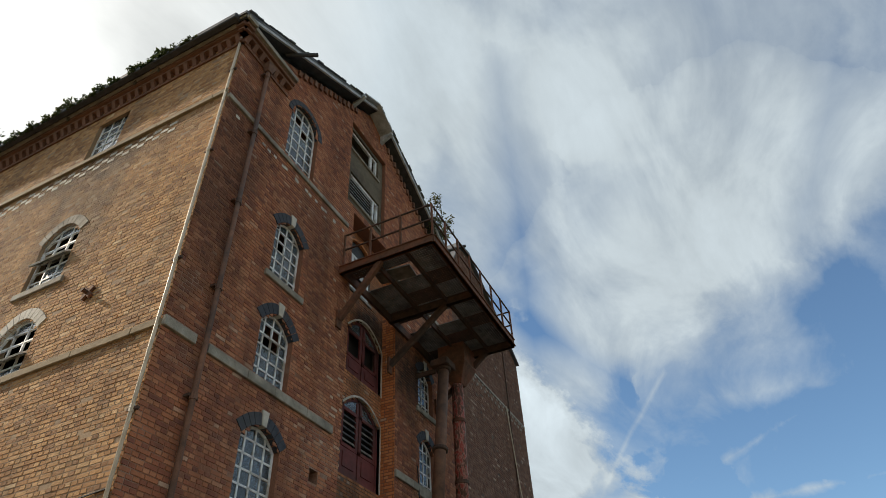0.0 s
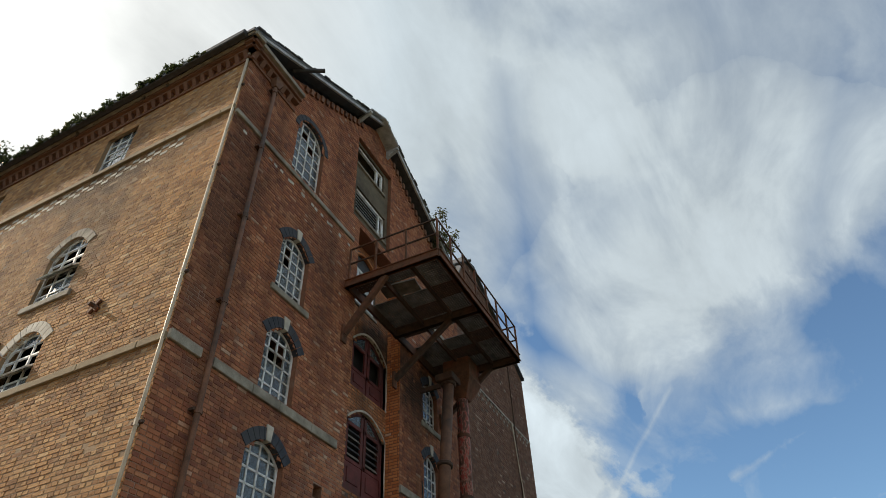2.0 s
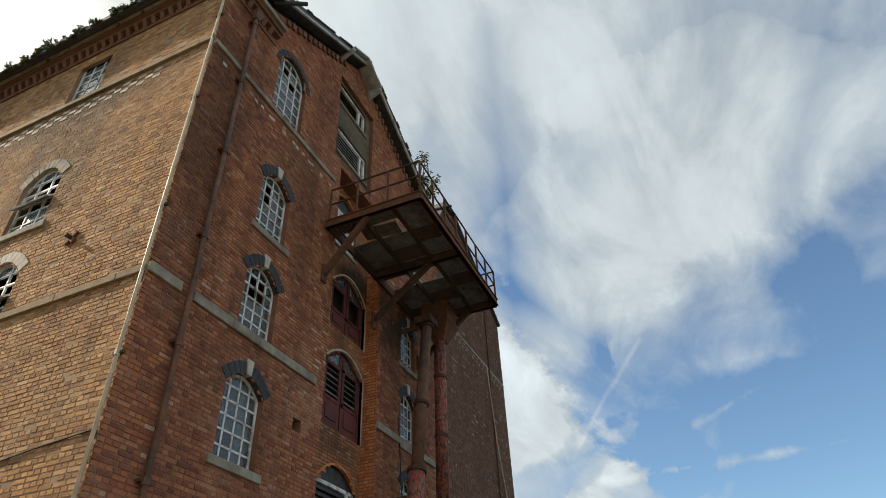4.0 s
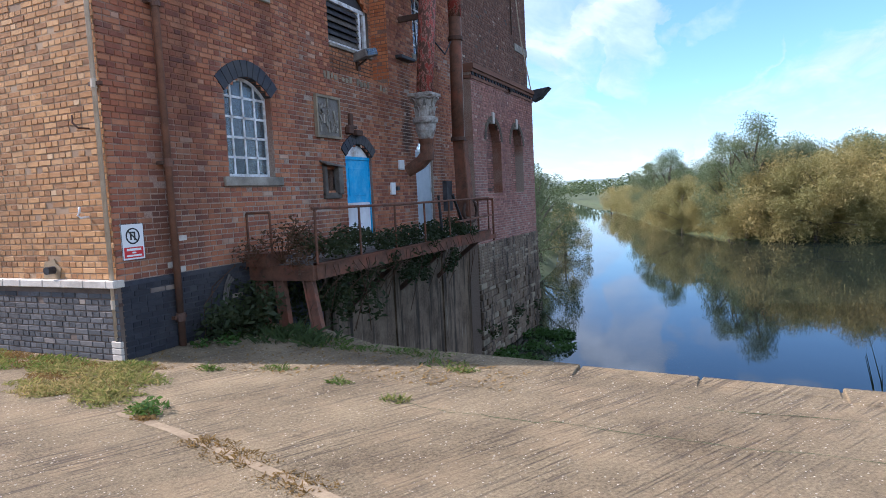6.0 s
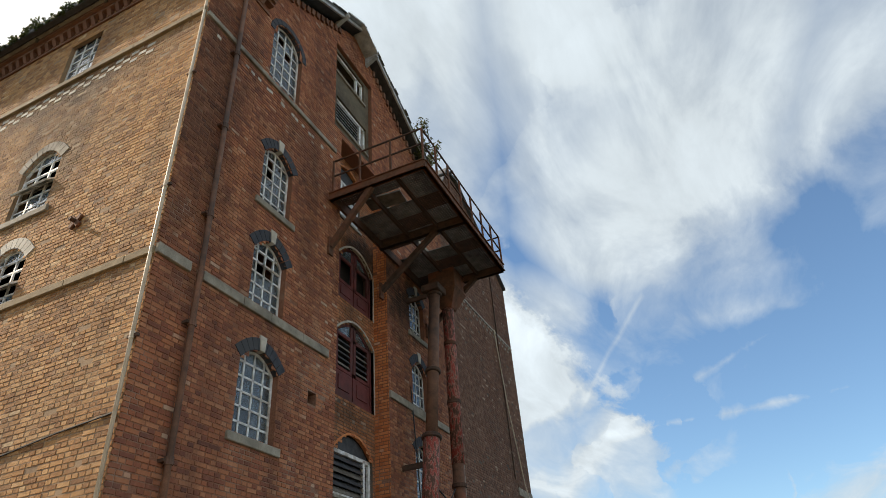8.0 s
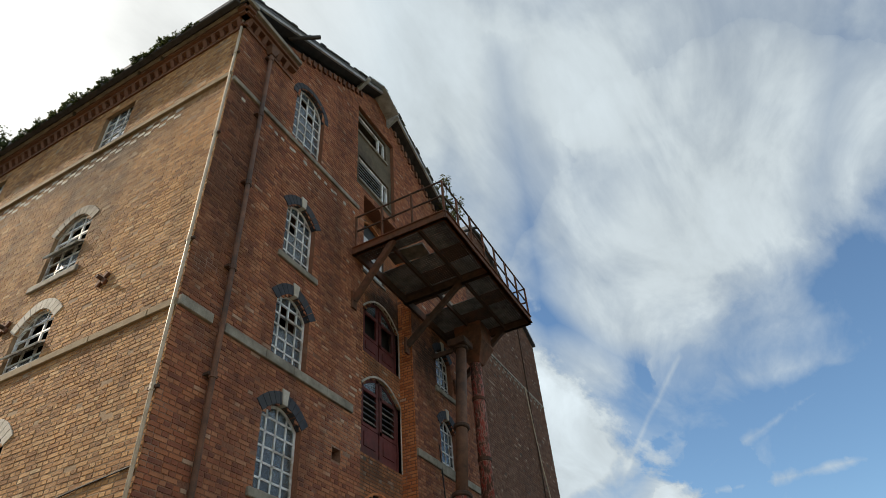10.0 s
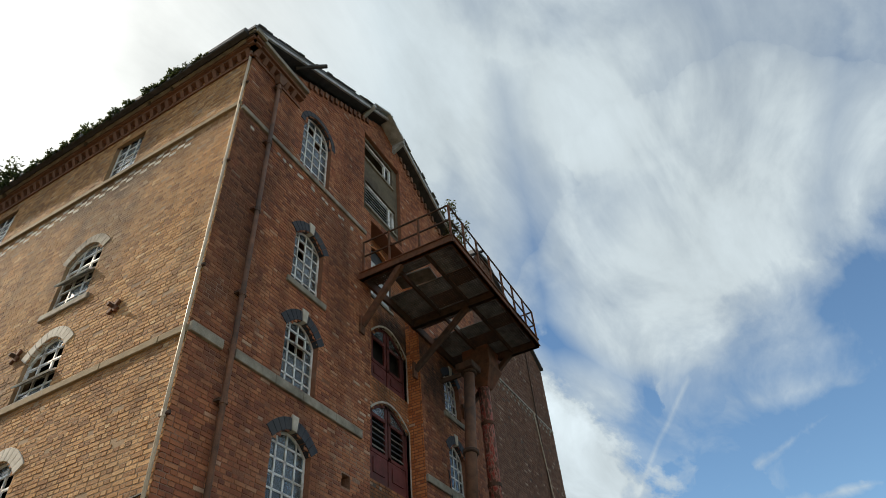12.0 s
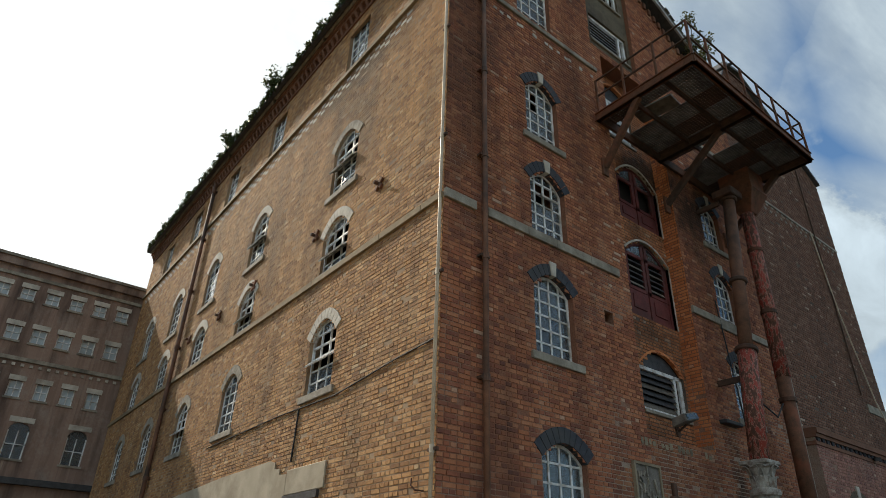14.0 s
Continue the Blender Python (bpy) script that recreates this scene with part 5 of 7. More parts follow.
def build_plaque():
    s = thing("carved_plaque", GABLE @ Matrix.Translation((4.22, -0.02, 2.8)), "weathered carved stone plaque set in the brickwork", "plaque")
    part("slab", Shape().box(-0.33, 0.33, -0.02, 0.05, 0, 0.66), M_TIMBER, s, bevel=0.01)
    part("border", Shape().box(-0.35, -0.31, -0.045, 0.02, -0.02, 0.68).box(0.31, 0.35, -0.045, 0.02, -0.02, 0.68).box(-0.31, 0.31, -0.045, 0.02, 0.64, 0.68).box(-0.31, 0.31, -0.045, 0.02, -0.02, 0.02), M_RENDER, s)
    rng = random.Random(12)
    relief = Shape()
    for k in range(26):
        x, z = rng.uniform(-0.26, 0.24), rng.uniform(0.06, 0.5)
        relief.beam((x, -0.03, z), (x + rng.uniform(-0.07, 0.07), -0.03, z + rng.uniform(0.06, 0.16)), rng.uniform(0.02, 0.045), 0.03, (0, 1, 0))
    tagged(part("relief", relief, M_STONE, s, "worn carved relief"), kind="stuff")


build_plaque()
# faded painted lettering over the door
bars = thing("painted_lettering", GABLE @ Matrix.Translation((4.2, -0.012, 3.78)), "faded pale painted lettering, no longer legible", "lettering")
letters, rng = Shape(), random.Random(3)
x = 0.0
while x < 2.0:
    w = rng.uniform(0.05, 0.1)
    if rng.random() < 0.85:
        letters.box(x, x + w, -0.004, 0.0, rng.uniform(0, 0.03), rng.uniform(0.09, 0.14))
    x += w + 0.035
tagged(part("lettering_bar", letters, M_RENDER, bars), kind="stuff")

flood = thing("floodlight", GABLE @ Matrix.Translation((5.27, -0.1, 4.24)) @ Matrix.Rotation(radians(-14), 4, "Y") @ Matrix.Diagonal((0.85, 0.9, 0.9, 1)), "grey rusted floodlight on a wall bracket", "lamp")
part("housing", Shape().hexa([(-0.28, -0.32, 0.05), (0.22, -0.32, 0.05), (0.22, 0.02, -0.02), (-0.28, 0.02, -0.02), (-0.25, -0.28, 0.2), (0.2, -0.28, 0.2), (0.2, 0.0, 0.15), (-0.25, 0.0, 0.15)]), M_TIMBER, flood, bevel=0.015)
part("lens", Shape().hexa([(-0.24, -0.33, 0.07), (0.18, -0.33, 0.07), (0.18, -0.31, 0.065), (-0.24, -0.31, 0.065), (-0.22, -0.31, 0.18), (0.17, -0.31, 0.18), (0.17, -0.29, 0.18), (-0.22, -0.29, 0.18)]), M_GLASS, flood)
part("bracket", Shape().beam((0, 0.1, -0.12), (0, -0.15, 0.0), 0.05, 0.03).box(-0.06, 0.06, 0.06, 0.1, -0.2, 0.05), M_RUST_DARK, flood)

box = thing("niche_box", GABLE @ Matrix.Translation((4.22, 0, 1.82)), "rotten timber box frame round a dark niche", "box")
part("box_frame", Shape().box(-0.22, -0.14, -0.06, 0.05, 0, 0.5).box(0.14, 0.27, -0.1, 0.05, 0.02, 0.48).box(-0.22, 0.27, -0.05, 0.05, -0.05, 0.05), M_TIMBER, box, bevel=0.01)
part("lid", Shape().hexa([(-0.28, -0.16, 0.5), (0.3, -0.13, 0.47), (0.3, 0.02, 0.5), (-0.28, 0.02, 0.56), (-0.28, -0.16, 0.54), (0.3, -0.13, 0.51), (0.3, 0.02, 0.54), (-0.28, 0.02, 0.6)]), M_TIMBER, box, bevel=0.008)
part("back", Shape().box(-0.16, 0.16, 0.3, 0.32, 0, 0.5), M_UNLIT, box)
hole_back = tagged(make("niche_back", Shape().box(-0.2, 0.2, 0, 0.02, -0.2, 0.2), M_UNLIT, m=GABLE @ Matrix.Translation((3.71, 0.3, 5.85))), "near-black back standing for the shade in a hole in the brickwork", "niche", kind="structure")
iron = thing("iron_fitting", GABLE @ Matrix.Translation((4.93, -0.03, 2.9)), "rusty iron fitting above the blue door", "bracket")
part("plate", Shape().box(-0.05, 0.05, -0.03, 0.03, 0.05, 0.36).box(-0.17, -0.02, -0.07, 0.03, 0.0, 0.12).box(0.03, 0.24, -0.1, 0.03, -0.03, 0.07).box(-0.13, 0.16, -0.04, 0.03, 0.1, 0.15), M_RUST_DARK, iron, bevel=0.01)
ledge = thing("iron_ledge", GABLE @ Matrix.Translation((7.05, 0, 4.55)), "small dark ledge over a stained recess", "ledge")
part("shelf", Shape().box(-0.25, 0.35, -0.16, 0.02, 0, 0.07), M_LEAD, ledge, bevel=0.01)
for x, z, w, h, label in ((6.77, 2.3, 0.2, 0.2, "white notice plate screwed to the brickwork"), (6.36, 1.8, 0.16, 0.24, "white switch box on the wall")):
    pl = thing("wall_plate", GABLE @ Matrix.Translation((x, 0, z)), label, "plate")
    part("cover", Shape().box(-w / 2, w / 2, -0.05, 0.01, 0, h), M_PLASTIC, pl, bevel=0.008)
    if z < 2:
        part("knob", Shape().box(w / 2, w / 2 + 0.08, -0.1, 0.0, 0.08, 0.16), M_LEAD, pl)
for x, z in ((0.95, 1.33), (0.9, 0.95), (0.75, 1.02)):
    pt = thing("paint_patch", GABLE @ Matrix.Translation((x, -0.014, z)), "patch of white paint on brick", "patch")
    part("face", Shape().box(-0.06, 0.06, -0.003, 0.004, 0, 0.065), M_PALE_STONE, pt)


# ---- fittings on the long wall ----
def tie_plate(x, z):
    s = thing("tie_plate", LONG @ Matrix.Translation((x, 0, z)), "rusty star-shaped iron tie plate", "tie plate", "tie plates on the long wall")
    star = Shape()
    for k in range(2):
        a = radians(45 + 90 * k)
        d = Vector((math.cos(a), 0, math.sin(a))) * 0.14
        star.beam(-d + Vector((0, -0.03, 0)), d + Vector((0, -0.03, 0)), 0.09, 0.05, (0, 1, 0))
    part("cross", star, M_RUST, s, bevel=0.01)
    part("bolt", Shape().tube([(0, 0, 0), (0, -0.14, 0)], 0.035, 8), M_RUST_DARK, s)


for x, z in ((-1.89, 7.95), (-4.28, 7.93), (-7.41, 7.93), (-9.64, 7.86), (-12.0, 7.85)):
    tie_plate(x, z)
hook = thing("wall_hook", LONG @ Matrix.Translation((-0.41, 0, 1.7)), "white swan-neck hook on the corner brickwork", "hook")
part("neck", Shape().tube([(0.05, 0.0, -0.02), (0.0, -0.07, -0.03), (-0.03, -0.08, 0.0), (0.0, -0.08, 0.03), (0.01, -0.08, 0.09)], 0.013, 8), M_PLASTIC, hook, smooth=True)
hook = thing("wall_hook", LONG @ Matrix.Translation((-0.22, 0, 2.64)), "bent iron hook near the corner", "hook")
part("neck", Shape().tube([(0.0, 0.0, 0), (-0.02, -0.12, 0.0), (-0.08, -0.14, 0.06), (-0.1, -0.12, 0.14)], 0.011, 6), M_RUST_DARK, hook)
stub = thing("pipe_stub", LONG @ Matrix.Translation((-1.05, 0, 1.08)), "cut pipe stub in a cement patch", "pipe")
part("stub", Shape().tube([(0, 0, 0), (0.02, -0.12, 0)], 0.045, 10), M_LEAD, stub)
part("patch", Shape().prism([(-0.19, -0.1), (-0.05, -0.13), (0.09, -0.09), (0.13, 0.02), (0.05, 0.07), (0.02, 0.13), (-0.1, 0.09), (-0.15, 0.1), (-0.2, 0.0)], -0.015, 0.01), M_BUFF, stub)
outline = [(-10.5, 0.97), (-4.1, 0.97), (-4.1, 3.26), (-4.4, 3.28), (-4.4, 3.38), (-4.62, 3.4), (-4.62, 3.5), (-4.85, 3.56), (-7.2, 3.53), (-10.5, 3.4)]
tagged(make("render_patch", Shape().prism(outline, -0.03, 0.01), M_PATCH, m=LONG), "pale cement render patch over brickwork", "render", kind="structure")
lintel = thing("stone_lintel", LONG @ Matrix.Translation((-3.42, 0, 2.86)), "pale concrete lintel over a blocked doorway", "lintel")
part("slab", Shape().box(-0.68, 0.66, -0.03, 0.02, 0.06, 0.46), M_PATCH, lintel, bevel=0.01)
part("beam", Shape().box(-0.7, 0.5, -0.05, 0.02, -0.06, 0.05), M_LEAD, lintel)
CABLE_DROP = [(-3.98, -0.02, 4.33), (-3.99, -0.02, 3.9), (-4.02, -0.02, 3.45)]
crack = thing("wall_cable", LONG, "thin black cable along the long wall", "cable")
part("cable", Shape().tube([(-0.05, -0.02, 4.54), (-1.0, -0.02, 4.48), (-1.8, -0.02, 4.4), (-2.7, -0.025, 4.31), (-4.8, -0.02, 4.35), (-8.5, -0.02, 4.3)], 0.013, 6), M_CABLE, crack)
part("cable", Shape().tube(CABLE_DROP, 0.016, 6), M_CABLE, crack)


# ---- the loading gantry high on the gable ----
def build_gantry():
    g = thing("loading_gantry", Matrix.Translation((0, 0, 10.35)), "rusty steel loading platform bracketed off the gable", "platform")
    y0, y1, out = 4.02, 8.7, 2.26
    for y in (y0, 6.2, y1):
        part("cross_beam", Shape().box(0, out, y - 0.03, y + 0.03, 0, 0.2).box(0, out, y - 0.06, y + 0.06, 0.0, 0.02).box(0, out, y - 0.06, y + 0.06, 0.18, 0.2), M_RUST if y == y0 else M_RUST_DARK, g)
    part("edge_beam", Shape().box(out - 0.03, out + 0.03, y0, y1, 0, 0.2).box(out - 0.06, out + 0.06, y0, y1, 0.18, 0.2).box(out - 0.06, out + 0.06, y0, y1, 0.0, 0.02), M_RUST, g)
    part("wall_beam", Shape().box(0.02, 0.08, y0, y1, 0, 0.2), M_RUST_DARK, g)
    for x in (0.8, 1.55):
        part("joist", Shape().box(x - 0.022, x + 0.022, y0, y1, 0.07, 0.19), M_RUST_DARK, g)
    holes = {(0, 1), (1, 1), (1, 5), (0, 5)}
    n = 9
    for i, (xa, xb) in enumerate(((0.08, 0.78), (0.82, 1.53), (1.57, 2.26))):
        for j in range(n):
            if (i, j) in holes:
                continue
            ya, yb = y0 + 0.04 + (y1 - y0 - 0.08) * j / n, y0 + 0.04 + (y1 - y0 - 0.08) * (j + 1) / n - 0.01
            grid = Shape()
            k = 12
            for a in range(k):
                x = xa + (xb - xa) * (a + 0.5) / k
                grid.box(x - 0.018, x + 0.018, ya, yb, 0.192, 0.215)
            for a in range(8):
                y = ya + (yb - ya) * (a + 0.5) / 8
                grid.box(xa, xb, y - 0.018, y + 0.018, 0.196, 0.212)
            part("grating", grid, M_MESH if (i + j) % 4 else M_RUST_DARK, g)
    part("loose_board", Shape().hexa([(0.5, 4.6, 0.23), (1.35, 4.7, 0.23), (1.3, 5.15, 0.25), (0.45, 5.05, 0.25), (0.5, 4.6, 0.27), (1.35, 4.7, 0.27), (1.3, 5.15, 0.29), (0.45, 5.05, 0.29)]), M_TIMBER, g)
    for y, reach in ((y0 + 0.05, 1.0), (6.2, 1.5), (y1 - 0.05, 1.5)):
        part("strut", Shape().beam((0.04, y, -1.15), (reach, y, 0.02), 0.1, 0.12), M_RUST if y < 5 else M_RUST_DARK, g)
        part("wall_plate", Shape().box(0.0, 0.05, y - 0.08, y + 0.08, -1.35, -0.95), M_RUST, g)
    posts = [(x, y0) for x in (0.08, 0.75, 1.5, out)] + [(out, y0 + (y1 - y0) * k / 7) for k in range(1, 8)] + [(x, y1) for x in (1.4, 0.5)]
    for x, y in posts:
        part("post", Shape().box(x - 0.02, x + 0.02, y - 0.02, y + 0.02, 0.2, 1.1), M_RUST, g)
    for z in (0.66, 1.09):
        part("rail", Shape().beam((0.05, y0, z), (out, y0, z), 0.03, 0.03), M_RUST_DARK, g)
        part("rail", Shape().beam((out, y0, z), (out, y1, z), 0.03, 0.03), M_RUST_DARK, g)
        part("rail", Shape().beam((out, y1, z), (0.3, y1, z), 0.03, 0.03), M_RUST_DARK, g)


build_gantry()


# ---- grain spouts ----
def build_spouts():
    a, b = Vector((0.7, 7.72, 9.75)), Vector((0.7, 6.62, 3.7))
    s = thing("grain_spout", Matrix.Translation((0, 0, 0)), "rusty flaking grain spout ending in a cast capital", "pipe", "grain spouts")
    mid = b + (a - b) * 0.36
    part("upper_pipe", Shape().tube([a, mid], 0.13, 18), M_DRAIN, s, smooth=True)
    part("lower_pipe", Shape().tube([mid, b], [0.175, 0.165], 18), M_FLAKED, s, "flaking red paint", smooth=True)
    for k in (0.36, 0.62, 0.98):
        p = b + (a - b) * k
        d = (a - b).normalized()
        part("collar", Shape().tube([p - d * 0.05, p - d * 0.03, p + d * 0.03, p + d * 0.05], [0.19, 0.215, 0.215, 0.19] if k < 0.5 else [0.16, 0.18, 0.18, 0.16], 18), M_RUST_DARK, s)
    c = Vector((0.7, 6.60, 2.77))
    small = Matrix.Translation(c + Vector((0, 0, 0.97))) @ Matrix.Diagonal((0.86, 0.86, 0.93, 1)) @ Matrix.Translation(-c - Vector((0, 0, 0.97)))
    profile = ((0.0, 0.14), (0.06, 0.17), (0.2, 0.225), (0.31, 0.235), (0.34, 0.25), (0.36, 0.285), (0.40, 0.295), (0.46, 0.285), (0.48, 0.23), (0.52, 0.20), (0.72, 0.19), (0.84, 0.23), (0.88, 0.30), (0.92, 0.31))
    cap = Shape().tube([c + Vector((0, 0, z)) for z, r in profile], [r for z, r in profile], 24)
    cp = part("capital", cap, M_CAST, s, "cast-iron capital with peeling pale paint", m=small)
    for k in range(16):
        t = radians(22.5 * k)
        u = Vector((math.cos(t), math.sin(t), 0))
        v = Vector((-math.sin(t), math.cos(t), 0))
        lf = Shape()
        if k % 2:
            steps = ((0.49, 0.215, 0.05), (0.6, 0.225, 0.062), (0.68, 0.25, 0.05), (0.69, 0.28, 0.03), (0.66, 0.285, 0.012))
        else:
            steps = ((0.49, 0.21, 0.02), (0.7, 0.215, 0.045), (0.82, 0.26, 0.085), (0.87, 0.32, 0.075), (0.84, 0.345, 0.03))
        for (za, ra, wa), (zb, rb, wb) in zip(steps, steps[1:]):
            e, f = c + Vector((0, 0, za)) + u * ra, c + Vector((0, 0, zb)) + u * rb
            lf.hexa([e - v * wa - u * 0.02, e + v * wa - u * 0.02, f + v * wb - u * 0.02, f - v * wb - u * 0.02, e - v * wa + u * 0.012, e + v * wa + u * 0.012, f + v * wb + u * 0.012, f - v * wb + u * 0.012])
        part("acanthus_leaf", lf, M_CAST, cp)
    part("abacus", Shape().box(c.x - 0.29, c.x + 0.29, c.y - 0.29, c.y + 0.29, c.z + 0.9, c.z + 0.97), M_CAST, s, bevel=0.012, m=small)
    part("neck", Shape().tube([c + Vector((0, 0, 0.02)), c + Vector((0, 0, -0.1)), c + Vector((0.0, 0, -0.42))], [0.19, 0.15, 0.16], 16), M_RUST, s, m=small)
    part("elbow", Shape().tube([c + Vector((0, 0.02, -0.3)), c + Vector((-0.14, -0.04, -0.46)), c + Vector((-0.46, -0.12, -0.64))], [0.16, 0.15, 0.13], 14), M_RUST, s, m=small)
    for y, z in ((7.5, 9.5), (6.98, 5.3)):
        part("wall_strap", Shape().box(0, 0.55, y, y + 0.06, z, z + 0.11), M_RUST_DARK, s)
    part("head_box", Shape().box(0.45, 0.92, 7.45, 7.95, 9.66, 9.85), M_RUST_DARK, s, bevel=0.02)

    t = thing("grain_spout", Matrix.Translation((0, 0, 0)), "tall flaking red grain pipe with a hopper head", "pipe", "grain spouts")
    top, low = Vector((0.75, 8.38, 9.5)), Vector((0.75, 8.12, 2.95))
    mid = low + (top - low) * 0.4
    part("upper_pipe", Shape().tube([top, mid], 0.145, 16), M_FLAKED, t, "flaking red paint", smooth=True)
    part("lower_pipe", Shape().tube([mid, low], 0.135, 16), M_RUST, t, smooth=True)
    for k in (0.0, 0.33, 0.62, 0.85):
        p = low + (top - low) * k
        part("collar", Shape().tube([p - Vector((0, 0, 0.04)), p + Vector((0, 0, 0.04))], 0.165, 16), M_RUST_DARK, t)
    part("side_channel", Shape().beam((0.62, 8.62, 2.4), (0.62, 8.9, 9.3), 0.1, 0.1), M_STONE, t, "pale conduit beside the pipe")
    part("hopper", Shape().hexa([(0.6, 8.27, 9.5), (0.9, 8.27, 9.5), (0.9, 8.57, 9.5), (0.6, 8.57, 9.5), (0.42, 8.0, 9.95), (1.15, 8.0, 9.95), (1.15, 8.75, 9.95), (0.42, 8.75, 9.95)]), M_RUST, t, bevel=0.01)
    part("hopper_box", Shape().box(0.42, 1.15, 8.0, 8.75, 9.95, 10.5), M_RUST, t, bevel=0.01)
    part("chute", Shape().hexa([(0.68, 8.02, 1.25), (0.98, 8.02, 1.25), (0.98, 8.36, 1.25), (0.68, 8.36, 1.25), (0.62, 8.1, 2.95), (0.88, 8.1, 2.95), (0.88, 8.34, 2.95), (0.62, 8.34, 2.95)]), M_RUST, t, bevel=0.02)
    part("mouth_ring", Shape().tube([Vector((0.92 + 0.06 * math.cos(a), 8.22 + 0.24 * math.cos(a), 1.36 + 0.24 * math.sin(a))) for a in np.linspace(0, 2 * math.pi, 17)], 0.035, 8, False), M_RUST_DARK, t)
    part("guard_plate", Shape().box(0.5, 0.6, 7.72, 8.0, 1.4, 2.05), M_LEAD, t)


build_spouts()
cable = thing("hanging_cable", Matrix.Translation((0, 0, 0)), "slack black cable between wall and spout", "cable")
part("cable", Shape().tube([(0.03, 7.5, 7.3), (0.05, 7.55, 6.4), (0.06, 7.65, 5.2), (0.1, 7.62, 4.6)], 0.014, 6), M_CABLE, cable)
part("cable", Shape().tube([(0.7, 7.1, 4.9), (0.8, 7.5, 4.65), (0.75, 7.95, 5.0)], 0.016, 6), M_CABLE, cable)
part("cable", Shape().tube([(0.05, 14.2, 11.6), (0.06, 14.6, 9), (0.08, 15.3, 6.6), (0.3, 15.6, 4.9)], 0.02, 6), M_STRIP, cable)
part("cable", Shape().tube([(0.04, 14.5, 14.4), (0.04, 14.5, 6.6)], 0.02, 6), M_RUST_DARK, cable)


# ---- the low annex with blind arches ----
ANNEX = GABLE @ Matrix.Translation((0, -0.3, 0))
BLIND = [Opening(11.68, 1.2, 1.75, 3.15, 0.55), Opening(13.75, 1.2, 1.75, 3.15, 0.55)]
ANNEX_TOP = [(10.15, 4.9), (15.55, 4.9)]
wall_annex = tagged(make("wall_annex", wall_shape(10.15, 15.55, -3.4, ANNEX_TOP, BLIND, 0.32), M_MORTAR, m=ANNEX), "purple brick annex wall with two blind arches", "wall", kind="structure")
annex_back = tagged(make("wall_blind", Shape().box(11.0, 14.5, 0.26, 0.31, 1.6, 3.9), M_MORTAR_DARK, m=ANNEX), "brick infill of the blind arches", "wall", kind="structure")
for o in BLIND:
    ar = thing("blind_arch", ANNEX @ Matrix.Translation((0, 0, 0)), "pale brick hood over a blind arch", "arch", "blind arches on the annex", kind="structure")
    part("arch", arch_ring(o, 0.13, -0.02, 0.08), M_PANEL, ar)
    part("keystone", Shape().prism([(o.x - 0.06, 3.62), (o.x + 0.06, 3.62), (o.x + 0.09, 3.92), (o.x - 0.09, 3.92)], -0.04, 0.08), M_PALE_STONE, ar, "pale stone keystone", bevel=0.006)
corbel = thing("coping_annex", ANNEX, "stepped brick coping of the annex", "coping", kind="structure")
for z0, z1, d in ((4.62, 4.7, 0.03), (4.78, 4.86, 0.06), (4.86, 4.98, 0.1)):
    part("moulding", Shape().box(10.12, 15.58, -d, 0.3, z0, z1), M_BROWN, corbel)
rows = Shape()
for i in range(22):
    rows.box(10.2 + i * 0.24, 10.32 + i * 0.24, -0.04, 0.0, 4.7, 4.78)
part("dentils", rows, M_BLACK_BRICK, corbel)
part("iron_hook", Shape().beam((13.0, -0.18, 4.67), (13.25, -0.05, 4.72), 0.12, 0.08), M_LEAD, corbel)
spout = thing("rain_spout", Matrix.Translation((0.32, 15.5, 4.66)), "dark lead rain spout jutting from the annex corner", "spout")
part("trough", Shape().hexa([(0, 0.05, 0.0), (0.25, 0.1, 0.1), (0.25, 0.45, 0.1), (0, 0.45, 0.0), (-0.05, 0.0, 0.35), (0.55, 0.1, 0.42), (0.55, 0.5, 0.42), (-0.05, 0.5, 0.35)]), M_LEAD, spout, bevel=0.01)
footing = thing("annex_footing", ANNEX, "crumbling stone and brick footing at the waterline", "wall", kind="structure")
rng = random.Random(21)
z = -3.3
while z < 0.42:
    h = rng.uniform(0.1, 0.2) if z < -0.6 else 0.078
    x = 10.15
    while x < 15.6:
        w = min(rng.uniform(0.22, 0.5), 15.6 - x)
        if w > 0.05:
            d = rng.uniform(0.03, 0.1) if z < -0.6 else rng.uniform(0.03, 0.045)
            part("stone", Shape().box(x, x + w - (0.014 if z < -0.6 else 0.004), -d, 0.02, z, z + h - (0.012 if z < -0.6 else 0.004)), M_RENDER if rng.random() < 0.2 else M_BASE, footing, bevel=0.012)
        x += w
    z += h


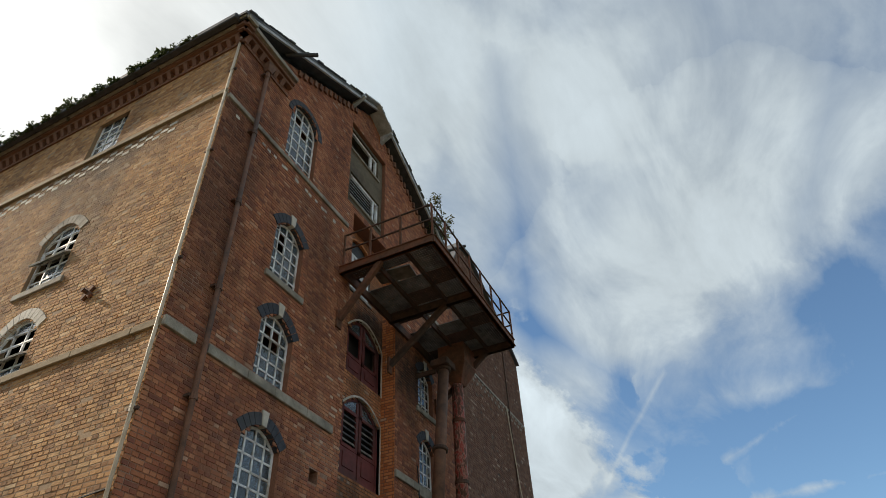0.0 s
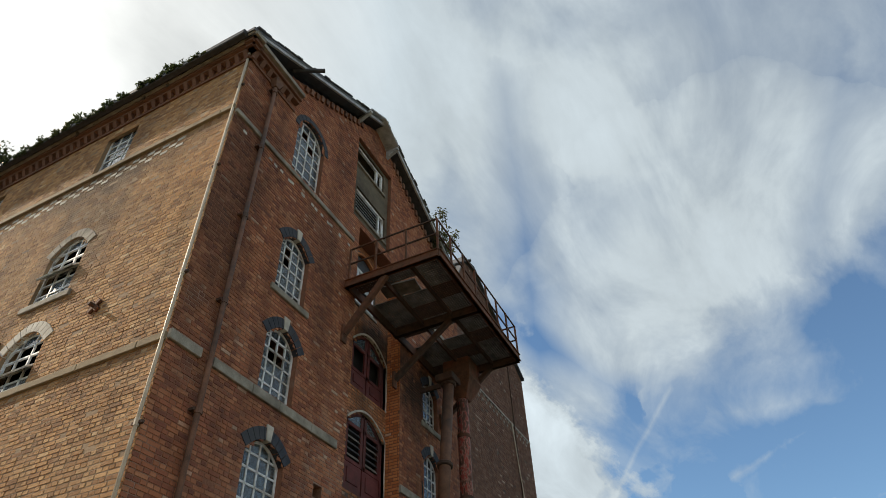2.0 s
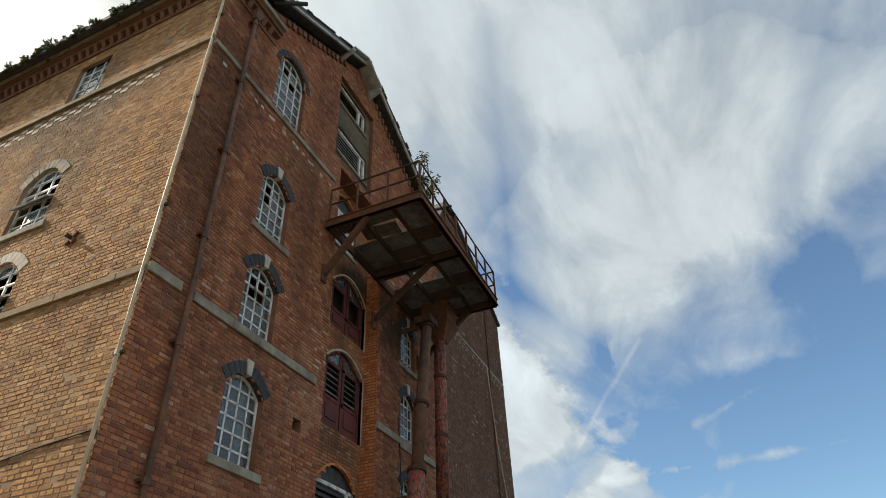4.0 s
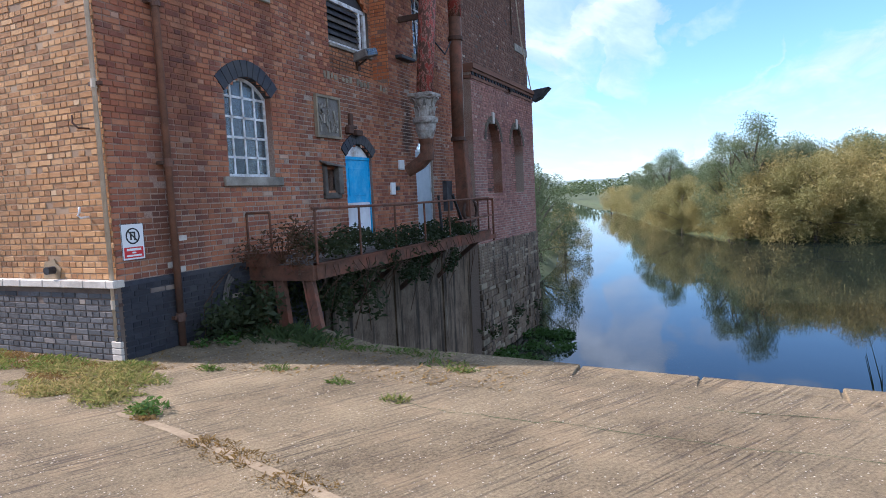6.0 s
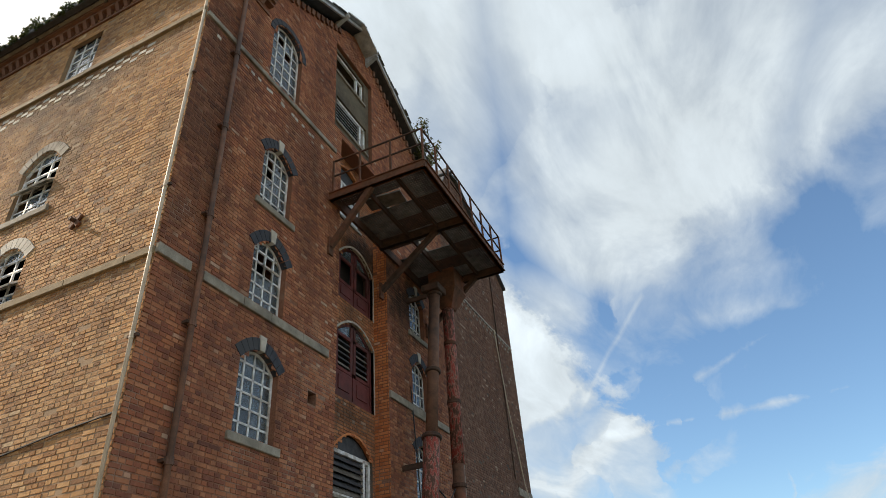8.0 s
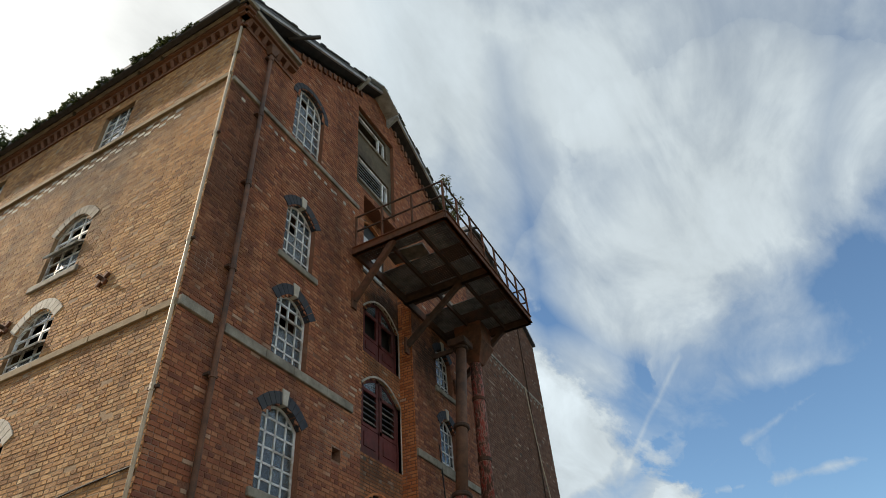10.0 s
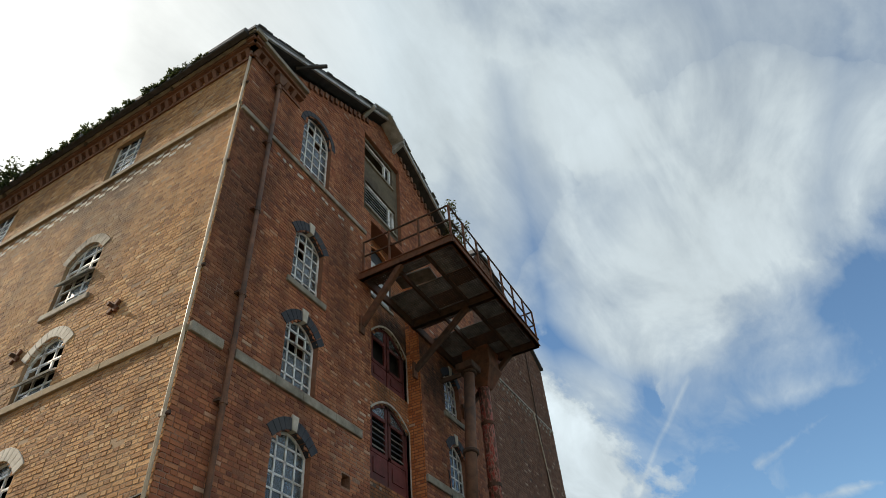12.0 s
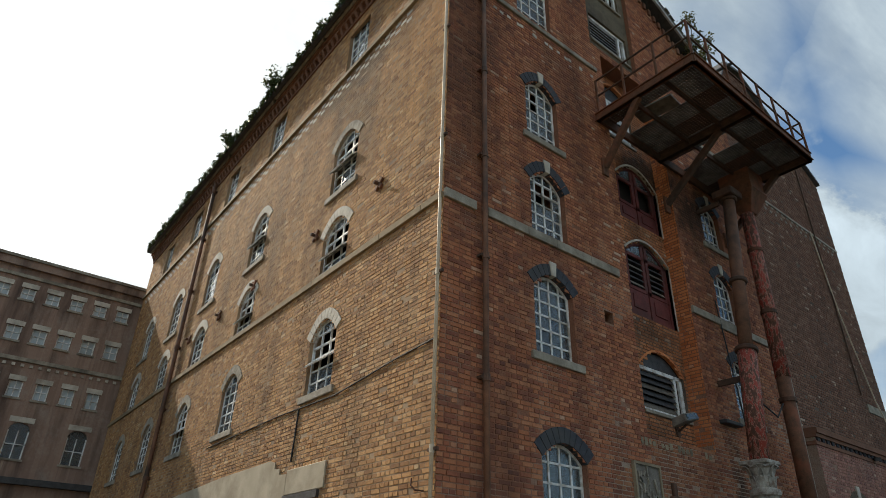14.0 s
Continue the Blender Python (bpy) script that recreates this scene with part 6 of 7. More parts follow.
# ---- the walkway over the water ----
def build_walkway():
    w = thing("walkway", Matrix.Translation((0, 0, 0)), "rusty steel walkway overgrown with ivy along the mill", "walkway")
    y0, y1, out, z = 2.1, 8.85, 1.12, 0.74
    part("edge_beam", Shape().box(out - 0.03, out + 0.03, y0, y1, z - 0.05, z + 0.17).box(out - 0.03, out + 0.06, y0, y1, z + 0.15, z + 0.17), M_RUST, w)
    part("end_beam", Shape().box(-0.0, out, y0 - 0.06, y0 + 0.06, z - 0.06, z + 0.14), M_RUST, w)
    part("end_box", Shape().box(0.05, 0.45, y0 - 0.12, y0 + 0.25, z + 0.14, z + 0.32), M_RUST, w)
    rng = random.Random(5)
    y = y0 + 0.08
    while y < y1:
        part("plank", Shape().box(0.02, out - 0.04, y, y + 0.19, z + 0.1, z + 0.14 + rng.uniform(0, 0.01)), M_TIMBER, w, bevel=0.005)
        y += 0.2
    for x, lean in ((0.2, 0.05), (0.52, 0.2), (1.0, 0.28)):
        top, toe = Vector((x, y0, z - 0.05)), Vector((x + lean * 1.45, y0 - lean * 1.35, 0.0))
        part("leg", Shape().beam(top, toe, 0.03, 0.14, (1, 0, 0)).beam(top + Vector((0.07, 0, 0)), toe + Vector((0.07, 0, 0)), 0.1, 0.02, (1, 0, 0)).beam(top - Vector((0.07, 0, 0)), toe - Vector((0.07, 0, 0)), 0.1, 0.02, (1, 0, 0)), M_RUST, w)
    for y in (4.6, 6.4, 8.2):
        part("brace", Shape().beam((0.05, y, -0.1), (out - 0.05, y, z - 0.03), 0.08, 0.09), M_RUST_DARK, w)
    posts = [y0 + 0.06 + (y1 - y0 - 0.1) * k / 6 for k in range(7)]
    for y in posts:
        part("post", Shape().tube([(out, y, z + 0.1), (out, y, z + 0.9)], 0.018, 8), M_RUST, w)
    part("rail", Shape().tube([(out, y0, z + 0.9), (out, 4.5, z + 0.88), (out, y1, z + 0.9)], 0.02, 8), M_RUST, w)
    for x in (0.02, 0.42):
        part("post", Shape().tube([(x, y0, z + 0.1), (x, y0, z + 0.87)], 0.017, 8), M_RUST, w)
    part("rail", Shape().tube([(0.02, y0, z + 0.87), (0.42, y0, z + 0.87)], 0.018, 8), M_RUST, w)
    for x in (out, 0.75, 0.3):
        part("post", Shape().box(x - 0.02, x + 0.02, y1 + 0.25, y1 + 0.29, z - 0.1, z + 0.88), M_RUST, w)
    part("rail", Shape().beam((0.05, y1 + 0.27, z + 0.86), (out, y1 + 0.27, z + 0.86), 0.04, 0.04), M_RUST, w)
    part("rail", Shape().beam((out, y1, z + 0.5), (out, y1 + 0.27, z + 0.5), 0.04, 0.04), M_RUST, w)
    part("rail", Shape().beam((out, 7.0, z + 0.45), (out, y1, z + 0.5), 0.1, 0.03), M_RUST, w)
    part("gate_bar", Shape().beam((0.95, 7.2, z + 1.0), (0.9, 8.0, z + 0.12), 0.05, 0.04), M_CABLE, w)
    part("gate_bar", Shape().beam((1.0, 6.5, z + 0.12), (0.95, 6.5, z + 1.0), 0.04, 0.04), M_CABLE, w)
    part("end_platform", Shape().box(0.0, out + 0.02, y1, y1 + 0.4, z - 0.05, z + 0.05), M_RUST, w)


build_walkway()


# ---- plants ----
def leaves(rng, spots, size, count, flat=0.6, slim=0.45):
    """Many small leaf blades round spots of (centre, radii)."""
    s = Shape()
    for c, (rx, ry, rz) in spots:
        for _ in range(count):
            d = Vector((rng.gauss(0, 1), rng.gauss(0, 1), rng.gauss(0, 1)))
            d = d.normalized() * (rng.random() ** 0.45)
            p = Vector(c) + Vector((d.x * rx, d.y * ry, d.z * rz))
            k = size * rng.uniform(0.6, 1.35)
            u = Vector((rng.gauss(0, 1), rng.gauss(0, 1), rng.gauss(0, flat))).normalized()
            v = u.cross(Vector((rng.gauss(0, 1), rng.gauss(0, 1), rng.gauss(0, 1)))).normalized()
            s.face(p - u * k, p + v * k * slim, p + u * k, p - v * k * slim)
    return s


def tree(name, label, seed, high, wide, mat, leaf, count, clumps, low=0.2, lean=0.0):
    """A tapered trunk, limbs, and a crown of many leaf clumps with gaps."""
    rng = random.Random(seed)
    t = thing(name, Matrix.Translation((0, 0, -300)), label, "tree")
    trunk = Shape()
    top = Vector((lean, 0, high * 0.85))
    trunk.tube([(0, 0, -0.3), (lean * 0.2, 0.05, high * 0.3), tuple(top * 0.7), tuple(top)], [0.035 * high, 0.026 * high, 0.014 * high, 0.004 * high], 8)
    spots = []
    for k in range(clumps):
        f = low + (1 - low) * (k + 0.5) / clumps
        a = k * 2.4 + rng.uniform(-0.5, 0.5)
        width = wide * 0.5 * math.sin(math.pi * min(0.97, 0.18 + 0.8 * f)) ** 0.7
        r = width * rng.uniform(0.35, 1.0)
        c = Vector((r * math.cos(a) + lean * f, r * math.sin(a), high * f * rng.uniform(0.92, 1.06)))
        size = wide * rng.uniform(0.11, 0.2)
        spots.append((tuple(c), (size, size, size * rng.uniform(0.8, 1.5))))
        if k % 2 == 0:
            root = Vector((lean * f * 0.6, 0, max(0.15, f - 0.3) * high))
            trunk.tube([tuple(root), tuple((root + c) / 2 + Vector((0, 0, 0.15))), tuple(c)], [0.012 * high, 0.008 * high, 0.003 * high], 6)
    part("trunk", trunk, M_BARK, t)
    part("crown", leaves(rng, spots, leaf, count, 1.1, 0.3), mat, t)
    return t


def scrub(seed):
    return tree("shrub", "golden autumn willow scrub on the river bank", seed, 4.0, 5.2, M_GOLD, 0.06, 800, 24, 0.06)


KINDS = {
    "gold": [scrub(31), scrub(32), scrub(33)],
    "willow": [tree("tree", "grey-green willow on the far bank", 40 + k, 8.0, 5.6, M_WILLOW, 0.075, 700, 28, 0.14, 0.3 * k) for k in range(3)],
}
rng = random.Random(77)
PLANTED = []


def plant(kind, x, y, high, base=-2.3):
    which = KINDS[kind][len(PLANTED) % 3]
    scale = high / (4.0 if kind == "gold" else 8.0)
    m = FAR @ Matrix.Translation((x, y, base)) @ Matrix.Rotation(rng.uniform(0, 6.28), 4, "Z") @ Matrix.Diagonal((scale * rng.uniform(0.95, 1.25), scale * rng.uniform(0.95, 1.25), scale, 1))
    ob = copy_thing(which, m)
    tagged(ob, group="far bank scrub" if kind == "gold" else "far bank willows")
    PLANTED.append(ob)


def bank_point(k, back):
    """A point k of the way along the far bank, set back from the water."""
    line = [(40, 48), (14, 44), (5.5, 47), (-1, 58), (-8, 84), (-20, 125)]
    i = min(int(k), len(line) - 2)
    f = k - i
    (xa, ya), (xb, yb) = line[i], line[i + 1]
    d = Vector((xb - xa, yb - ya)).normalized()
    return xa + (xb - xa) * f + d.y * back, ya + (yb - ya) * f - d.x * back


for k in np.arange(0.0, 4.9, 0.085):
    x, y = bank_point(float(k), rng.uniform(0.6, 2.6))
    big = 1.5 if k < 1.2 else 1.3 if k < 1.75 else 1.05 if k < 3 else 0.95
    plant("gold", x, y, rng.uniform(2.6, 4.2) * big)
for k in np.arange(0.0, 4.9, 0.1):
    x, y = bank_point(float(k), rng.uniform(5, 11))
    plant("willow", x, y, rng.uniform(5.2, 7.0))
for x, y, h in ((6.2, 48.5, 8.2), (5.0, 50, 7.6), (8.2, 51.5, 6.8), (-1.5, 64, 7.0), (-3.2, 70, 7.0)):
    plant("willow", x, y, h)
for x, y, h in ((-3.3, 19.4, 6.4), (-5.0, 24, 6.4), (-4.6, 30, 5.5), (-6.5, 36, 4.6), (-10, 45, 5), (-14, 55, 6), (-19, 70, 6), (-26, 90, 7), (-35, 110, 8)):
    plant("willow", x, y, h, -2.5)
for x, y, h in ((-5.2, 38, 2.8), (-9.0, 47, 3.0)):
    plant("gold", x, y, h, -2.6)
for group in KINDS.values():
    for ob in group:
        for o in (*ob.children_recursive, ob):
            bpy.data.objects.remove(o)

far = Shape()
for i in range(150):
    a = radians(rng.uniform(-40, 35))
    d = rng.uniform(230, 430)
    c = Vector((-d * math.sin(a), d * math.cos(a), -1))
    h = rng.uniform(5, 9)
    blob = leaves(rng, [(c + Vector((rng.uniform(-4, 4), rng.uniform(-4, 4), h * 0.5)), (6, 6, h * 0.45))], 0.8, 130)
    n = len(far.v)
    far.v += blob.v
    far.f += [tuple(n + q for q in f) for f in blob.f]
tagged(make("far_trees", far, M_WILLOW, m=FAR), "hazy far tree line along the river", "trees", kind="stuff")


def ivy(name, label, spots, leaf, count, mat, stems=(), category="ivy"):
    t = thing(name, Matrix.Translation((0, 0, 0)), label, category)
    part("foliage", leaves(random.Random(len(spots) * 7 + count), spots, leaf, count), mat, t)
    if stems:
        s = Shape()
        for line in stems:
            s.tube(line, 0.006, 5)
        tagged(part("stem", s, M_BROWN_LEAF, t), kind="stuff")
    return t


rng = random.Random(9)
spots = [((rng.uniform(0.6, 1.2), 2.3 + 5.6 * k / 60, rng.uniform(0.92, 1.14) + (0.1 if k < 22 else 0)), (0.2, 0.2, 0.15)) for k in range(61)]
spots += [((rng.uniform(0.95, 1.22), rng.uniform(2.5, 7.0), rng.uniform(0.35, 0.8)), (0.1, 0.2, 0.16)) for k in range(26)]
hang = []
for k in range(28):
    y, low, sway = 2.3 + 0.2 * k + rng.uniform(-0.1, 0.1), rng.uniform(-0.3, 0.62), rng.uniform(-0.8, 0.6)
    hang.append([(1.13, y, 0.9), (1.22, y + sway * 0.2, 0.68), (1.16, y + sway * 0.7, (0.7 + low) / 2), (1.08, y + sway, low)])
ivy("ivy", "dark ivy sprawling over the walkway, trailing bare stems", spots, 0.036, 95, M_IVY, hang)
spots = [((rng.uniform(0.1, 0.9), rng.uniform(0.9, 2.6), rng.uniform(0.03, 0.6)), (0.25, 0.3, 0.25)) for k in range(22)] + [((rng.uniform(0.3, 1.2), rng.uniform(2.2, 3.6), rng.uniform(0.1, 0.6)), (0.2, 0.3, 0.3)) for k in range(8)]
ivy("ivy", "dark ivy and bramble at the foot of the gable", spots, 0.05, 90, M_IVY, [[(0.1, 1.2, 0.1), (0.08, 1.3, 0.7), (0.3, 1.5, 0.95)], [(0.2, 1.0, 0.0), (0.12, 1.1, 0.5), (0.1, 1.5, 0.8)]])
spots = [((rng.uniform(0.1, 1.0), rng.uniform(1.75, 2.6), rng.uniform(0.95, 1.4)), (0.2, 0.25, 0.2)) for k in range(11)]
ivy("bramble", "brown dying bramble beside the walkway", spots, 0.03, 90, M_BROWN_LEAF, [[(0.5, 2.2, 0.9), (0.4 + 0.1 * k, 2.0, 1.1 + 0.05 * k), (0.2 + 0.12 * k, 1.7 + 0.1 * k, 1.0 + 0.1 * (k % 4))] for k in range(8)], category="bramble")
spots = [((rng.uniform(0.5, 2.1), rng.uniform(9.0, 14.0), -2.57), (0.45, 0.7, 0.09)) for k in range(16)]
ivy("water_weed", "bright green weed mat at the foot of the wall", spots, 0.07, 150, M_WEED, category="weed")
spots = [((rng.uniform(0.3, 0.6), rng.uniform(10.3, 15.4), rng.uniform(-2.4, -1.6)), (0.1, 0.4, 0.25)) for k in range(7)]
ivy("wall_plants", "plants rooted in the crumbling footing", spots, 0.06, 60, M_IVY, category="plants")


def shrub_on_wall(name, base, high, seed, label, mat):
    """Bare thin stems with sparse leaves."""
    r = random.Random(seed)
    t = thing(name, Matrix.Translation(base), label, "shrub")
    s, spots = Shape(), []
    for k in range(9):
        d = Vector((r.uniform(-0.1, 0.55), r.uniform(-0.6, 0.7), r.uniform(0.5, 1.0))) * high
        s.tube([(0, 0, -0.2), tuple(d * 0.5 + Vector((0, 0, 0.1))), tuple(d)], [0.02, 0.013, 0.005], 5)
        for j in range(4):
            spots.append((tuple(d * r.uniform(0.4, 1.05)), (0.18, 0.18, 0.16)))
    part("stem", s, M_BARK, t)
    part("foliage", leaves(r, spots, 0.05, 26), mat, t)


shrub_on_wall("roof_shrub", (0.1, 8.7, 14.75), 1.35, 5, "wiry shrub growing from the gable eaves", M_IVY)
for k, (s_, h) in enumerate(((2.2, 0.36), (2.9, 0.3), (8.0, 0.7), (11.4, 0.6), (5.0, 0.25), (15.2, 0.3), (18.3, 0.35))):
    p = LONG @ Vector((-s_, -0.22, 14.12))
    shrub_on_wall("roof_weed", p, h, 60 + k, "weed growing in the eaves gutter", M_IVY)
spots = []
for k in range(300):
    s_ = 1.0 + 19.2 * k / 300 + rng.uniform(-0.1, 0.1)
    lush = min(1.0, s_ / 7) * (0.55 + 0.45 * abs(noise.noise((s_ * 0.9, 0.3, 1.7))) * 2)
    spots.append((tuple(LONG @ Vector((-s_, rng.uniform(-0.44, -0.2), 14.13 + 0.12 * lush * rng.random()))), (0.13, 0.1, 0.05 + 0.11 * lush)))
    if k % 3 == 0:
        spots.append((tuple(LONG @ Vector((-s_, -0.42, 14.02))), (0.1, 0.04, 0.09 * lush)))
tagged(make("gutter_moss", leaves(rng, spots, 0.04, 46), M_IVY), "dark moss and weeds choking the gutter", "moss", kind="stuff")
for x, y, z, dx, dy in ((0.25, 1.35, 14.95, 0.35, 0.28), (0.1, 9.9, 15.4, 0.55, 0.2)):
    st = thing("vent_pipe", Matrix.Translation((x, y, z)), "short dark pipe end jutting from the roof edge", "pipe")
    part("pipe", Shape().tube([(-dx * 0.6, -dy * 0.6, -0.12), (dx, dy, 0.1)], 0.05, 10), M_LEAD, st)


def grass(name, label, spots, mat, seed, per=40, tall=0.14):
    r = random.Random(seed)
    s = Shape()
    for x, y, spread in spots:
        for _ in range(per):
            a, d = r.uniform(0, 6.28), spread * math.sqrt(r.random())
            p = Vector((x + 1.5 * d * math.cos(a) + 0.3 * d * math.sin(a * 3), y + 0.7 * d * math.sin(a), 0))
            h = tall * r.uniform(0.35, 1.2) * (1 - 0.5 * d / spread)
            b = Vector((r.gauss(0, 0.6), r.gauss(0, 0.6), 1)).normalized() * h
            w = Vector((math.cos(a * 3), math.sin(a * 3), 0)) * r.uniform(0.002, 0.007)
            s.face(p - w, p + w, p + b * 0.6 + w * 0.6, p + b + Vector((b.x, b.y, -0.02)) * 0.5)
    tagged(make(name, s, mat, m=Matrix.Translation(QUAY)), label, "grass", kind="stuff")


rng = random.Random(15)
spots = [(rng.uniform(-2.6, 0.9), rng.uniform(-0.55, -0.12), 0.22) for k in range(24)] + [(rng.uniform(-0.4, 1.25), rng.uniform(-1.15, -0.4), 0.2) for k in range(20)]
grass("grass", "rough grass along the foot of the long wall", spots, M_GRASS, 1, 200, 0.10)
spots = [(rng.uniform(-3, 1.0), rng.uniform(-0.45, -0.08), 0.24) for k in range(26)] + [(rng.uniform(-0.4, 1.2), rng.uniform(-1.1, -0.4), 0.2) for k in range(9)] + [(2.0, -1.3, 0.08), (2.9, -1.55, 0.16), (3.3, -1.68, 0.2), (3.9, -1.86, 0.2), (4.5, -2.05, 0.12)]
grass("grass_dry", "dry brown grass in joints and along the wall", spots, M_DRY, 2, 190, 0.06)
spots = [(1.85, -1.2, 0.1), (1.75, -1.12, 0.08), (3.0, -0.05, 0.09), (3.75, -0.35, 0.1), (2.1, 0.2, 0.12), (3.95, 0.6, 0.1), (1.4, 0.0, 0.1)]
spots += [(x, edge_of_quay(x) - rng.uniform(0.05, 0.35), 0.18) for x in (1.7, 1.9, 2.3, 2.6, 3.0, 3.2, 3.5, 3.7, 2.1, 1.5, 1.2, 0.9, 1.1)]
grass("weeds", "green weeds in the cracks of the quay", spots, M_GRASS, 3, 80, 0.1)
spots = [(rng.uniform(0.5, 1.9), rng.uniform(1.1, 1.75), 0.12) for k in range(22)]
grass("tall_weeds", "tall green weeds at the quay edge below the walkway", spots, M_WEED_DULL, 6, 26, 0.24)
spots = [((x - 0.1, y, 0.11), (0.16, 0.14, 0.07)) for x, y in ((1.8, -1.18), (1.95, -1.24), (0.5, 0.75), (0.75, 0.9), (0.6, 1.1))]
ivy("leafy_weed", "low leafy green weed in a slab joint", spots, 0.03, 70, M_WEED, category="weed")
hose = thing("hose", GABLE @ Matrix.Translation((1.6, -0.08, 0)), "perished grey hose hanging over the tarred plinth", "hose")
for k in range(3):
    d = 0.035 * k
    part("loop", Shape().tube([(0.02 + d, 0, 0.82 - d), (-0.06 + d, 0, 0.7), (-0.12 + d, 0, 0.5), (-0.05 + d, 0, 0.28), (0.07 + d, 0, 0.08)], 0.016, 6), M_TIMBER, hose, smooth=True)
reeds = Shape()
for k in range(26):
    x, y = rng.uniform(8.4, 9.6), rng.uniform(6.5, 8.5)
    h = rng.uniform(0.5, 1.6)
    q = Vector((x + rng.uniform(-0.5, 0.5), y, -2.65 + h))
    reeds.tube([(x, y, -3.2), tuple((Vector((x, y, -2.6)) + q) / 2), tuple(q)], [0.012, 0.01, 0.004], 5)
tagged(make("reeds", reeds, M_IVY), "thin dark reeds standing in the water", "reeds", kind="stuff")
litter = Shape()
for k in range(900):
    x = rng.uniform(0.2, 4.6)
    y = rng.uniform(-0.1 + 0.2 * x / 4, 1) * (edge_of_quay(x) - 0.05)
    r, a = rng.uniform(0.008, 0.03), rng.uniform(0, 6.28)
    u, v = Vector((math.cos(a) * r, math.sin(a) * r, rng.uniform(0, 0.012))), Vector((-math.sin(a) * r * 0.5, math.cos(a) * r * 0.5, rng.uniform(0, 0.006)))
    p = Vector((x, y, 0.012))
    litter.face(p - u, p + v, p + u, p - v)
tagged(make("leaf_litter", litter, M_DRY, m=Matrix.Translation(QUAY)), "dry leaves and dirt along the quay edge", "leaves", kind="stuff")
stones = Shape()
for k in range(700):
    x, y, r = rng.uniform(0.3, 7.5), rng.uniform(-3.2, 0.9), rng.uniform(0.003, 0.008)
    stones.hexa([(x - r, y - r, 0), (x + r, y - r * 0.8, 0), (x + r * 0.9, y + r, 0), (x - r, y + r * 0.7, 0), (x - r * 0.5, y - r * 0.5, r), (x + r * 0.6, y - r * 0.4, r * 0.9), (x + r * 0.4, y + r * 0.6, r), (x - r * 0.4, y + r * 0.4, r * 0.8)])
tagged(make("gravel", stones, M_PATCH, m=Matrix.Translation(QUAY)), "loose pale grit on the concrete", "gravel", kind="stuff")


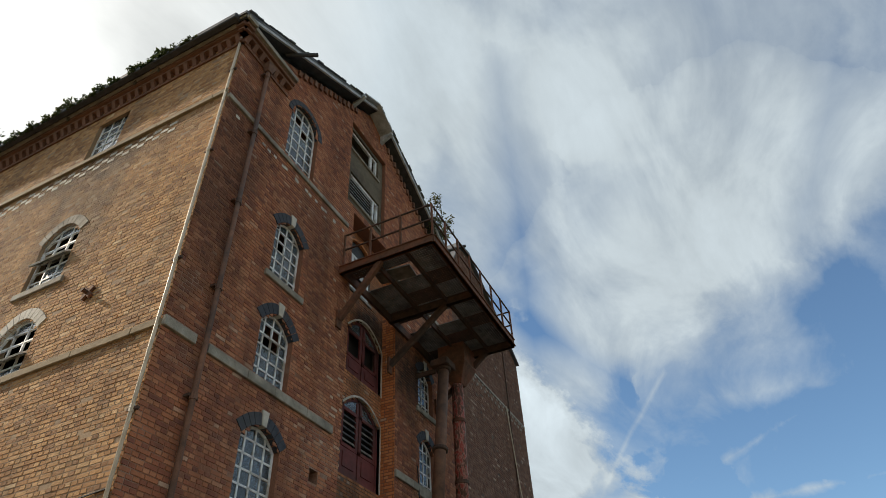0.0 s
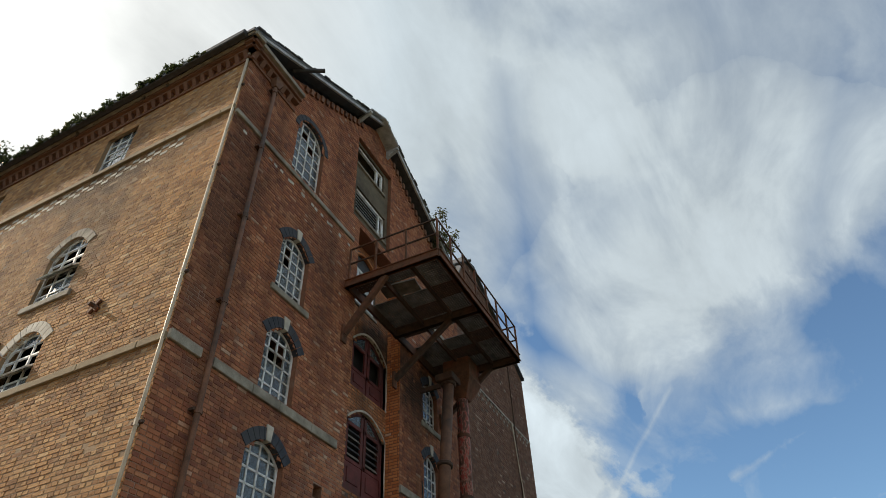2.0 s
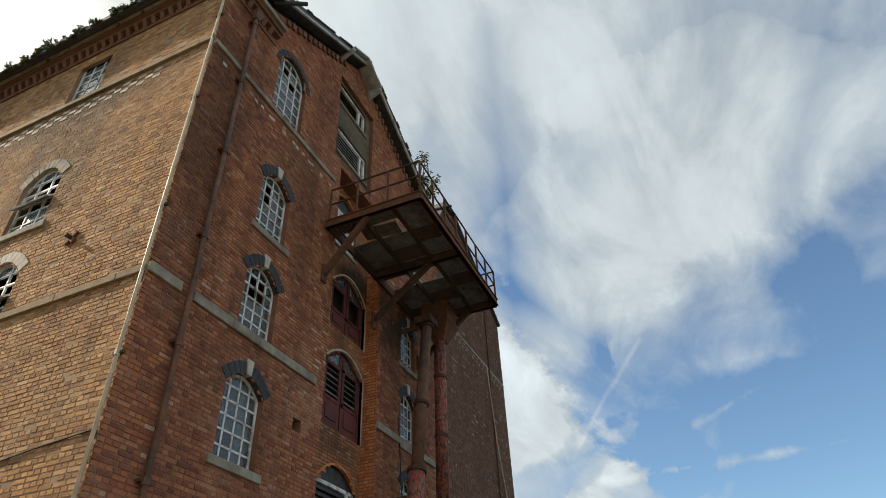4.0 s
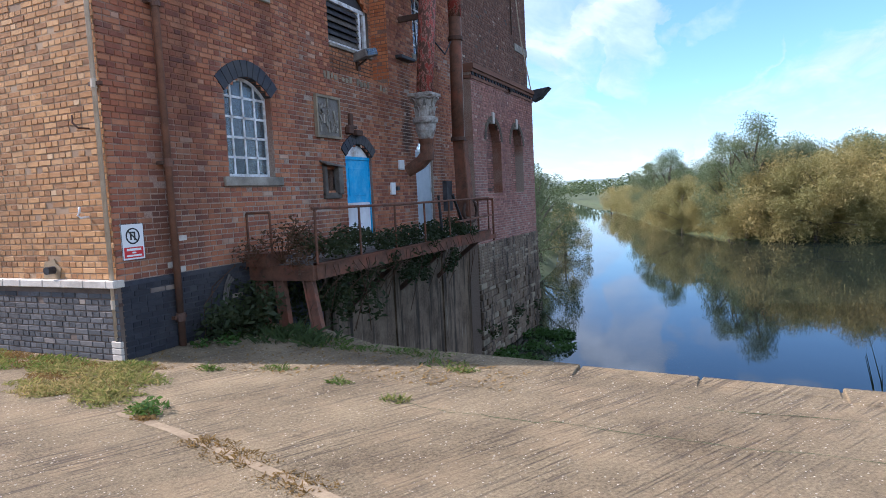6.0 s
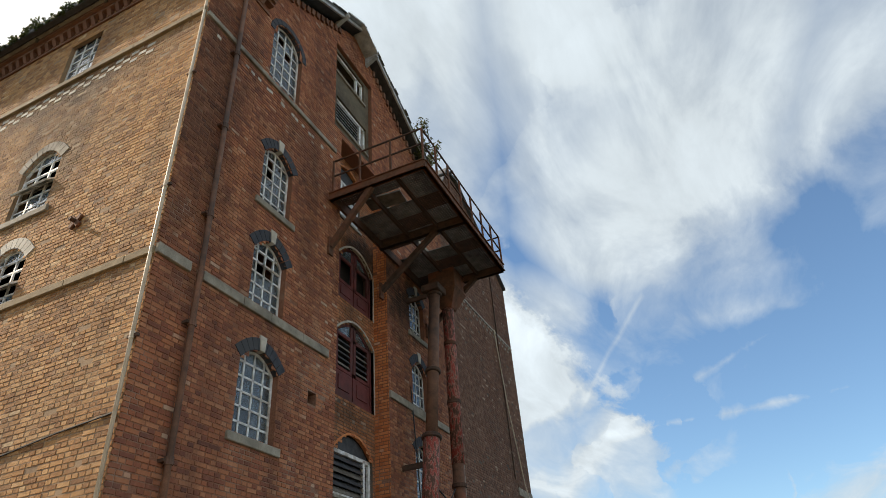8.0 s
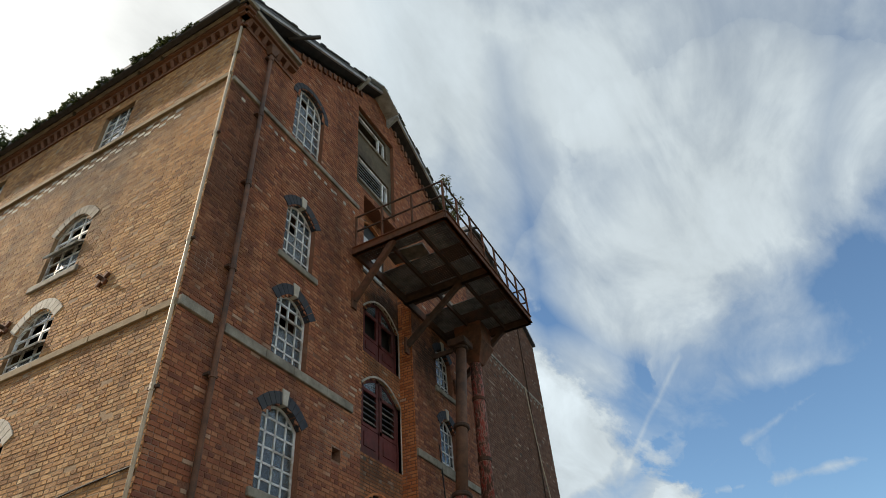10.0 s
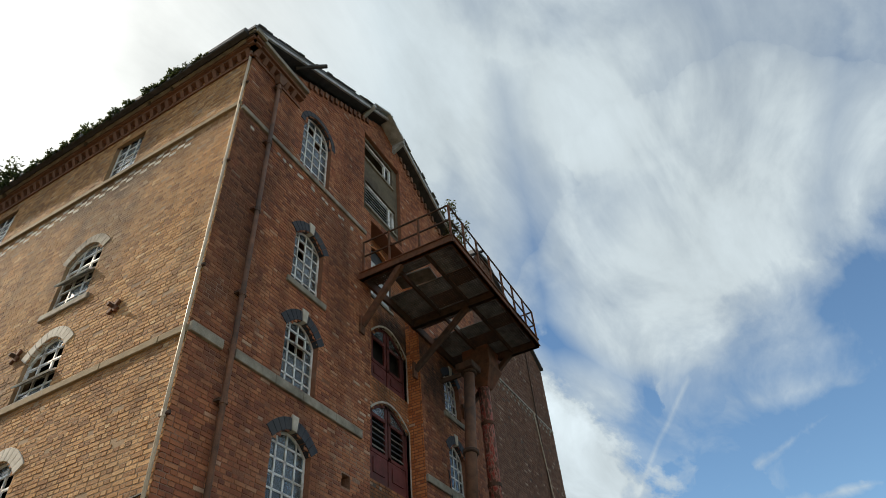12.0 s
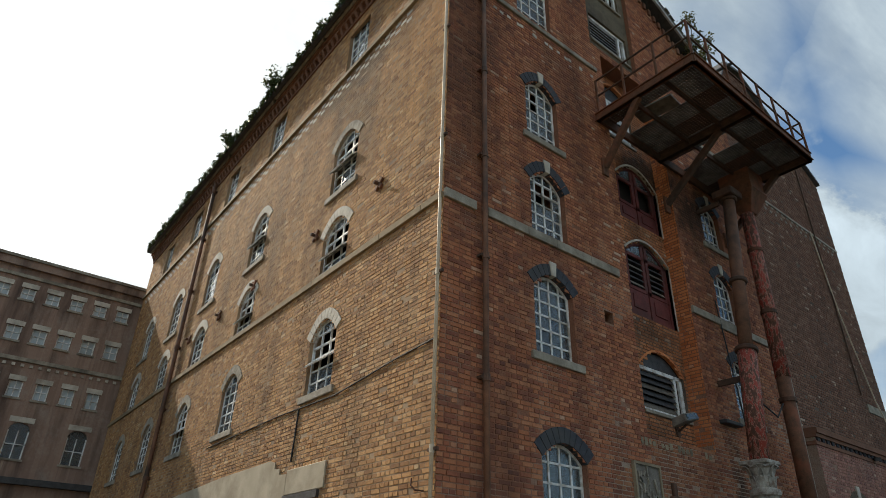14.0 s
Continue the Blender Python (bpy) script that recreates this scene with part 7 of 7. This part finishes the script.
# ---- the far wing ----
def build_wing():
    rows = []
    for i in range(30):
        y = 0.85 - i * 0.94
        rows.append(Opening(y, 0.52, 11.28, 11.78))
        rows.append(Opening(y - 0.05, 0.55, 9.55, 10.15))
        rows.append(Opening(0.62 - i * 0.95, 0.5, 7.35, 8.0))
        if i % 2 == 0:
            rows.append(Opening(0.5 - i * 1.05, 0.75, 5.1, 6.15, 0.3))
    rows = [o for o in rows if o.a > -28 and o.b < 1.3]
    w = make("wall_wing", wall_shape(-29, 1.8, -1.4, [(-29, 12.6), (1.8, 12.6)], rows, 0.35), M_WING, m=WING)
    tagged(w, "shaded brown brick wing, haze mixed into its colour, with rows of small windows", "building", kind="structure")
    tagged(make("wing_body", Shape().box(-31, -21.4, -26, 0.9, -0.6, 12.0), M_UNLIT), "closed body of the far wing", "building", kind="structure")
    part("parapet", Shape().box(-29, 1.8, -0.16, 0.4, 12.6, 12.92), M_WING, w)
    part("coping", Shape().box(-29.1, 1.8, -0.24, 0.45, 12.92, 13.04), M_STONE, w)
    part("cornice", Shape().box(-29, 1.8, -0.08, 0.02, 12.18, 12.31), M_STONE, w)
    part("string_course", Shape().box(-29, 1.8, -0.1, 0.02, 8.75, 8.9), M_STONE, w)
    dots = Shape()
    for k in range(96):
        x = 1.6 - k * 0.32
        dots.box(x - 0.06, x + 0.06, -0.06, 0.02, 8.55, 8.66)
    tagged(part("dotted_course", dots, M_PALE_STONE, w), kind="stuff")
    part("ledge", Shape().box(-29, 1.8, -0.3, 0.02, 4.2, 4.42), M_LEAD, w)
    for o in rows:
        win = thing("wing_window", WING @ Matrix.Translation((o.x, 0, o.z0)), "small pale boarded window of the far wing", "window", "wing windows", kind="structure")
        h, k = o.z1 - o.z0, o.w / 2
        part("pane", Shape().box(-k, k, 0.1, 0.13, 0, h + o.rise), M_GREY_DOOR if o.z0 > 7 else M_GLASS, win)
        part("window_frame", Shape().box(-k, -k + 0.05, 0.06, 0.1, 0, h).box(k - 0.05, k, 0.06, 0.1, 0, h).box(-0.02, 0.02, 0.06, 0.1, 0, h).box(-k, k, 0.06, 0.1, h * 0.5, h * 0.5 + 0.03), M_WHITE, win)
        part("lintel", Shape().box(-k - 0.06, k + 0.06, -0.03, 0.02, h + o.rise, h + o.rise + 0.2), M_PALE_STONE, win)
        part("sill", Shape().box(-k - 0.06, k + 0.06, -0.05, 0.08, -0.08, 0), M_STONE, win)


build_wing()

# ---- bricks, last ----
def lay(wall, m, name, mat, one, *args, **kw):
    s, single = lay_bricks(*args, **kw)
    ob = part(name, s, mat, wall)
    tagged(ob, kind="stuff")
    if single:
        single_bricks(single, one, wall)


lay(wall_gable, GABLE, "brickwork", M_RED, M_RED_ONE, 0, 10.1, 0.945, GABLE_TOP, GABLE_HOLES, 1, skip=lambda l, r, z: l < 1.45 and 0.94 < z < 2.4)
lay(wall_long, LONG, "brickwork", M_SUNLIT, M_SUNLIT_ONE, LONG_END, 0, 0.97, LONG_TOP, LONG_HOLES, 2, proud=0.0045, skip=lambda l, r, z: r > -1.45 and 0.94 < z < 2.4)
lay(wall_block, GABLE, "brickwork", M_BROWN, None, 10.1, 16.12, -3.4, BLOCK_TOP, [], 3)
lay(wall_plinth, LONG, "brickwork", M_BLUE, None, -16, 0.045, 0.0, [(-16, 0.885), (0.045, 0.885)], [], 4, y=-0.045)
lay(plinth_gable, GABLE, "brickwork", M_BLACK_BRICK, None, 0, 2.35, 0.0, [(0, 0.94), (2.35, 0.94)], [], 5, y=-0.045)
lay(wall_annex, ANNEX, "brickwork", M_PLUM, None, 10.15, 15.55, 0.42, ANNEX_TOP, BLIND, 6)
lay(annex_back, ANNEX, "brickwork", M_PLUM, None, 11.1, 14.5, 1.6, [(11.1, 3.9), (14.5, 3.9)], [], 7, y=0.26)
lay(wall_inset, INSET, "brickwork", M_RECESS, None, 4.3, 6.6, 3.8, [(4.3, 12.65), (6.6, 12.65)], [R_LOUVRE, R_RED1, R_RED2, R_ARCH], 9)
lay(jamb, jamb_base, "brickwork", M_ORANGE, None, -0.36, 0.0, 3.96, [(-0.36, 12.5), (0.0, 12.5)], [], 8)
